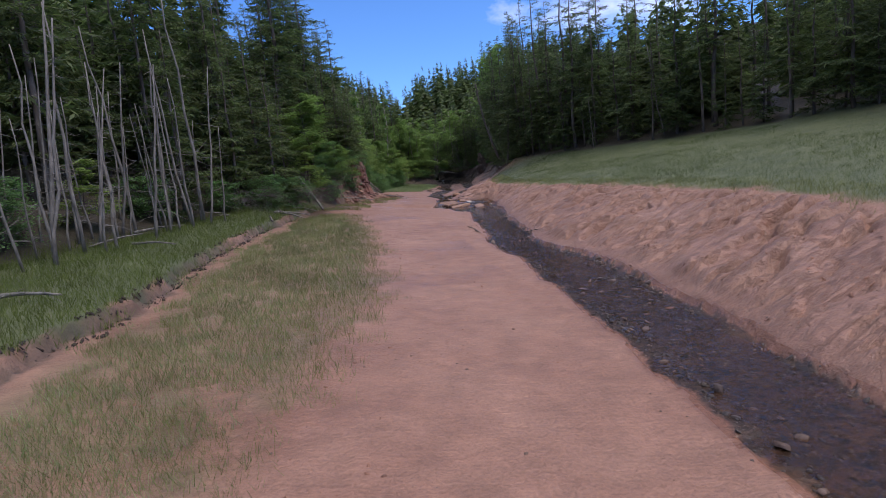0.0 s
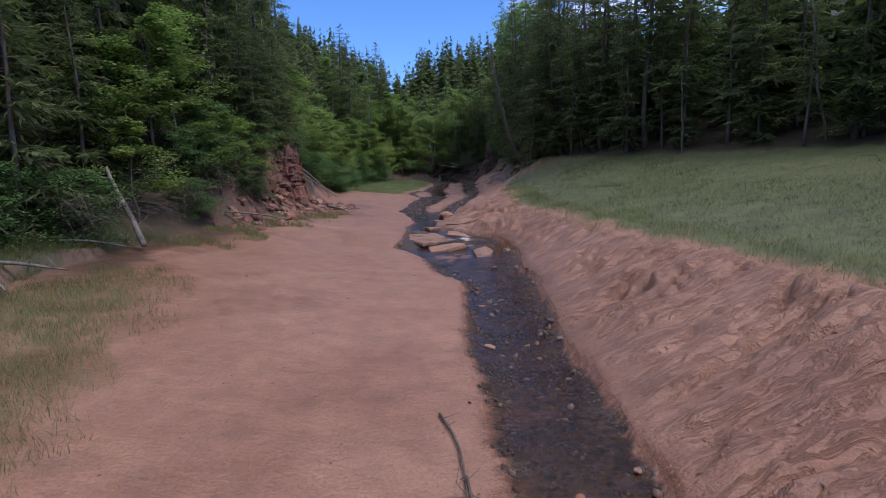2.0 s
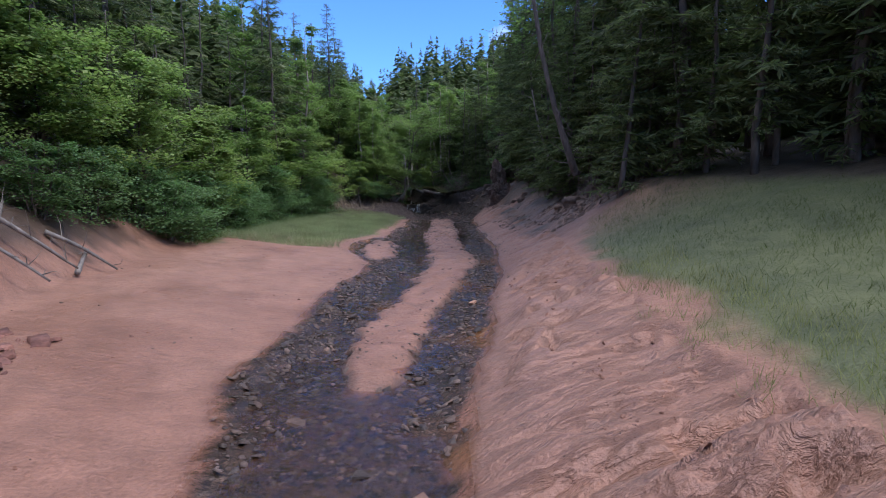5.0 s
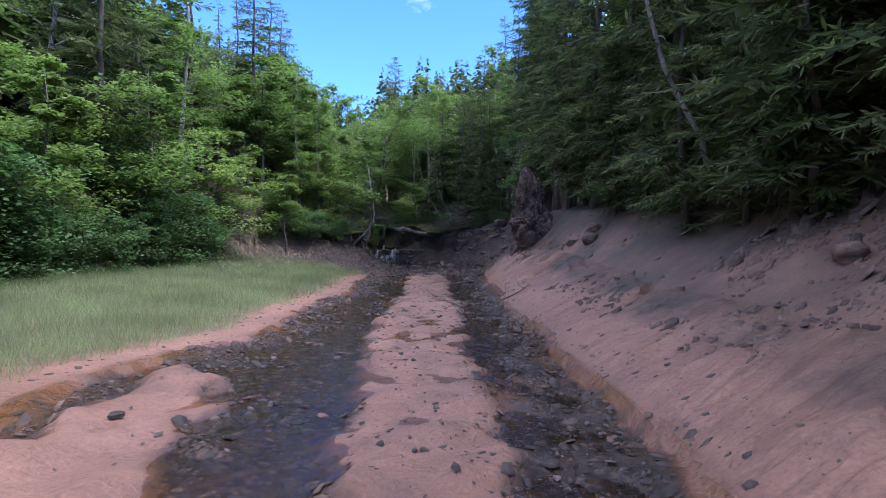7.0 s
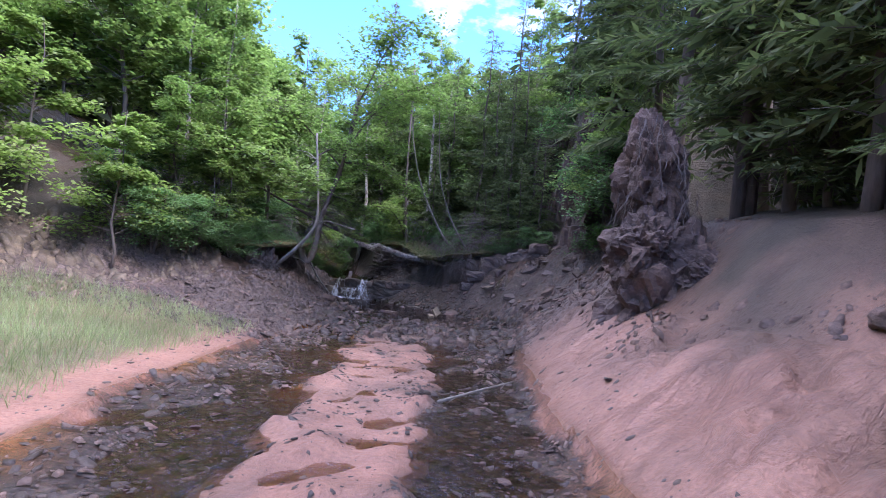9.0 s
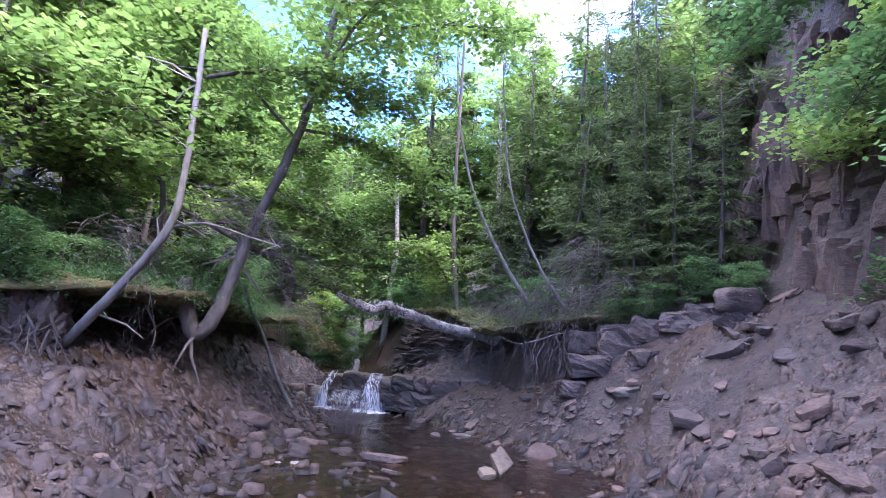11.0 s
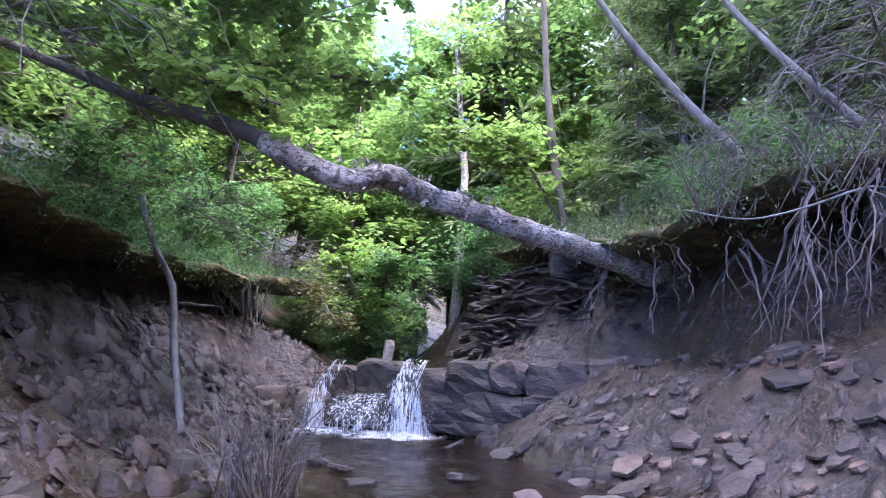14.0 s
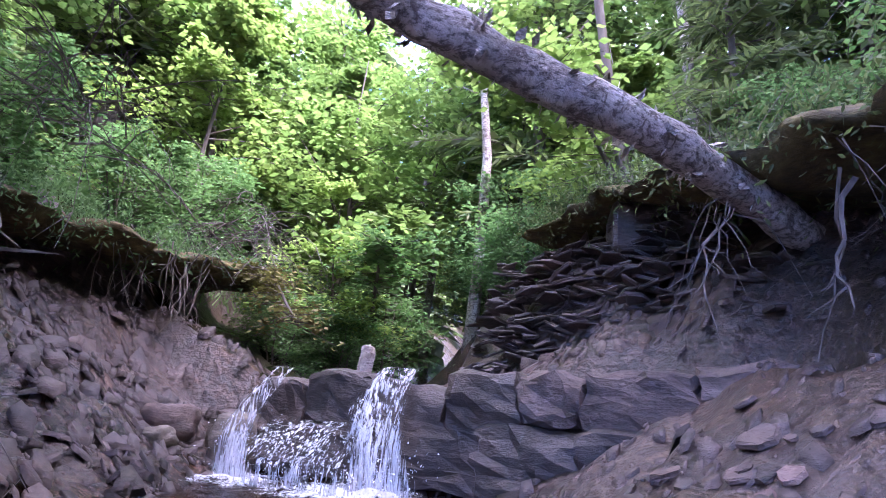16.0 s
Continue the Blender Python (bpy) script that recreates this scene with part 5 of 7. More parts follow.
def bark_curls(log, pts, radius, count):
    """Loose curls of bark on a trunk."""
    r = random.Random(61)
    b = Build()
    pts = [Vector(p) for p in pts]
    for k in range(count):
        f = r.uniform(0, len(pts) - 1.001)
        i = int(f)
        d = (pts[i + 1] - pts[i]).normalized()
        o = d.cross(rnd_dir(r)).normalized()
        p = pts[i].lerp(pts[i + 1], f - i) + o * radius * r.uniform(0.85, 1.0)
        al = (d * r.uniform(-0.6, 0.6) + o * r.uniform(0.3, 1.0) + d.cross(o) * r.uniform(-1, 1)).normalized()
        b.leaf(p, al, al.cross(rnd_dir(r)).normalized(), r.uniform(0.03, 0.09), r.uniform(0.015, 0.05))
    tagged(part("bark_curl", b.mesh("bark_curl", M_BIRCH), log, "loose curls of peeling bark"), kind="stuff")


bark_curls(bpy.data.objects["fallen_birch"], [(0.34, 89.67, 2.47), (-0.09, 88.95, 2.5), (-0.5, 88.55, 2.6), (-0.94, 88.12, 2.72), (-1.1, 87.85, 2.78), (-1.3, 87.55, 2.68), (-1.8, 87.35, 2.92)], 0.095, 260)
upper = stick("upper_stem", [(-1.78, 87.36, 2.91), (-2.2, 87.25, 3.1), (-2.8, 87.2, 3.3), (-3.8, 87.1, 3.75), (-5.0, 87.0, 4.3)], 0.068, 0.03, M_BARK, "dark upper stem of the fallen birch", "", 14, 44, sides=8)
upper.parent = bpy.data.objects["fallen_birch"]
stick("bleached_pole", [(1.95, 88.25, 2.55), (1.77, 88.04, 2.5), (1.45, 87.9, 2.37), (1.15, 87.85, 2.31), (0.85, 87.93, 2.41)], 0.010, 0.004, M_GREYWOOD, "thin bleached pole hanging below the bank", "branch", 0, 5)
stick("leaning_stick", [(-4.0, 88.3, 3.0), (-3.75, 88.3, 2.5), (-3.5, 88.35, 2.1), (-3.0, 88.0, 1.45), (-2.45, 87.6, 0.95)], 0.035, 0.028, M_GREYWOOD, "grey dead stick leaning on the bank", "branch", 4, 6)
stick("leaning_tree", [(-3.05, 85.05, 2.75), (-2.98, 85.1, 2.3), (-2.78, 85.1, 2.05), (-2.66, 85.3, 2.45), (-2.63, 85.5, 2.95), (-2.62, 85.7, 3.4), (-2.5, 85.8, 3.95), (-2.2, 86.0, 5.2), (-1.9, 86.2, 7.5)],
      0.105, 0.06, M_BARK, "dark leaning tree trunk rooted in the undercut bank", "tree", 14, 7, sides=9)
stick("leaning_tree", [(-3.4, 83.6, 1.75), (-2.9, 83.45, 2.2), (-2.44, 83.4, 2.72), (-2.25, 83.5, 3.2), (-2.35, 83.7, 4.0), (-2.6, 84.0, 5.6)], 0.055, 0.03, M_GREYWOOD, "pale lichen-covered tree leaning over the creek", "tree", 12, 8)
stick("dead_branch", [(-2.3, 83.5, 3.1), (-2.0, 83.65, 3.2), (-1.6, 83.9, 3.12), (-1.3, 84.0, 3.05)], 0.016, 0.006, M_GREYWOOD, "bleached dead branch over the creek", "branch", 8, 9)
stick("curved_tree", [(6.6, 67.0, 2.85), (6.3, 67.1, 3.1), (5.85, 67.3, 3.8), (5.67, 67.4, 4.4), (5.4, 67.9, 5.4), (5.2, 68.2, 6.2), (4.9, 68.6, 8.0)], 0.075, 0.04, M_GREYWOOD, "curved bare trunk growing out of the bank", "tree", 18, 10)
stick("leaning_tree", [(5.3, 60.4, 3.6), (5.1, 60.3, 4.0), (4.7, 60.4, 5.2), (4.2, 60.6, 7.0), (3.7, 60.9, 9.5), (3.4, 61.2, 12.0)], 0.15, 0.06, M_BARK, "leaning dead spruce with bare roots on the bank", "tree", 40, 11, sides=9)
stick("leaning_tree", [(1.3, 88.95, 3.1), (0.98, 88.95, 3.57), (0.5, 89.1, 4.4), (0.0, 89.3, 5.6), (-0.4, 89.6, 7.4), (-0.6, 90.0, 10.0)], 0.042, 0.018, M_GREYWOOD, "thin pale trunk leaning over the falls", "tree", 12, 12)
stick("leaning_tree", [(1.95, 88.4, 3.0), (1.62, 88.42, 3.45), (1.2, 88.6, 4.3), (0.8, 88.8, 5.6), (0.5, 89.2, 8.5)], 0.032, 0.013, M_GREYWOOD, "thin grey sapling leaning from the bank", "tree", 10, 13)
stick("leaning_tree", [(-0.2, 91.2, 2.4), (-0.45, 91.4, 4.0), (-0.6, 91.5, 6.0), (-0.7, 91.8, 10.5)], 0.065, 0.03, M_BARK, "grey trunk standing above the falls", "tree", 8, 14)
stick("driftwood_log", [(-8.2, 32.2, 1.2), (-8.7, 32.6, 1.9), (-9.3, 33.0, 2.7), (-9.8, 33.4, 3.4)], 0.09, 0.05, M_GREYWOOD, "bleached log leaning on the muddy bank", "log", 8, 15)
for k in range(26):
    r = random.Random(100 + k)
    y = r.uniform(24, 52) if k < 18 else r.uniform(8, 26)
    x = float(left_foot(y)) + (r.uniform(-2.0, 0.2) if k < 18 else r.uniform(-5.5, -1.5))
    a = Vector((x, y, height(x, y) + 0.12))
    w = r.uniform(-0.9, 0.9) + (math.pi / 2 if r.random() < 0.5 else 0)
    e = a + Vector((math.cos(w), math.sin(w), 0)) * r.uniform(1.0, 2.4)
    e.z = height(e.x, e.y) + r.uniform(0.05, 0.3)
    stick("driftwood", [a, a.lerp(e, 0.5) + Vector((0, 0, 0.06)), e], r.uniform(0.03, 0.07), 0.02, M_GREYWOOD, "grey driftwood branch along the bank", "branch", 6, k, "driftwood")
for pts, label in (([(1.95, 36.9, 0.62), (1.85, 37.7, 0.95), (1.65, 38.8, 1.2)], "dark wet stick on the muddy bank"), ([(0.45, 23.6, 0.08), (0.7, 22.8, 0.06), (0.8, 21.7, 0.05)], "dark twig at the water's edge"),
                   ([(0.78, 22.2, 0.05), (0.92, 21.2, 0.0)], "dark twig at the water's edge"), ([(2.7, 20.7, 0.05), (3.05, 20.0, 0.02), (3.15, 19.5, 0.05)], "dark stick at the water's edge"),
                   ([(2.0, 69.6, 0.95), (2.5, 69.7, 1.05), (2.9, 70.1, 1.3)], "dark driftwood log on the gravel"), ([(1.2, 68.8, 0.85), (0.5, 72.0, 0.95)], "waterlogged branch on the gravel bar"),
                   ([(1.2, 75.0, 0.95), (2.3, 76.5, 1.0)], "grey branch lying on the gravel"), 
                   ([(0.2, 39.2, 0.75), (1.0, 38.6, 0.8), (1.5, 37.9, 0.8)], "dark root across the slabs")):
    pts = [(px, py, max(height(px, py), float(water_z(py)) - 0.03) + 0.035) for px, py, pz in pts]
    stick("stick", pts, 0.02, 0.009, M_BARK if "dark" in label else M_GREYWOOD, label, "branch", 5, len(pts[0]) + int(pts[0][1]), "loose sticks", 6)


def root_mass(r, places, drop, label, spread=0.35, count=7, material=None):
    """Roots that hang out of a bank, rooted at the given places."""
    b = Build()
    for p in places:
        for k in range(count):
            a = Vector(p) + rnd_dir(r) * 0.12
            mid = a + Vector((r.uniform(-1, 1) * spread, r.uniform(-1, 1) * spread, -drop * r.uniform(0.2, 0.5)))
            e = mid + Vector((r.uniform(-1, 1) * spread, r.uniform(-1, 1) * spread, -drop * r.uniform(0.2, 0.7)))
            q = 0.004 + 0.013 * r.random() ** 3
            line = [a]
            for s in range(1, 8):
                u = s / 7
                line.append(a * (1 - u) ** 2 + mid * 2 * u * (1 - u) + e * u * u + rnd_dir(r) * 0.022)
            b.tube(line, [q * (1 - 0.75 * s / 7) for s in range(8)], 4, False)
            for s in range(2):
                p0 = line[r.randrange(2, 7)]
                p2 = p0 + Vector((r.uniform(-1, 1), r.uniform(-1, 1), -0.6)) * 0.16
                b.tube([p0, p0.lerp(p2, 0.5) + rnd_dir(r) * 0.02, p2], [q * 0.4, q * 0.3, 0.001], 3, False)
    return tagged(new("hanging_roots", b.mesh("hanging_roots", M_ROOT if material is None else material)), label, "roots", "", "stuff")


rr = random.Random(21)
root_mass(rr, [(0.3 + 0.45 * k, 89.6 - 0.38 * k, 2.42) for k in range(5)], 0.75, "tangled grey roots hanging under the turf", 0.25, 9)
root_mass(rr, [(1.9, 88.0, 2.5), (1.6, 88.1, 2.45), (2.1, 88.3, 2.7)], 0.9, "thin roots hanging from the broken ledge", 0.22, 12)
root_mass(rr, [(-4.05, 89.9, 2.45), (-3.85, 90.1, 2.35), (-4.2, 89.6, 2.5)], 0.8, "bare roots hanging from the bank", 0.25, 9)
root_mass(rr, [(-3.3, 83.2, 2.2), (-3.2, 84.4, 2.3), (-3.1, 85.2, 2.2), (-3.4, 86.2, 2.3)], 0.6, "dark roots under the overhang", 0.25, 8, M_BARK)
root_mass(rr, [(5.4, 60.3, 3.6), (5.9, 60.8, 3.6), (6.4, 61.6, 3.5), (6.8, 62.4, 3.4)], 1.1, "bare roots spilling down the bank", 0.5, 10)
root_mass(rr, [(-3.7, 83.1, 2.3), (-3.2, 83.2, 2.1), (-3.9, 83.3, 2.2)], 0.7, "matted roots over the earth block", 0.3, 14)
root_mass(rr, [(6.2 + 0.3 * math.sin(k * 2.1), 57.0 + 1.7 * k, 3.5) for k in range(9)], 1.1, "dark roots hanging below the shaded turf", 0.45, 9, M_BARK)
root_mass(rr, [(-7.5, 43.8, 4.4), (-7.4, 44.6, 4.4), (-7.7, 45.8, 4.4)], 1.3, "spruce roots hanging over the red cliff", 0.35, 8)
root_mass(rr, [(3.9, 76.6, 4.6), (4.2, 76.4, 4.2), (4.4, 76.3, 3.5), (3.7, 76.9, 3.6)], 1.0, "gnarled grey roots on the bank", 0.25, 8, M_BARK)
for x, y, z, lx, ly, lz, turn in ((4.5, 77.0, 1.95, 2.0, 1.9, 2.4, 40), (4.15, 77.2, 3.9, 0.9, 1.2, 1.9, 20), (4.0, 76.7, 2.8, 1.2, 1.1, 1.2, 80), (4.7, 76.3, 2.4, 1.0, 0.8, 0.8, 150)):
    ob = tagged(new("rock_knob", crag("rock_knob", rs, lx, ly, lz, M_SHALE)), "gnarled grey rock knob bound with roots on the bank", "rock", "bank rocks")
    ob.matrix_world = pose(x, y, z, 6, -10, turn)
for x, y, lx, ly, lz in ((5.0, 72.3, 0.5, 0.4, 0.4), (5.3, 72.8, 0.4, 0.4, 0.3), (4.7, 73.2, 0.35, 0.3, 0.22), (5.5, 61.8, 0.9, 0.7, 0.6), (6.1, 61.2, 0.5, 0.45, 0.6), (5.2, 62.8, 0.5, 0.4, 0.3)):
    lay("boulder", boulder("boulder", rs, lx, ly, lz, M_SHALE, 0.35), x, y, height(x, y) + 0.15 * lz, "angular grey rock fallen on the shaded bank", rs.uniform(0, 360), rs.uniform(-10, 10), rs.uniform(-10, 10), "rock", "bank rocks")


def twig_bush(r, x, y, z, tall, count, label):
    b = Build()
    for k in range(count):
        a = Vector((x + r.uniform(-0.2, 0.2), y + r.uniform(-0.15, 0.15), z))
        w = r.uniform(0, 6.3)
        e = a + Vector((math.cos(w) * tall * r.uniform(0.2, 0.7), math.sin(w) * tall * r.uniform(0.2, 0.6), tall * r.uniform(0.35, 1.0)))
        mid = a.lerp(e, 0.55) + Vector((0, 0, 0.12 * tall))
        b.tube([a, mid, e], [0.005, 0.0036, 0.0018], 3, False)
        for q in range(3):
            s = mid.lerp(e, r.random())
            b.tube([s, s + rnd_dir(r) * tall * 0.25], [0.002, 0.001], 3, False)
    return tagged(new("twig_bush", b.mesh("twig_bush", M_ROOT)), label, "bush", "", "stuff")


twig_bush(rr, -1.3, 86.95, 0.72, 0.6, 75, "dead brown twigs standing in the pool")
twig_bush(rr, 1.1, 88.6, 2.5, 0.9, 30, "dead grey twigs on the bank lip")
twig_bush(rr, 1.7, 88.3, 2.6, 0.9, 26, "dead grey twigs on the bank lip")
twig_bush(rr, 0.3, 90.3, 2.6, 0.8, 22, "dead grey twigs beside the fallen trunk")


def dead_bough(r, x, y, z, reach, count, label, aim):
    """Fan of thin dead twigs that arch out and droop."""
    b = Build()
    for k in range(count):
        a = Vector((x + r.uniform(-0.35, 0.35), y + r.uniform(-0.3, 0.3), z + r.uniform(-0.15, 0.35)))
        w = aim + r.gauss(0, 0.7)
        d = Vector((math.cos(w), math.sin(w), 0))
        ln = reach * r.uniform(0.4, 1.1)
        up, sag = r.uniform(0.0, 0.5), r.uniform(0.3, 1.1)
        line = [a + d * ln * u + Vector((0, 0, ln * (up * u - sag * u * u))) + rnd_dir(r) * 0.02 for u in (0, 0.2, 0.4, 0.6, 0.8, 1.0)]
        q = r.uniform(0.003, 0.009)
        b.tube(line, [q * (1 - 0.8 * s / 5) for s in range(6)], 4, False)
        for s in range(7):
            p0 = line[r.randrange(1, 6)]
            p2 = p0 + (rnd_dir(r) + d * 0.5 - Vector((0, 0, 0.4))) * 0.18 * ln
            b.tube([p0, p2], [q * 0.4, 0.0008], 3, False)
    return tagged(new("dead_bough", b.mesh("dead_bough", M_ROOT)), label, "branch", "", "stuff")


dead_bough(rr, 2.2, 88.5, 3.1, 1.0, 46, "dead grey spruce twigs drooping over the bank", -2.2)
dead_bough(rr, 2.8, 88.3, 3.3, 1.2, 40, "dead grey spruce twigs drooping over the bank", -2.0)
dead_bough(rr, 1.3, 88.9, 2.95, 0.8, 36, "dead grey twigs over the turf lip", -2.4)
dead_bough(rr, -3.9, 90.6, 2.75, 1.0, 40, "dead yellowed spruce twigs beside the falls", -0.6)
dead_bough(rr, -2.7, 84.6, 3.6, 1.7, 30, "thin bare twigs of the leaning trees", 0.9)
dead_bough(rr, -2.9, 86.3, 3.3, 1.6, 30, "thin bare twigs of the leaning trees", 0.2)
dead_bough(rr, -3.6, 88.6, 2.9, 1.2, 36, "dead grey spruce twigs over the bank", -0.5)
dead_bough(rr, 2.6, 89.0, 4.0, 1.6, 34, "thin bare twigs of the leaning trees", -2.6)
dead_bough(rr, -3.6, 84.2, 3.0, 0.9, 34, "dead grey twigs over the undercut bank", -0.3)


# ---- overhanging turf along the undercut banks ----
def overhang(name, path, out, thick, reach, label, seed, growth):
    """A ragged lip of soil and turf that juts out over the bank, with growth hanging over its edge."""
    shape = [(-1.2, 0.6), (-0.6, 0.8), (-0.1, 0.7), (0.4, 0.5), (0.8, 0.2), (0.95, -0.05), (0.7, -0.3), (0.25, -0.4), (-0.3, -0.35), (-1.0, -0.7)]
    pts = [Vector(p) for p in path]
    fine = []
    for k in range(len(pts) - 1):
        n = max(4, int((pts[k + 1] - pts[k]).length / 0.09))
        for s in range(n):
            fine.append(pts[k].lerp(pts[k + 1], s / n))
    fine.append(pts[-1])
    v, f, outs = [], [], []
    off = Vector((seed * 7.3, 1.1, 4.2))
    for k, p in enumerate(fine):
        d = (fine[min(k + 3, len(fine) - 1)] - fine[max(k - 3, 0)]).normalized()
        o = Vector((d.y, -d.x, 0)).normalized() * out
        outs.append(o)
        for a, b in shape:
            q = p + o * (a * reach) + Vector((0, 0, b * thick))
            g = 0.6 * noise.noise(q * 1.7 + off) + 0.5 * noise.noise(q * 5 + off) + 0.35 * noise.noise(q * 12 + off)
            v.append(q + o * g * 0.6 * reach + Vector((0, 0, 0.6 * noise.noise(q * 3 - off) * thick)))
    m = len(shape)
    for k in range(len(fine) - 1):
        for s in range(m - 1):
            i = k * m + s
            f.append((i, i + 1, i + m + 1, i + m))
    f.append(tuple(range(m)))
    f.append(tuple(reversed(range((len(fine) - 1) * m, len(fine) * m))))
    ob = new(name, from_arrays(name, v, f, M_MOSS, True))
    tagged(ob, label, "bank", kind="structure")
    r = random.Random(seed)
    c = Build()
    for k in range(len(fine) * 44):
        i = r.randrange(len(fine))
        p, o = fine[i], outs[i]
        a = p + o * r.uniform(-1.6, 1.05) * reach + Vector((0, 0, thick * r.uniform(-0.3, 1.1)))
        stem = (o * r.uniform(-0.1, 0.9) + rnd_dir(r) * 0.5 + Vector((0, 0, r.uniform(-0.3, 0.9)))).normalized()
        tall = r.uniform(0.08, 0.42)
        for q in range(6):
            at = a + stem * tall * q / 5 - Vector((0, 0, 0.25 * tall * (q / 5) ** 2))
            al = (stem * 0.6 + rnd_dir(r)).normalized()
            c.leaf(at, al, al.cross(rnd_dir(r)).normalized(), r.uniform(0.03, 0.07), r.uniform(0.008, 0.022))
    tagged(part("undergrowth", c.mesh("undergrowth", growth), ob, "low green sprigs on the turf"), kind="stuff")
    return ob


overhang("turf_overhang", [(-4.3, 83.0, 2.35), (-3.5, 83.9, 2.48), (-3.35, 84.7, 2.5), (-3.6, 86.0, 2.52), (-4.2, 87.6, 2.46), (-4.5, 88.8, 2.42), (-4.5, 90.0, 2.45), (-4.7, 91.5, 2.55)], 1, 0.18, 0.6, "dark undercut turf bank with roots and moss", 3, M_ALDER)
overhang("turf_overhang", [(2.9, 88.7, 2.95), (2.0, 88.6, 2.75), (1.2, 89.15, 2.58), (0.65, 89.75, 2.55), (0.4, 90.3, 2.72), (-0.2, 91.0, 2.95), (-1.0, 92.0, 3.0)], -1, 0.15, 0.5, "mossy turf lip above the shale slope", 4, M_SPRUCE)
overhang("turf_overhang", [(-8.2, 40.2, 4.2), (-7.9, 42.0, 4.5), (-7.7, 44.0, 4.6), (-7.9, 46.0, 4.6), (-8.4, 48.0, 4.2)], 1, 0.26, 0.4, "dark turf and roots along the cliff top", 5, M_ALDER)


# ---- rock faces ----
def block(r, lx, ly, lz, material, name="block"):
    """An angular joint block with uneven corners."""
    v = []
    for x in (-0.5, 0.5):
        for y in (-0.5, 0.5):
            for z in (-0.5, 0.5):
                v.append((lx * (x + r.uniform(-0.12, 0.12)), ly * (y + r.uniform(-0.12, 0.12)), lz * (z + r.uniform(-0.1, 0.1))))
    f = [(0, 1, 3, 2), (4, 6, 7, 5), (0, 4, 5, 1), (2, 3, 7, 6), (0, 2, 6, 4), (1, 5, 7, 3)]
    me = from_arrays(name, v, f, material)
    bm = bmesh.new()
    bm.from_mesh(me)
    bmesh.ops.bevel(bm, geom=bm.edges[:], offset=0.06 * min(lx, ly, lz) + 0.004, segments=1, affect="EDGES")
    bm.to_mesh(me)
    bm.free()
    return me


def rock_face(name, label, spots, shapes, seed, piece, wall=None, loose=9):
    """A face of rock: a jointed wall (or a first block), and blocks that stand proud of it."""
    r = random.Random(seed)
    first = wall or block(r, 0.4, 0.4, 0.4, shapes[0].materials[0], name)
    base = tagged(new(name, first), label, "cliff", kind="structure")
    if not wall:
        base.matrix_world = pose(*spots[0][:3], 0, 0, spots[0][3])
    inv = base.matrix_world.inverted()
    for x, y, z, turn, s in spots[1:]:
        ob = new(piece, shapes[r.randrange(len(shapes))])
        ob.parent = base
        m = pose(x, y, z, r.uniform(-loose, loose), r.uniform(-loose, loose), turn + r.uniform(-14, 14)) @ Matrix.Diagonal((s * r.uniform(0.8, 1.2), s * r.uniform(0.8, 1.3), s * r.uniform(0.8, 1.2), 1))
        ob.matrix_basis = inv @ m
    return base


def jointed_wall(name, face, y0, y1, z0, z1, step, material, seed, sign, bedding=(0.12, 0.18, 0.3, 0.55)):
    """A wall of cracked rock: columns and beds set back and forth by random amounts."""
    r = random.Random(seed)
    ys, zs = np.arange(y0, y1, step), np.arange(z0, z1, step)
    beds = np.cumsum([r.choice(bedding) for k in range(60)]) + z0 - 0.1
    v, f = [], []
    for z in zs:
        bed = int(np.searchsorted(beds, z))
        for y in ys:
            jog = 0.10 * noise.noise(Vector((y * 0.9, z * 0.9, seed)))
            col = int((y + jog + 0.13 * (bed * 7 % 5)) / (0.28 + 0.12 * (bed * 5 % 3)))
            out = ((math.sin(col * 12.9 + bed * 78.2 + seed) * 437.5) % 1.0 - 0.5) * 0.26
            gap = 0.10 if abs(z - beds[min(bed, 59)]) < step * 0.7 and bed % 2 else 0
            x = face(y, z) + sign * (out - gap + 0.12 * noise.noise(Vector((y * 1.3, z * 1.3, seed + 5))) + 0.04 * noise.noise(Vector((y * 7, z * 7, seed))))
            v.append((x, y + jog * 0.4, z))
    m = len(ys)
    for k in range(len(zs) - 1):
        for a in range(m - 1):
            i = k * m + a
            f.append((i, i + 1, i + m + 1, i + m))
    return from_arrays(name, v, f, material)


rb = random.Random(8)
red = [rough_block(rb, rb.uniform(0.25, 0.5), rb.uniform(0.12, 0.7), rb.uniform(0.08, 0.6), M_REDROCK, "rock_block", 0.035, 3) for k in range(14)]
def red_x(y, z):
    return -6.95 - 0.22 * (z - 1.7) - 0.16 * abs(y - 44.2) ** 1.3 - (0.3 if 43.2 < y < 43.6 or 45.4 < y < 45.6 else 0) - 0.8 * max(0, z - 4.2)


spots = []
for k in range(150):
    z, y = rb.uniform(1.5, 4.2), rb.uniform(41.2, 47.2)
    spots.append((red_x(y, z) - 0.06 + rb.uniform(-0.1, 0.04), y, z, 0, rb.uniform(0.5, 1.0)))
rock_face("red_cliff", "red sandstone cliff of cracked joint blocks", spots, red, 1, "rock_block", jointed_wall("red_cliff", red_x, 40.4, 48.2, 1.2, 4.7, 0.055, M_REDROCK, 3, 1), 11)


def grey_x(y, z):
    return 4.95 + 0.17 * (z - 2.6) - 0.34 * max(0, y - 88.2) + 0.22 * math.sin(1.7 * y) + 0.12 * math.sin(2 * z + y) + 0.5 * max(0, z - 7.6) + 0.8 * max(0, 85.4 - y) ** 1.2


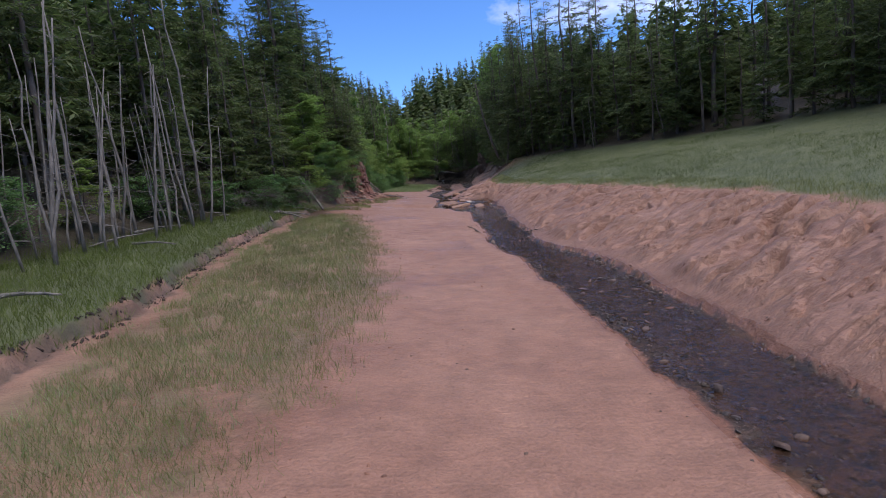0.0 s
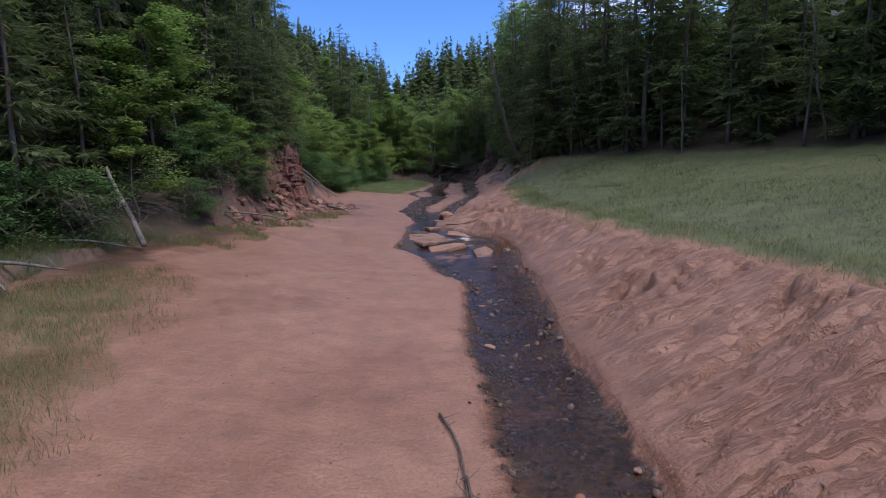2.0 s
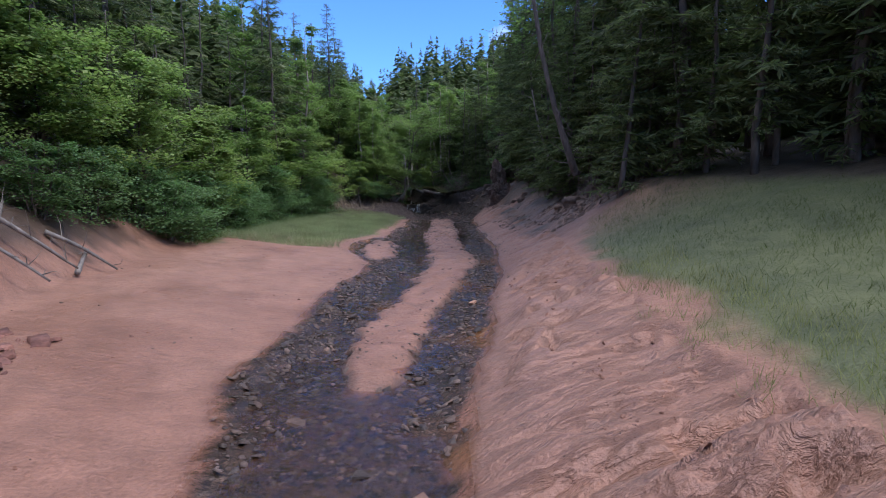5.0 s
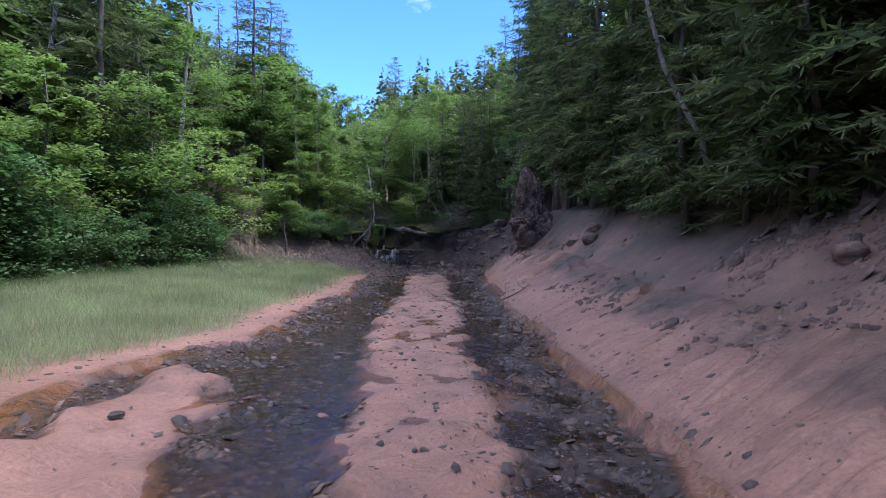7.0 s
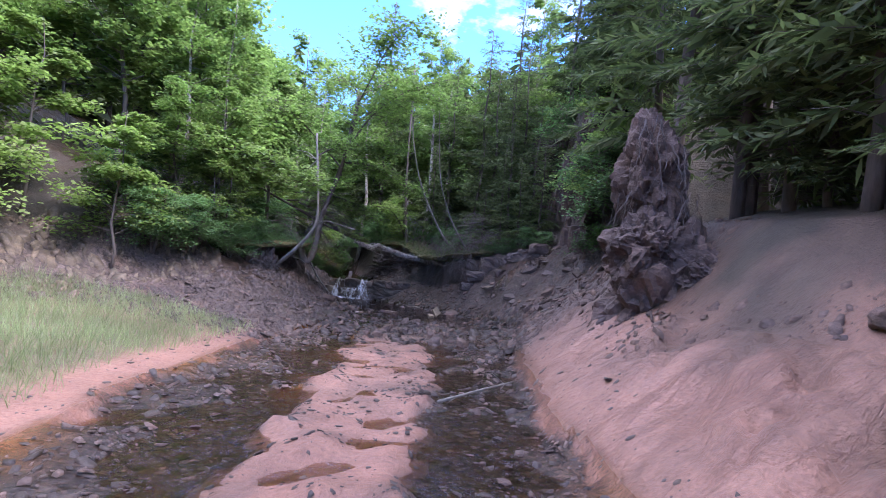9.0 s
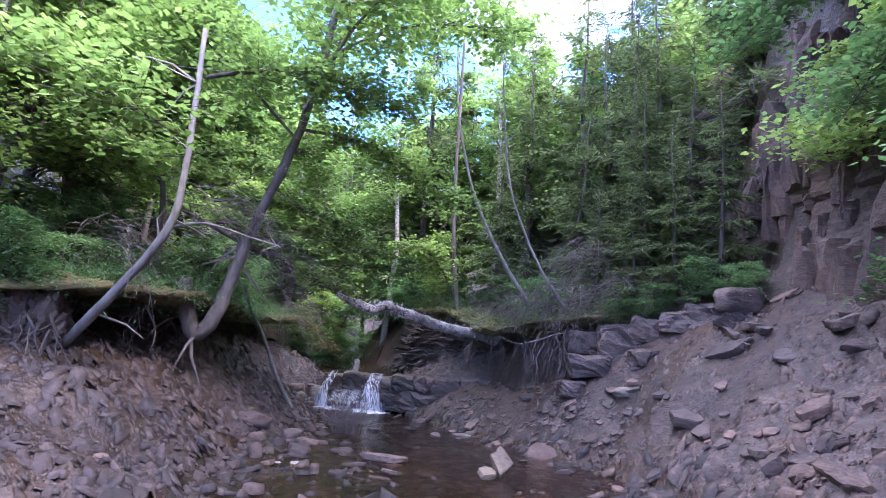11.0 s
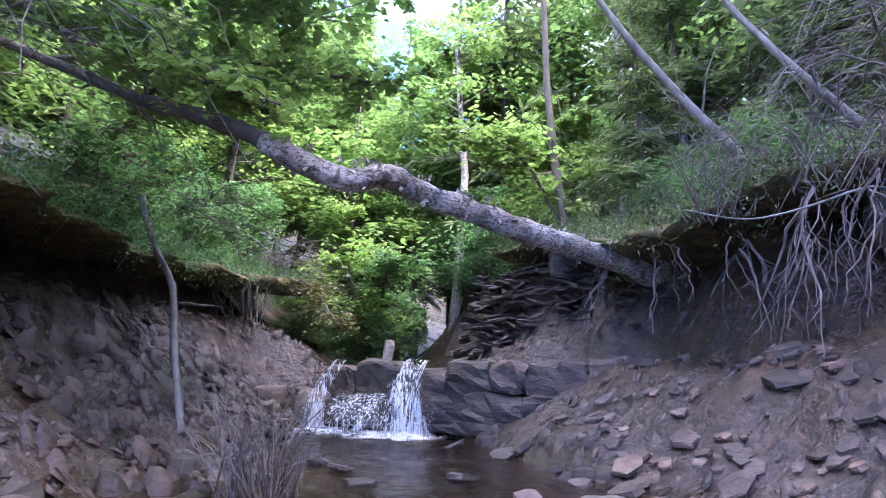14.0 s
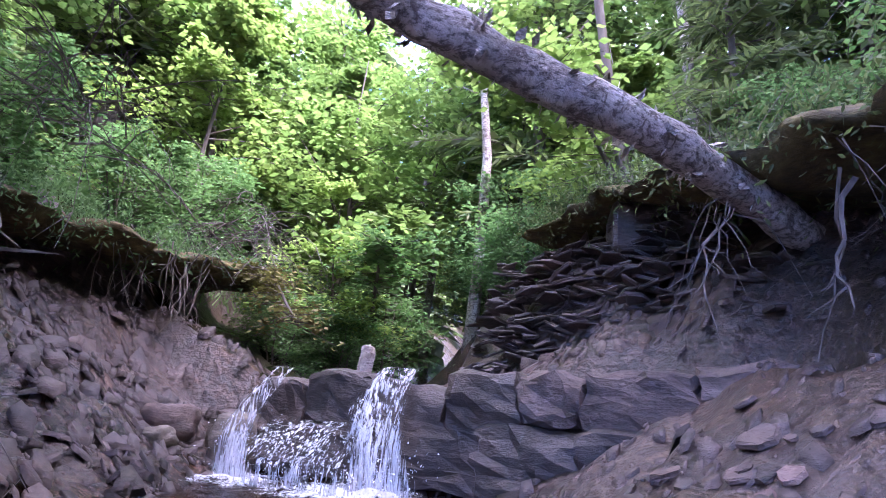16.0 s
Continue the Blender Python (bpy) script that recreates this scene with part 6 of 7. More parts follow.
grey = [rough_block(rb, rb.uniform(0.3, 0.5), rb.uniform(0.15, 0.45), rb.uniform(0.4, 1.4), M_CLIFF, "rock_block", 0.04, 3) for k in range(12)]
spots = []
for k in range(150):
    z, y = rb.uniform(3.0, 8.6), rb.uniform(86.0, 92.0)
    spots.append((grey_x(y, z) + 0.1 + rb.uniform(-0.1, 0.1), y, z, 0, rb.uniform(0.5, 1.1)))
rock_face("grey_cliff", "tall dark shale cliff above the scree", spots, grey, 2, "rock_block", jointed_wall("grey_cliff", grey_x, 85.2, 92.8, 2.4, 9.4, 0.07, M_CLIFF, 7, -1, (0.5, 0.9, 1.5, 2.2)), 7)
spots = []
for k in range(380):
    f = rb.random()
    up = rb.random()
    x = -1.75 + 2.35 * f + rb.uniform(-0.1, 0.1)
    y = 91.3 - 1.15 * f + rb.uniform(-0.15, 0.05)
    spots.append((x + 0.3 * up, y + 0.3 * up, 1.6 + 0.2 * f + 1.05 * up, rb.uniform(0, 360), rb.uniform(0.5, 1.0)))
layers = [plate("shale_layer", rb, rb.uniform(0.18, 0.42), rb.uniform(0.14, 0.3), rb.uniform(0.02, 0.05), m, 6) for m in (M_DARKSHALE, M_WETSHALE, M_DARKSHALE)]
rock_face("shale_outcrop", "thin-bedded dark shale outcrop under the turf", spots, layers, 3, "shale_layer", None, 22)
# the ledge: squared blocks above, a worn dark mass below
ledge_top = tagged(new("rock_ledge", rough_block(rb, 4.4, 0.9, 0.9, M_WETSHALE, "rock_ledge", 0.04)), "dark wet rock ledge under the waterfall", "rock", kind="structure")
ledge_top.matrix_world = pose(-1.25, 90.5, 0.95)
for x, wide, z, high, mat in ((-2.18, 0.52, 1.33, 0.32, M_WETSHALE), (-1.66, 0.56, 1.27, 0.34, M_WETSHALE), (-2.62, 0.36, 1.25, 0.34, M_WETSHALE), (-1.12, 0.52, 1.34, 0.34, M_WETSHALE), (-0.68, 0.36, 1.36, 0.32, M_SHALE), (-0.2, 0.6, 1.36, 0.33, M_SHALE), (0.4, 0.6, 1.4, 0.34, M_SHALE),
                              (-2.95, 0.5, 0.98, 0.36, M_WETSHALE), (-2.3, 0.8, 0.96, 0.34, M_WETSHALE), (-1.5, 0.85, 0.95, 0.36, M_WETSHALE), (-0.8, 0.7, 0.98, 0.42, M_WETSHALE), (-0.15, 0.8, 1.0, 0.42, M_WETSHALE), (0.5, 0.7, 1.05, 0.45, M_SHALE)):
    ob = new("ledge_block", rough_block(rb, wide, 0.5, high, mat))
    ob.parent = ledge_top
    ob.matrix_basis = ledge_top.matrix_world.inverted() @ pose(x, 90.2 - 0.16 * max(0, x + 1.2) - (0.06 if z < 1.1 else 0), z, rb.uniform(-2, 2), rb.uniform(-2, 2), -8 * (x > -1.2) + rb.uniform(-3, 3))
for x, y, z, lx, ly, lz in ((2.28, 88.45, 2.42, 0.6, 0.5, 0.36), (2.8, 87.95, 2.38, 0.6, 0.5, 0.4), (2.3, 87.85, 2.02, 0.62, 0.5, 0.34), (2.05, 87.75, 1.66, 0.4, 0.4, 0.26)):
    lay("ledge_block", rough_block(rb, lx, ly, lz, M_DARKSHALE), x, y, z, "squared grey rock block in the bank", rb.uniform(-10, 10), 0, 0, "rock", "bank ledge")


# ---- waterfall ----
def foam_mesh(name, v, f, density):
    me = from_arrays(name, v, f, M_FOAM, True)
    me.attributes.new("froth", "FLOAT", "POINT").data.foreach_set("value", np.array(density, np.float32))
    return me


def sheet(name, x0, x1, top, foot, y0, y1, seed, parent, full=0.75, across=26, down=30, drift=0.0, flare=0.35):
    """A falling sheet of water, ragged at its sides."""
    r = random.Random(seed)
    v, f, d = [], [], []
    for k in range(down + 1):
        s = k / down
        y = y0 + 0.10 - (0.10 + (y0 - y1)) * min(1, s * 1.4) ** 0.7
        z = top - (top - foot) * max(0, s - 0.08) ** 1.15 / 0.92 ** 1.15
        wide = 1 + flare * s
        for a in range(across + 1):
            u = a / across
            x = (x0 + x1) / 2 + (u - 0.5) * (x1 - x0) * wide + drift * s ** 1.3 + 0.03 * math.sin(6 * s + seed) + 0.008 * r.uniform(-1, 1)
            v.append((x, y + 0.03 * math.sin(9 * u + seed) + 0.03 * noise.noise(Vector((x * 9, s * 3, seed))), z))
            side = min(1, 4 * min(u, 1 - u))
            d.append(full * (0.35 + 0.65 * side) * (0.85 + 0.25 * s) + 0.25 * noise.noise(Vector((x * 7, s * 1.5, seed + 9))))
    for k in range(down):
        for a in range(across):
            i = k * (across + 1) + a
            f.append((i, i + 1, i + across + 2, i + across + 1))
    return part(name, foam_mesh(name, v, f, d), parent)


def foam_patch(name, x0, x1, y0, y1, z, shape, seed, lift=0.05, step=0.045):
    """Foam on the water: a rippled sheet, dense where shape(x, y) is high."""
    xs, ys = np.arange(x0, x1, step), np.arange(y0, y1, step)
    v, f, d = [], [], []
    for y in ys:
        for x in xs:
            q = min(max(shape(x, y), 0), 1)
            d.append(1.1 * q - 0.15 + 0.3 * noise.noise(Vector((x * 6, y * 6, seed))))
            v.append((x, y, z(x, y) + lift * q * (0.5 + noise.noise(Vector((x * 14, y * 14, seed))))))
    m = len(xs)
    for k in range(len(ys) - 1):
        for a in range(m - 1):
            i = k * m + a
            f.append((i, i + 1, i + m + 1, i + m))
    return foam_mesh(name, v, f, d)


falls = tagged(new("waterfall"), "small double waterfall of white water over a ledge", "waterfall")
sheet("left_fall", -2.68, -2.50, 1.50, 0.78, 89.84, 89.60, 1, falls, 0.50, drift=-0.14, flare=1.2)
sheet("right_fall", -1.84, -1.50, 1.52, 0.78, 89.84, 89.66, 2, falls, 0.56, drift=-0.03, flare=0.7)
sheet("cascade", -2.55, -1.75, 1.16, 0.78, 89.8, 89.42, 3, falls, 0.40, 30, 16)
part("foam", foam_patch("foam", -3.2, -0.9, 88.7, 89.95, lambda x, y: 0.775, lambda x, y: 0.66 * math.exp(-((x + 1.7) / 0.45) ** 2 - ((89.6 - y) / 0.42) ** 2) + 0.6 * math.exp(-((x + 2.7) / 0.36) ** 2 - ((89.6 - y) / 0.36) ** 2) + 0.3 * math.exp(-((89.4 - y) / 0.8) ** 2 - ((x + 2.2) / 0.9) ** 2), 5), falls)
drops = Build()
rf = random.Random(4)
for k in range(700):
    cx = rf.choice((-2.62, -1.67, -1.67, -2.15))
    p = Vector((cx + rf.gauss(0, 0.16), 89.6 + rf.gauss(0, 0.1), 0.80 + abs(rf.gauss(0, 0.16))))
    ax = rnd_dir(rf)
    drops.leaf(p, ax, ax.cross(rnd_dir(rf)).normalized(), rf.uniform(0.008, 0.026), rf.uniform(0.006, 0.014))
spray_mesh = drops.mesh("spray", M_FOAM)
spray_mesh.attributes.new("froth", "FLOAT", "POINT").data.foreach_set("value", np.full(len(spray_mesh.vertices), 1.0, np.float32))
tagged(part("spray", spray_mesh, falls), kind="stuff")
riffle = new("riffle", foam_patch("riffle", 0.5, 1.5, 36.5, 37.2, lambda x, y: 0.395 + 0.4 * (y - 36.55) * (y > 36.55), lambda x, y: 0.75 * math.exp(-((x - 1.0) / 0.3) ** 2 - ((y - 36.85) / 0.2) ** 2), 8, 0.03))
tagged(riffle, "small riffle of white water between slabs", "riffle")

# ---- trees round the falls ----
for kind, x, y, size, turn, tilt in ((maple, -4.6, 86.4, 0.75, 20, 8), (maple, -5.4, 84.4, 0.8, 140, 6), (maple, -4.6, 93.5, 0.8, 220, 0), (maple, -2.4, 95.5, 0.7, 300, 0), (young, -0.6, 92.6, 0.5, 60, 0),
                                     (young, -3.9, 92.2, 0.45, 200, 0), (birch, -6.2, 95.0, 0.9, 30, 3), (birch, -5.2, 98.0, 1.0, 100, -3), (birch, 1.0, 95.0, 0.8, 10, -5), (spruces[3], 3.1, 89.6, 0.45, 40, 5),
                                     (spruces[3], 2.2, 90.4, 0.5, 140, 8), (spruces[1], 3.6, 91.2, 0.6, 240, 3), (spruces[3], 0.6, 91.6, 0.5, 20, 0), (alder, -4.9, 88.6, 0.45, 10, 0), (alder, -3.5, 93.0, 0.45, 60, 0),
                                     (alder, -1.8, 94.0, 0.6, 160, 0), (alder, 1.6, 89.8, 0.35, 70, 0), (maple, -7.2, 89.5, 0.95, 70, 0), (maple, 2.4, 94.0, 0.8, 170, 0), (spruces[3], -6.0, 86.0, 0.6, 70, 0),
                                     (spruces[0], 6.3, 86.0, 0.7, 10, 0), (spruces[1], 7.0, 88.5, 0.7, 100, 0), (maple, 6.4, 84.5, 0.6, 260, 0), (young, -6.4, 87.6, 0.7, 310, 0), (maple, -3.2, 99.0, 0.9, 80, 0),
                                     (birch, -1.0, 98.5, 0.9, 180, 0), (maple, -8.5, 97.0, 1.0, 20, 0), (spruces[3], -4.2, 82.4, 0.35, 200, 0), (alder, -4.6, 84.9, 0.4, 20, 0)):
    put(kind, x, y, turn, size, tilt)


def leafy_branch(r, pts, spread, leaves, size, hue, label):
    """An overhanging bough with side twigs and leaves in flat sprays."""
    base = stick("leafy_bough", pts, 0.03, 0.008, M_BARK, label, "branch", 0, r.randrange(99), "overhanging boughs", 5)
    c, t = Build(), Build()
    pts = [Vector(p) for p in pts]
    for k in range(int(leaves * 1.5) // 22):
        f = r.uniform(0.15, 1) * (len(pts) - 1)
        i = min(int(f), len(pts) - 2)
        p = pts[i].lerp(pts[i + 1], f - i)
        w = r.uniform(0, 6.3)
        e = p + Vector((math.cos(w), math.sin(w), r.uniform(-0.35, 0.35))) * spread * r.uniform(0.4, 1.0)
        t.tube([p, e], [0.006, 0.002], 3, False)
        for q in range(22):
            at = p.lerp(e, r.uniform(0.2, 1.05)) + rnd_dir(r) * 0.14 * spread
            a = r.uniform(0, 6.3)
            al = Vector((math.cos(a), math.sin(a), r.uniform(-0.7, 0.0))).normalized()
            nrm = Vector((r.uniform(-0.5, 0.5), r.uniform(-0.5, 0.5), 1)).normalized()
            ln = size * r.uniform(0.45, 0.95)
            c.leaf(at, al, al.cross(nrm).normalized(), ln, ln * 0.8)
    tagged(part("twig_spray", t.mesh("twig_spray", M_BARK), base), kind="stuff")
    tagged(part("leaves", c.mesh("leaves", hue), base), kind="stuff")
    return base


rl_ = random.Random(77)
leafy_branch(rl_, [(-3.6, 86.6, 3.9), (-2.9, 86.8, 3.65), (-2.2, 86.95, 3.4), (-1.7, 87.0, 3.2)], 0.5, 1100, 0.085, M_LEAF, "maple bough with fresh leaves before the fallen trunk")
leafy_branch(rl_, [(-2.7, 86.5, 3.4), (-2.1, 86.55, 3.1), (-1.6, 86.65, 2.95), (-1.25, 86.8, 2.85)], 0.36, 800, 0.075, M_LEAFY, "spray of bright maple leaves before the fallen trunk")
leafy_branch(rl_, [(-4.4, 88.2, 3.6), (-3.8, 88.0, 3.7), (-3.2, 87.9, 3.6)], 0.6, 900, 0.08, M_LEAF, "maple bough with fresh leaves over the undercut bank")
leafy_branch(rl_, [(6.6, 84.6, 6.4), (5.8, 84.5, 6.2), (5.0, 84.6, 5.6), (4.6, 84.6, 5.0)], 0.9, 1800, 0.12, M_ALDER, "leafy bough hanging before the cliff")
leafy_branch(rl_, [(6.4, 83.2, 5.4), (5.6, 83.2, 5.2), (5.0, 83.3, 4.6), (4.8, 83.4, 4.0)], 0.8, 1500, 0.12, M_ALDER, "leafy bough hanging before the cliff")
leafy_branch(rl_, [(6.2, 86.0, 8.0), (5.4, 86.4, 8.1), (4.7, 86.8, 7.6), (4.3, 87.0, 7.0)], 0.9, 1300, 0.12, M_ALDER, "leafy bough hanging over the cliff top")
leafy_branch(rl_, [(6.0, 84.4, 3.9), (5.4, 84.6, 3.6), (5.0, 84.8, 3.1)], 0.6, 900, 0.11, M_ALDER, "leafy bough hanging before the cliff")
leafy_branch(rl_, [(-4.2, 87.4, 4.0), (-3.2, 87.8, 4.1), (-2.2, 88.0, 3.9), (-1.3, 88.2, 3.7)], 0.7, 1500, 0.11, M_LEAF, "maple bough with bright leaves over the creek")
leafy_branch(rl_, [(-3.8, 86.6, 4.2), (-2.9, 87.0, 4.3), (-2.0, 87.3, 4.1), (-1.4, 87.4, 3.8)], 0.6, 1300, 0.10, M_LEAF, "maple bough with bright leaves over the creek")
leafy_branch(rl_, [(-2.2, 86.0, 5.2), (-1.4, 86.8, 5.3), (-0.6, 87.6, 5.0), (0.1, 88.2, 4.7)], 0.9, 1900, 0.11, M_LEAF, "maple bough with bright leaves over the creek")
leafy_branch(rl_, [(-2.2, 86.0, 4.8), (-2.6, 87.0, 5.2), (-2.9, 88.2, 5.2), (-3.0, 89.2, 5.0)], 0.9, 1900, 0.11, M_LEAF, "maple bough with bright leaves over the creek")
leafy_branch(rl_, [(-2.5, 84.0, 5.0), (-2.0, 84.8, 5.5), (-1.3, 85.6, 5.7), (-0.8, 86.4, 5.6)], 1.0, 1900, 0.12, M_LEAF, "maple bough with bright leaves over the creek")
leafy_branch(rl_, [(-5.0, 82.0, 4.5), (-4.0, 82.4, 4.7), (-3.0, 82.6, 4.4), (-2.0, 82.8, 3.9)], 0.9, 1900, 0.13, M_LEAF, "maple bough with bright leaves over the creek")
leafy_branch(rl_, [(-5.2, 84.5, 4.2), (-4.2, 84.6, 4.3), (-3.2, 84.5, 4.2)], 0.9, 1500, 0.13, M_LEAF, "maple bough with bright leaves over the creek")
leafy_branch(rl_, [(-0.3, 91.6, 3.0), (-0.7, 91.2, 3.9), (-1.1, 90.9, 4.3), (-1.6, 90.7, 4.4)], 0.7, 1300, 0.12, M_LEAFY, "yellow-green maple sapling leaning over the falls")
leafy_branch(rl_, [(-3.4, 92.4, 2.4), (-3.0, 91.8, 2.9), (-2.6, 91.4, 2.9)], 0.6, 900, 0.11, M_ALDER, "leafy alder bough above the falls")
leafy_branch(rl_, [(-4.2, 91.0, 2.6), (-3.7, 90.8, 2.5), (-3.3, 90.6, 2.2), (-3.0, 90.5, 1.9)], 0.4, 900, 0.07, M_DEADNEEDLE, "yellowed dead spruce bough beside the falls")
for kind, x, y, size, turn in ((maple, -7.5, 93.0, 1.1, 10), (maple, -5.0, 96.5, 1.15, 60), (maple, -3.2, 97.5, 1.1, 130), (maple, -0.8, 96.5, 1.05, 200), (maple, 1.2, 97.5, 1.15, 250), (birch, 0.2, 94.2, 0.85, 0), (birch, -2.6, 93.6, 0.8, 40),
                               (maple, 3.2, 96.5, 1.1, 300), (young, -6.4, 92.2, 0.8, 15), (maple, -9.5, 94.0, 1.2, 75), (young, -1.6, 100.0, 1.1, 135), (young, -4.6, 101.0, 1.2, 5), (maple, 4.8, 92.6, 0.9, 95), (maple, -2.2, 103.0, 1.3, 165),
                               (maple, -6.0, 103.0, 1.4, 225), (maple, 1.5, 102.0, 1.3, 285), (spruces[1], 5.8, 89.8, 0.75, 0), (spruces[3], 5.9, 87.4, 0.7, 50), (young, 5.9, 85.6, 0.7, 100), (spruces[0], 4.0, 94.0, 0.8, 0), (maple, -6.6, 85.2, 1.0, 45),
                               (maple, -7.6, 83.2, 1.0, 0), (maple, -8.0, 87.0, 1.15, 0)):
    put(kind, x, y, turn, size)
# growth on and round the red cliff
for kind, x, y, size, turn in ((spruces[3], -8.6, 41.6, 0.8, 0), (spruces[3], -8.5, 43.0, 0.75, 60), (spruces[1], -8.9, 44.4, 0.7, 120), (spruces[3], -8.6, 45.8, 0.8, 200), (young, -8.1, 39.2, 0.5, 20), (young, -7.9, 40.3, 0.45, 200), (maple, -8.3, 38.0, 0.5, 90),
                               (alder, -7.8, 39.6, 0.5, 0), (alder, -8.2, 41.0, 0.6, 100), (alder, -8.6, 47.4, 0.6, 30), (spruces[3], -9.0, 48.4, 0.8, 10), (maple, -9.4, 50.2, 0.6, 0), (alder, -8.7, 52.0, 0.6, 0), (alder, -9.0, 54.5, 0.7, 40), (alder, -9.3, 57.0, 0.7, 80)):
    put(kind, x, y, turn, size)
for kind, x, y, size, turn in ((spruces[3], -8.0, 41.3, 0.6, 30), (spruces[3], -7.9, 42.6, 0.65, 130), (spruces[1], -8.0, 44.0, 0.6, 220), (spruces[3], -8.0, 45.3, 0.6, 310), (alder, -7.9, 43.4, 0.4, 0), (alder, -8.0, 46.4, 0.5, 90)):
    put(kind, x, y, turn, size, 0, "", 0.3)

for k in range(34):
    y = 28 + 1.5 * k
    if y > 80:
        break
    put((spruces[3], thin[1], spruces[1], thin[0])[k % 4], float(right_line(y)) + rt.uniform(0.2, 1.2), y + rt.uniform(-0.5, 0.5), rt.uniform(0, 360), rt.uniform(0.55, 0.9))
# the first six are added on the cliff top to shade the left bank
for kind, x, y, size, turn in ((spruces[0], 6.2, 82.6, 1.0, 0), (spruces[2], 6.5, 84.6, 1.0, 50), (spruces[0], 6.1, 86.4, 0.95, 100), (spruces[2], 6.4, 88.0, 0.9, 150), (spruces[0], 5.4, 89.9, 0.85, 200), (spruces[2], 6.0, 80.6, 1.0, 250),
                               (spruces[3], 3.5, 90.3, 0.75, 20), (spruces[3], 3.0, 91.2, 0.8, 80), (spruces[3], 4.1, 91.4, 0.9, 140), (spruces[1], 2.4, 92.4, 0.8, 200), (spruces[3], 4.3, 89.6, 0.6, 260), (birch, 4.6, 92.8, 0.9, 0), (spruces[1], 1.2, 93.0, 0.7, 10)):
    put(kind, x, y, turn, size)
# boughs added high on the dark leaning tree to shade the pool's left bank
for pts in ([(-2.2, 86.0, 5.4), (-1.4, 85.6, 6.6), (-0.4, 85.4, 7.4), (0.8, 85.2, 7.8)], [(-2.0, 86.1, 6.4), (-1.2, 86.9, 7.4), (-0.2, 87.6, 7.9), (1.0, 88.2, 8.0)], [(-1.9, 86.2, 7.4), (-2.6, 87.2, 8.2), (-3.0, 88.4, 8.6), (-3.2, 89.6, 8.6)],
            [(-1.9, 86.2, 7.4), (-0.8, 87.8, 8.6), (-0.6, 89.2, 8.8)], [(-2.2, 86.0, 5.0), (-3.2, 85.4, 6.0), (-4.0, 84.6, 6.6)], [(-1.9, 86.2, 7.2), (-1.0, 84.8, 8.4), (-0.2, 83.6, 8.8)]):
    leafy_branch(rl_, pts, 1.5, 1300, 0.15, M_LEAF, "high maple bough added over the pool for shade")
# tall maples added on the rim to keep sun off the left bank
shade_maple = tagged(broadleaf(random.Random(31), 18.0, 5.0, 4200, 0.3, M_LEAF, "maple_tree", 1, 0.55), "tall maple tree added on the gorge rim for shade", "tree", EDGE)
shade_maple.matrix_basis = pose(7.8, 80.6, height(7.8, 80.6) - 0.1)
put(shade_maple, 8.0, 76.8, 70, 0.92)
# slender spruces added behind the rim only to shade the right bank
for k in range(9):
    y = 50 + 2.6 * k
    put(thin[k % 2], float(right_line(y)) + 1.4 + 0.5 * (k % 3), y, 40 * k, 1.25)
# spruces overhanging the right bank
for k in range(6):
    y = 59.5 + 2.7 * k
    put(spruces[2], float(right_line(y)) + 0.35, y, 70 * k, 1.05, 4)
# tall spruces behind the left edge
for k in range(22):
    y = 20 + 2.1 * k
    put(spruces[(0, 2, 0, 1)[k % 4]], float(left_line(y)) - 3.0 - 1.3 * (k % 3), y + rt.uniform(-0.6, 0.6), rt.uniform(0, 360), rt.uniform(1.15, 1.4))
# spruces that lean out over the shaded bank
for k in range(17):
    y = 55.5 + 1.45 * k
    if 73.5 < y < 78.8:
        continue
    put(spruces[(3, 1)[k % 2]], float(right_line(y)) + rt.uniform(-0.9, 0.5), y + rt.uniform(-0.6, 0.6), rt.uniform(0, 360), rt.uniform(0.5, 0.95), rt.uniform(-6, 6))
# light green trees along the sunny wood edge
for kind, x, y, size, turn in ((young, -9.6, 34.4, 0.7, 0), (maple, -9.9, 36.2, 0.9, 50), (young, -9.4, 49.6, 0.8, 100), (maple, -9.6, 47.0, 0.7, 150), (maple, -10.4, 53.0, 1.0, 200), (young, -10.0, 56.0, 0.9, 250), (maple, -10.6, 60.0, 1.0, 300), (young, -9.6, 63.0, 0.9, 350),
                               (maple, -9.2, 67.0, 0.9, 20), (young, -8.6, 70.0, 0.9, 70), (maple, -8.2, 74.0, 0.9, 120), (young, -7.4, 77.5, 0.8, 170), (spruces[3], -10.6, 31.0, 1.0, 220), (alder, -9.9, 32.0, 0.7, 100), (alder, -10.6, 29.5, 0.7, 30)):
    put(kind, x, y, turn, size)
# grey dead trees at the edge of the wood
for k in range(16):
    y = 11.5 + 0.95 * k
    put(dead[(k + 1) % len(dead)], float(left_line(y)) + rt.uniform(-0.6, 2.0), y - 2.0, rt.uniform(0, 360), rt.uniform(0.7, 1.2), rt.uniform(-12, 12))
    put(dead[k % len(dead)], float(left_line(y)) + rt.uniform(-1.6, 0.4), y, rt.uniform(0, 360), rt.uniform(0.6, 1.0), rt.uniform(-9, 9))
# low growth on the banks above the falls
x, y = scatter(5000, -7, -3.2, 85, 96, lambda x, y: (x < np.where(y < 89.5, left_foot(y) - 0.8, -3.2) + 0.2 * fbm(x, y, 0.8)) & (land(x, y)[0] > 2.3))
blades("undergrowth", x, y, 0.2, 0.014, 1.1, M_ALDER, "low ferns and sprigs on the bank above the falls")
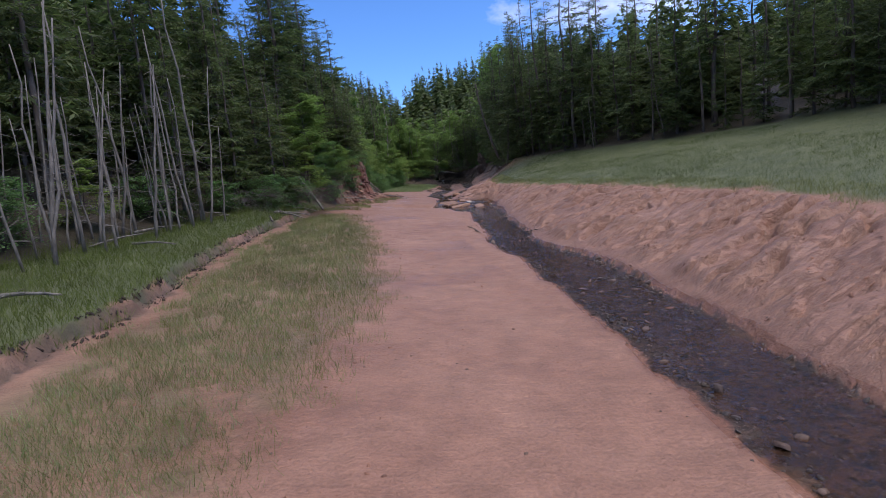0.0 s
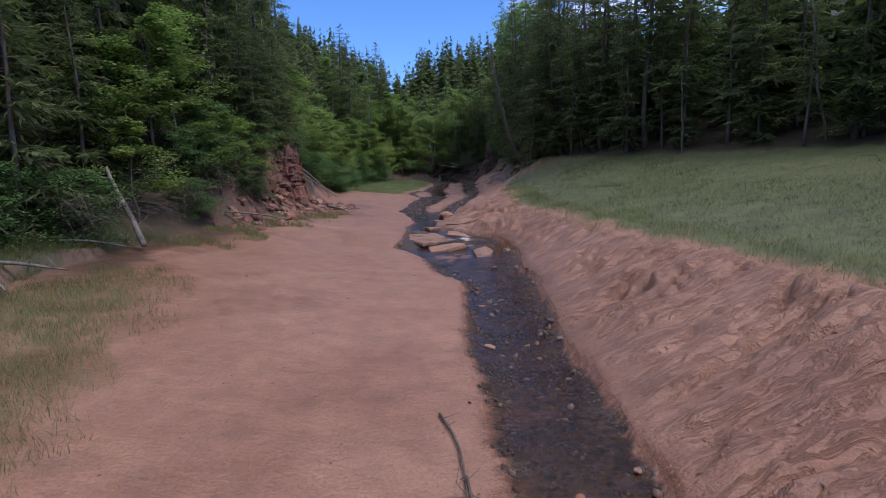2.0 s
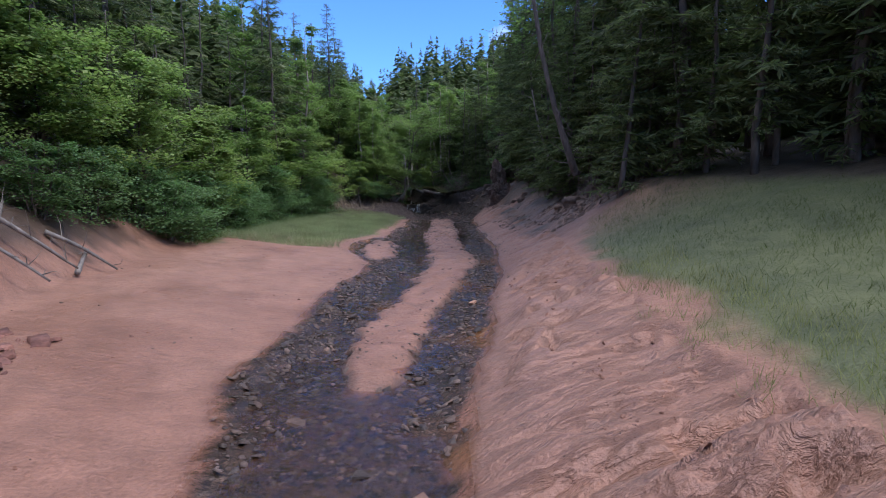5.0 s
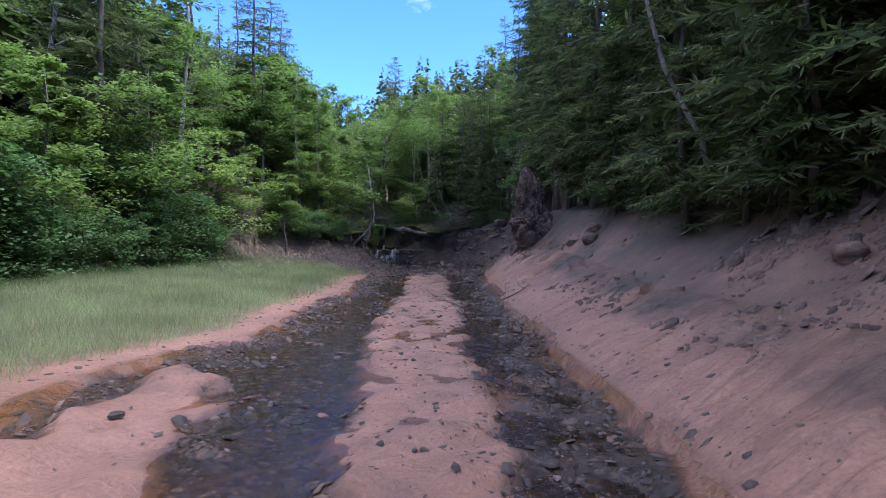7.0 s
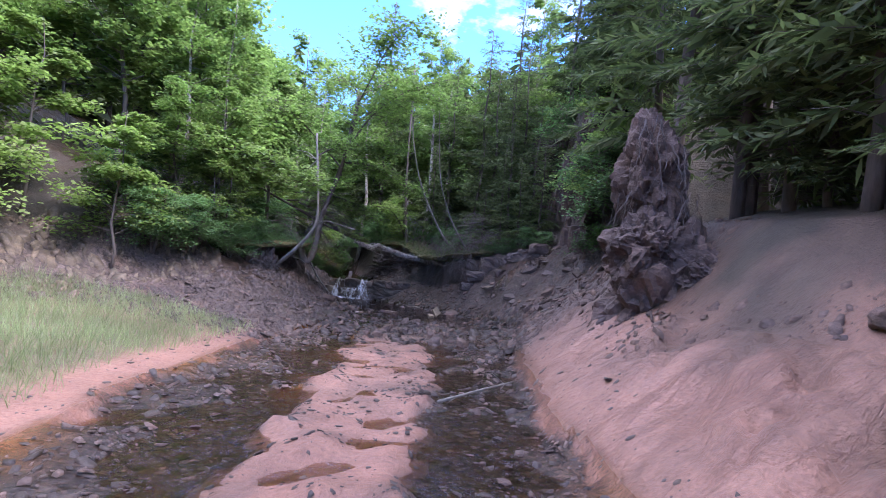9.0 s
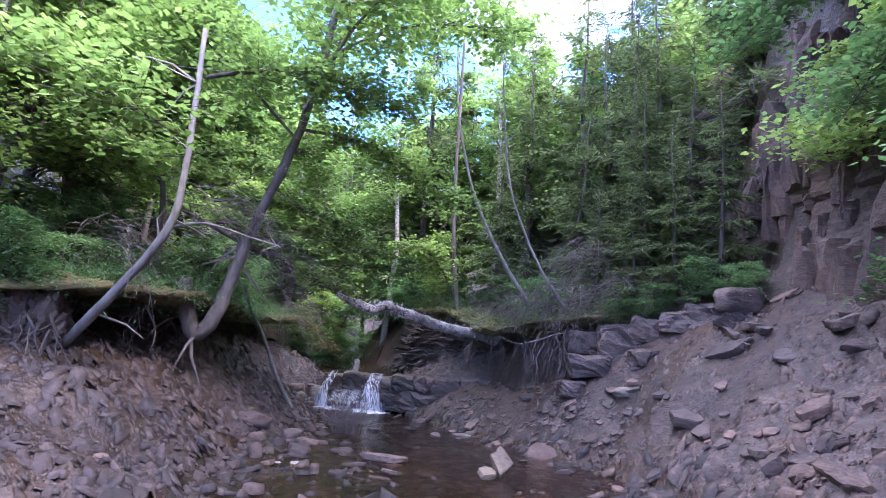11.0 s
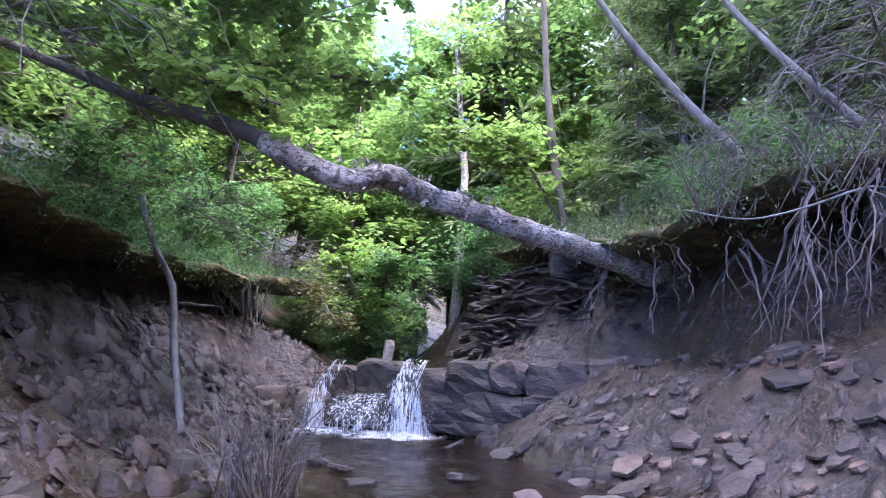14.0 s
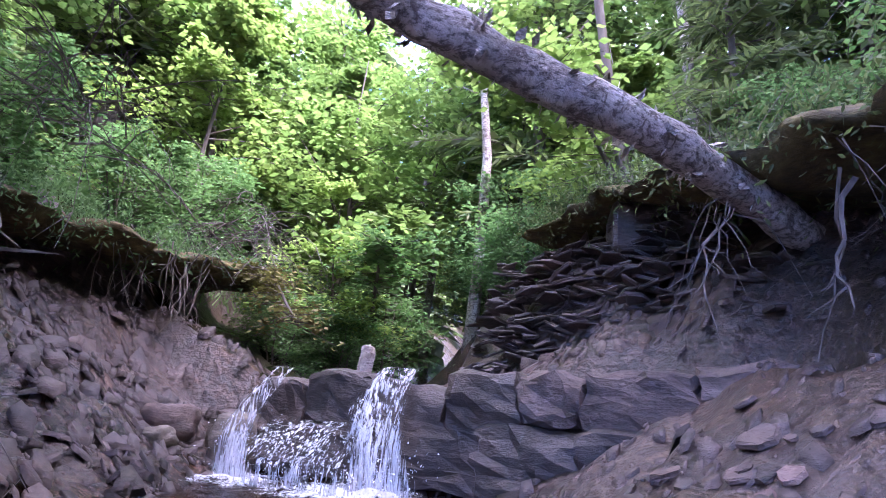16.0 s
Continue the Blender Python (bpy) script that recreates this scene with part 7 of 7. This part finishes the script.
x, y = scatter(3500, -1.5, 5, 89.6, 96, lambda x, y: (x > 0.6 - 0.5 * (y - 89.6)) & (fbm(x, y, 1.5) > -0.4) & (land(x, y)[0] > 2.35))
blades("undergrowth", x, y, 0.2, 0.014, 1.1, M_ALDER, "low ferns and sprigs on the mossy slope")
for x, y, size, turn in ((-3.9, 91.4, 0.3, 0), (-3.5, 91.9, 0.3, 90), (-4.4, 92.6, 0.4, 200), (0.9, 91.0, 0.25, 30), (-0.9, 92.8, 0.35, 300), (-1.9, 93.4, 0.35, 70), (-2.5, 94.4, 0.45, 150), (-2.9, 95.6, 0.5, 10)):
    put(alder, x, y, turn, size)
# low trees and bushes on the shaded rims
for k in range(6):
    y = 65.5 + 2.3 * k
    put(spruces[3], float(right_line(y)) + 1.0, y, 50 * k, 1.1)
# the first nine are added to darken a slope that lies in deep shade
for kind, x, y, size, turn in ((spruces[3], 3.1, 88.5, 0.32, 0), (spruces[3], 3.7, 88.1, 0.38, 80), (spruces[3], 4.4, 88.0, 0.42, 160), (alder, 2.9, 88.35, 0.2, 0), (alder, 3.4, 87.95, 0.22, 100), (alder, 4.0, 87.8, 0.26, 200), (spruces[1], 3.4, 89.0, 0.4, 20),
                               (spruces[3], 2.5, 89.1, 0.3, 240), (alder, 4.5, 87.2, 0.2, 10), (maple, -10.0, 99.0, 1.3, 0), (maple, -13.0, 102.0, 1.4, 60), (maple, -16.0, 104.0, 1.5, 120), (maple, -12.0, 106.0, 1.5, 180), (young, -9.0, 104.0, 1.4, 240), (maple, -19.0, 106.0, 1.5, 300),
                               (alder, -5.4, 90.4, 0.4, 20), (alder, -5.9, 92.0, 0.5, 60)):
    put(kind, x, y, turn, size)
for x, y, z, lx, ly, lz in ((2.75, 88.15, 0.02, 0.5, 0.4, 0.34), (3.2, 87.85, 0.0, 0.45, 0.4, 0.36), (3.6, 87.6, 0.0, 0.5, 0.4, 0.3), (2.55, 87.9, -0.05, 0.4, 0.35, 0.28), (3.1, 87.5, -0.05, 0.4, 0.35, 0.26), (3.95, 87.5, 0.0, 0.45, 0.4, 0.4), (4.2, 87.0, 0.0, 0.5, 0.4, 0.3)):
    lay("ledge_block", rough_block(rb, lx, ly, lz, M_DARKSHALE), x, y, height(x, y) + z, "squared grey rock block in the bank", rb.uniform(-25, 25), rb.uniform(-8, 8), rb.uniform(-8, 8), "rock", "bank ledge")
for k in range(13):
    y = 57.5 + 1.55 * k
    put(alder, float(left_foot(y)) - rt.uniform(0.2, 1.0), y, rt.uniform(0, 360), rt.uniform(0.55, 0.85))
for x, y, size in ((-4.0, 82.3, 0.3), (-3.9, 83.2, 0.34), (-3.8, 84.2, 0.3), (-3.9, 85.3, 0.32), (-4.6, 81.6, 0.4), (-5.2, 81.0, 0.45)):
    put(alder, x, y, rt.uniform(0, 360), size, 0, "", 0.15)
for kind, x, y, size in ((young, -4.6, 82.4, 0.5), (maple, -5.4, 82.0, 0.5), (young, -5.6, 80.2, 0.6), (birch, -5.0, 83.6, 0.6)):
    put(kind, x, y, rt.uniform(0, 360), size)
for k in range(44):
    x, y = rs.uniform(3.3, 5.2), rs.uniform(82.0, 87.0)
    ob = lay("rock_slab", slab("rock_slab", rs, 0.2 + 0.6 * rs.random() ** 2, 0.15 + 0.35 * rs.random() ** 2, rs.uniform(0.06, 0.16), (M_DARKSHALE, M_DARKSHALE, M_SHALE)[k % 3], 5), x, y, height(x, y), "angular shale slab fallen on the scree", 0, 0, 0, "rock", "scree slabs")
    ob.matrix_world = slope_pose(x, y, height(x, y) + 0.01, rs.uniform(0, 360), 28, rs)
# dead boughs along the dark undercut bank
rd = random.Random(52)
for x, y in ((-9.2, 30.6), (-9.0, 32.4), (-8.9, 34.0), (-8.8, 35.6), (-8.7, 37.4), (-8.6, 39.0), (-10.4, 27.6), (-10.6, 24.8)):
    dead_bough(rd, x, y, height(x, y) + 1.0, 1.9, 22, "dead grey boughs hanging over the muddy bank", -0.2)
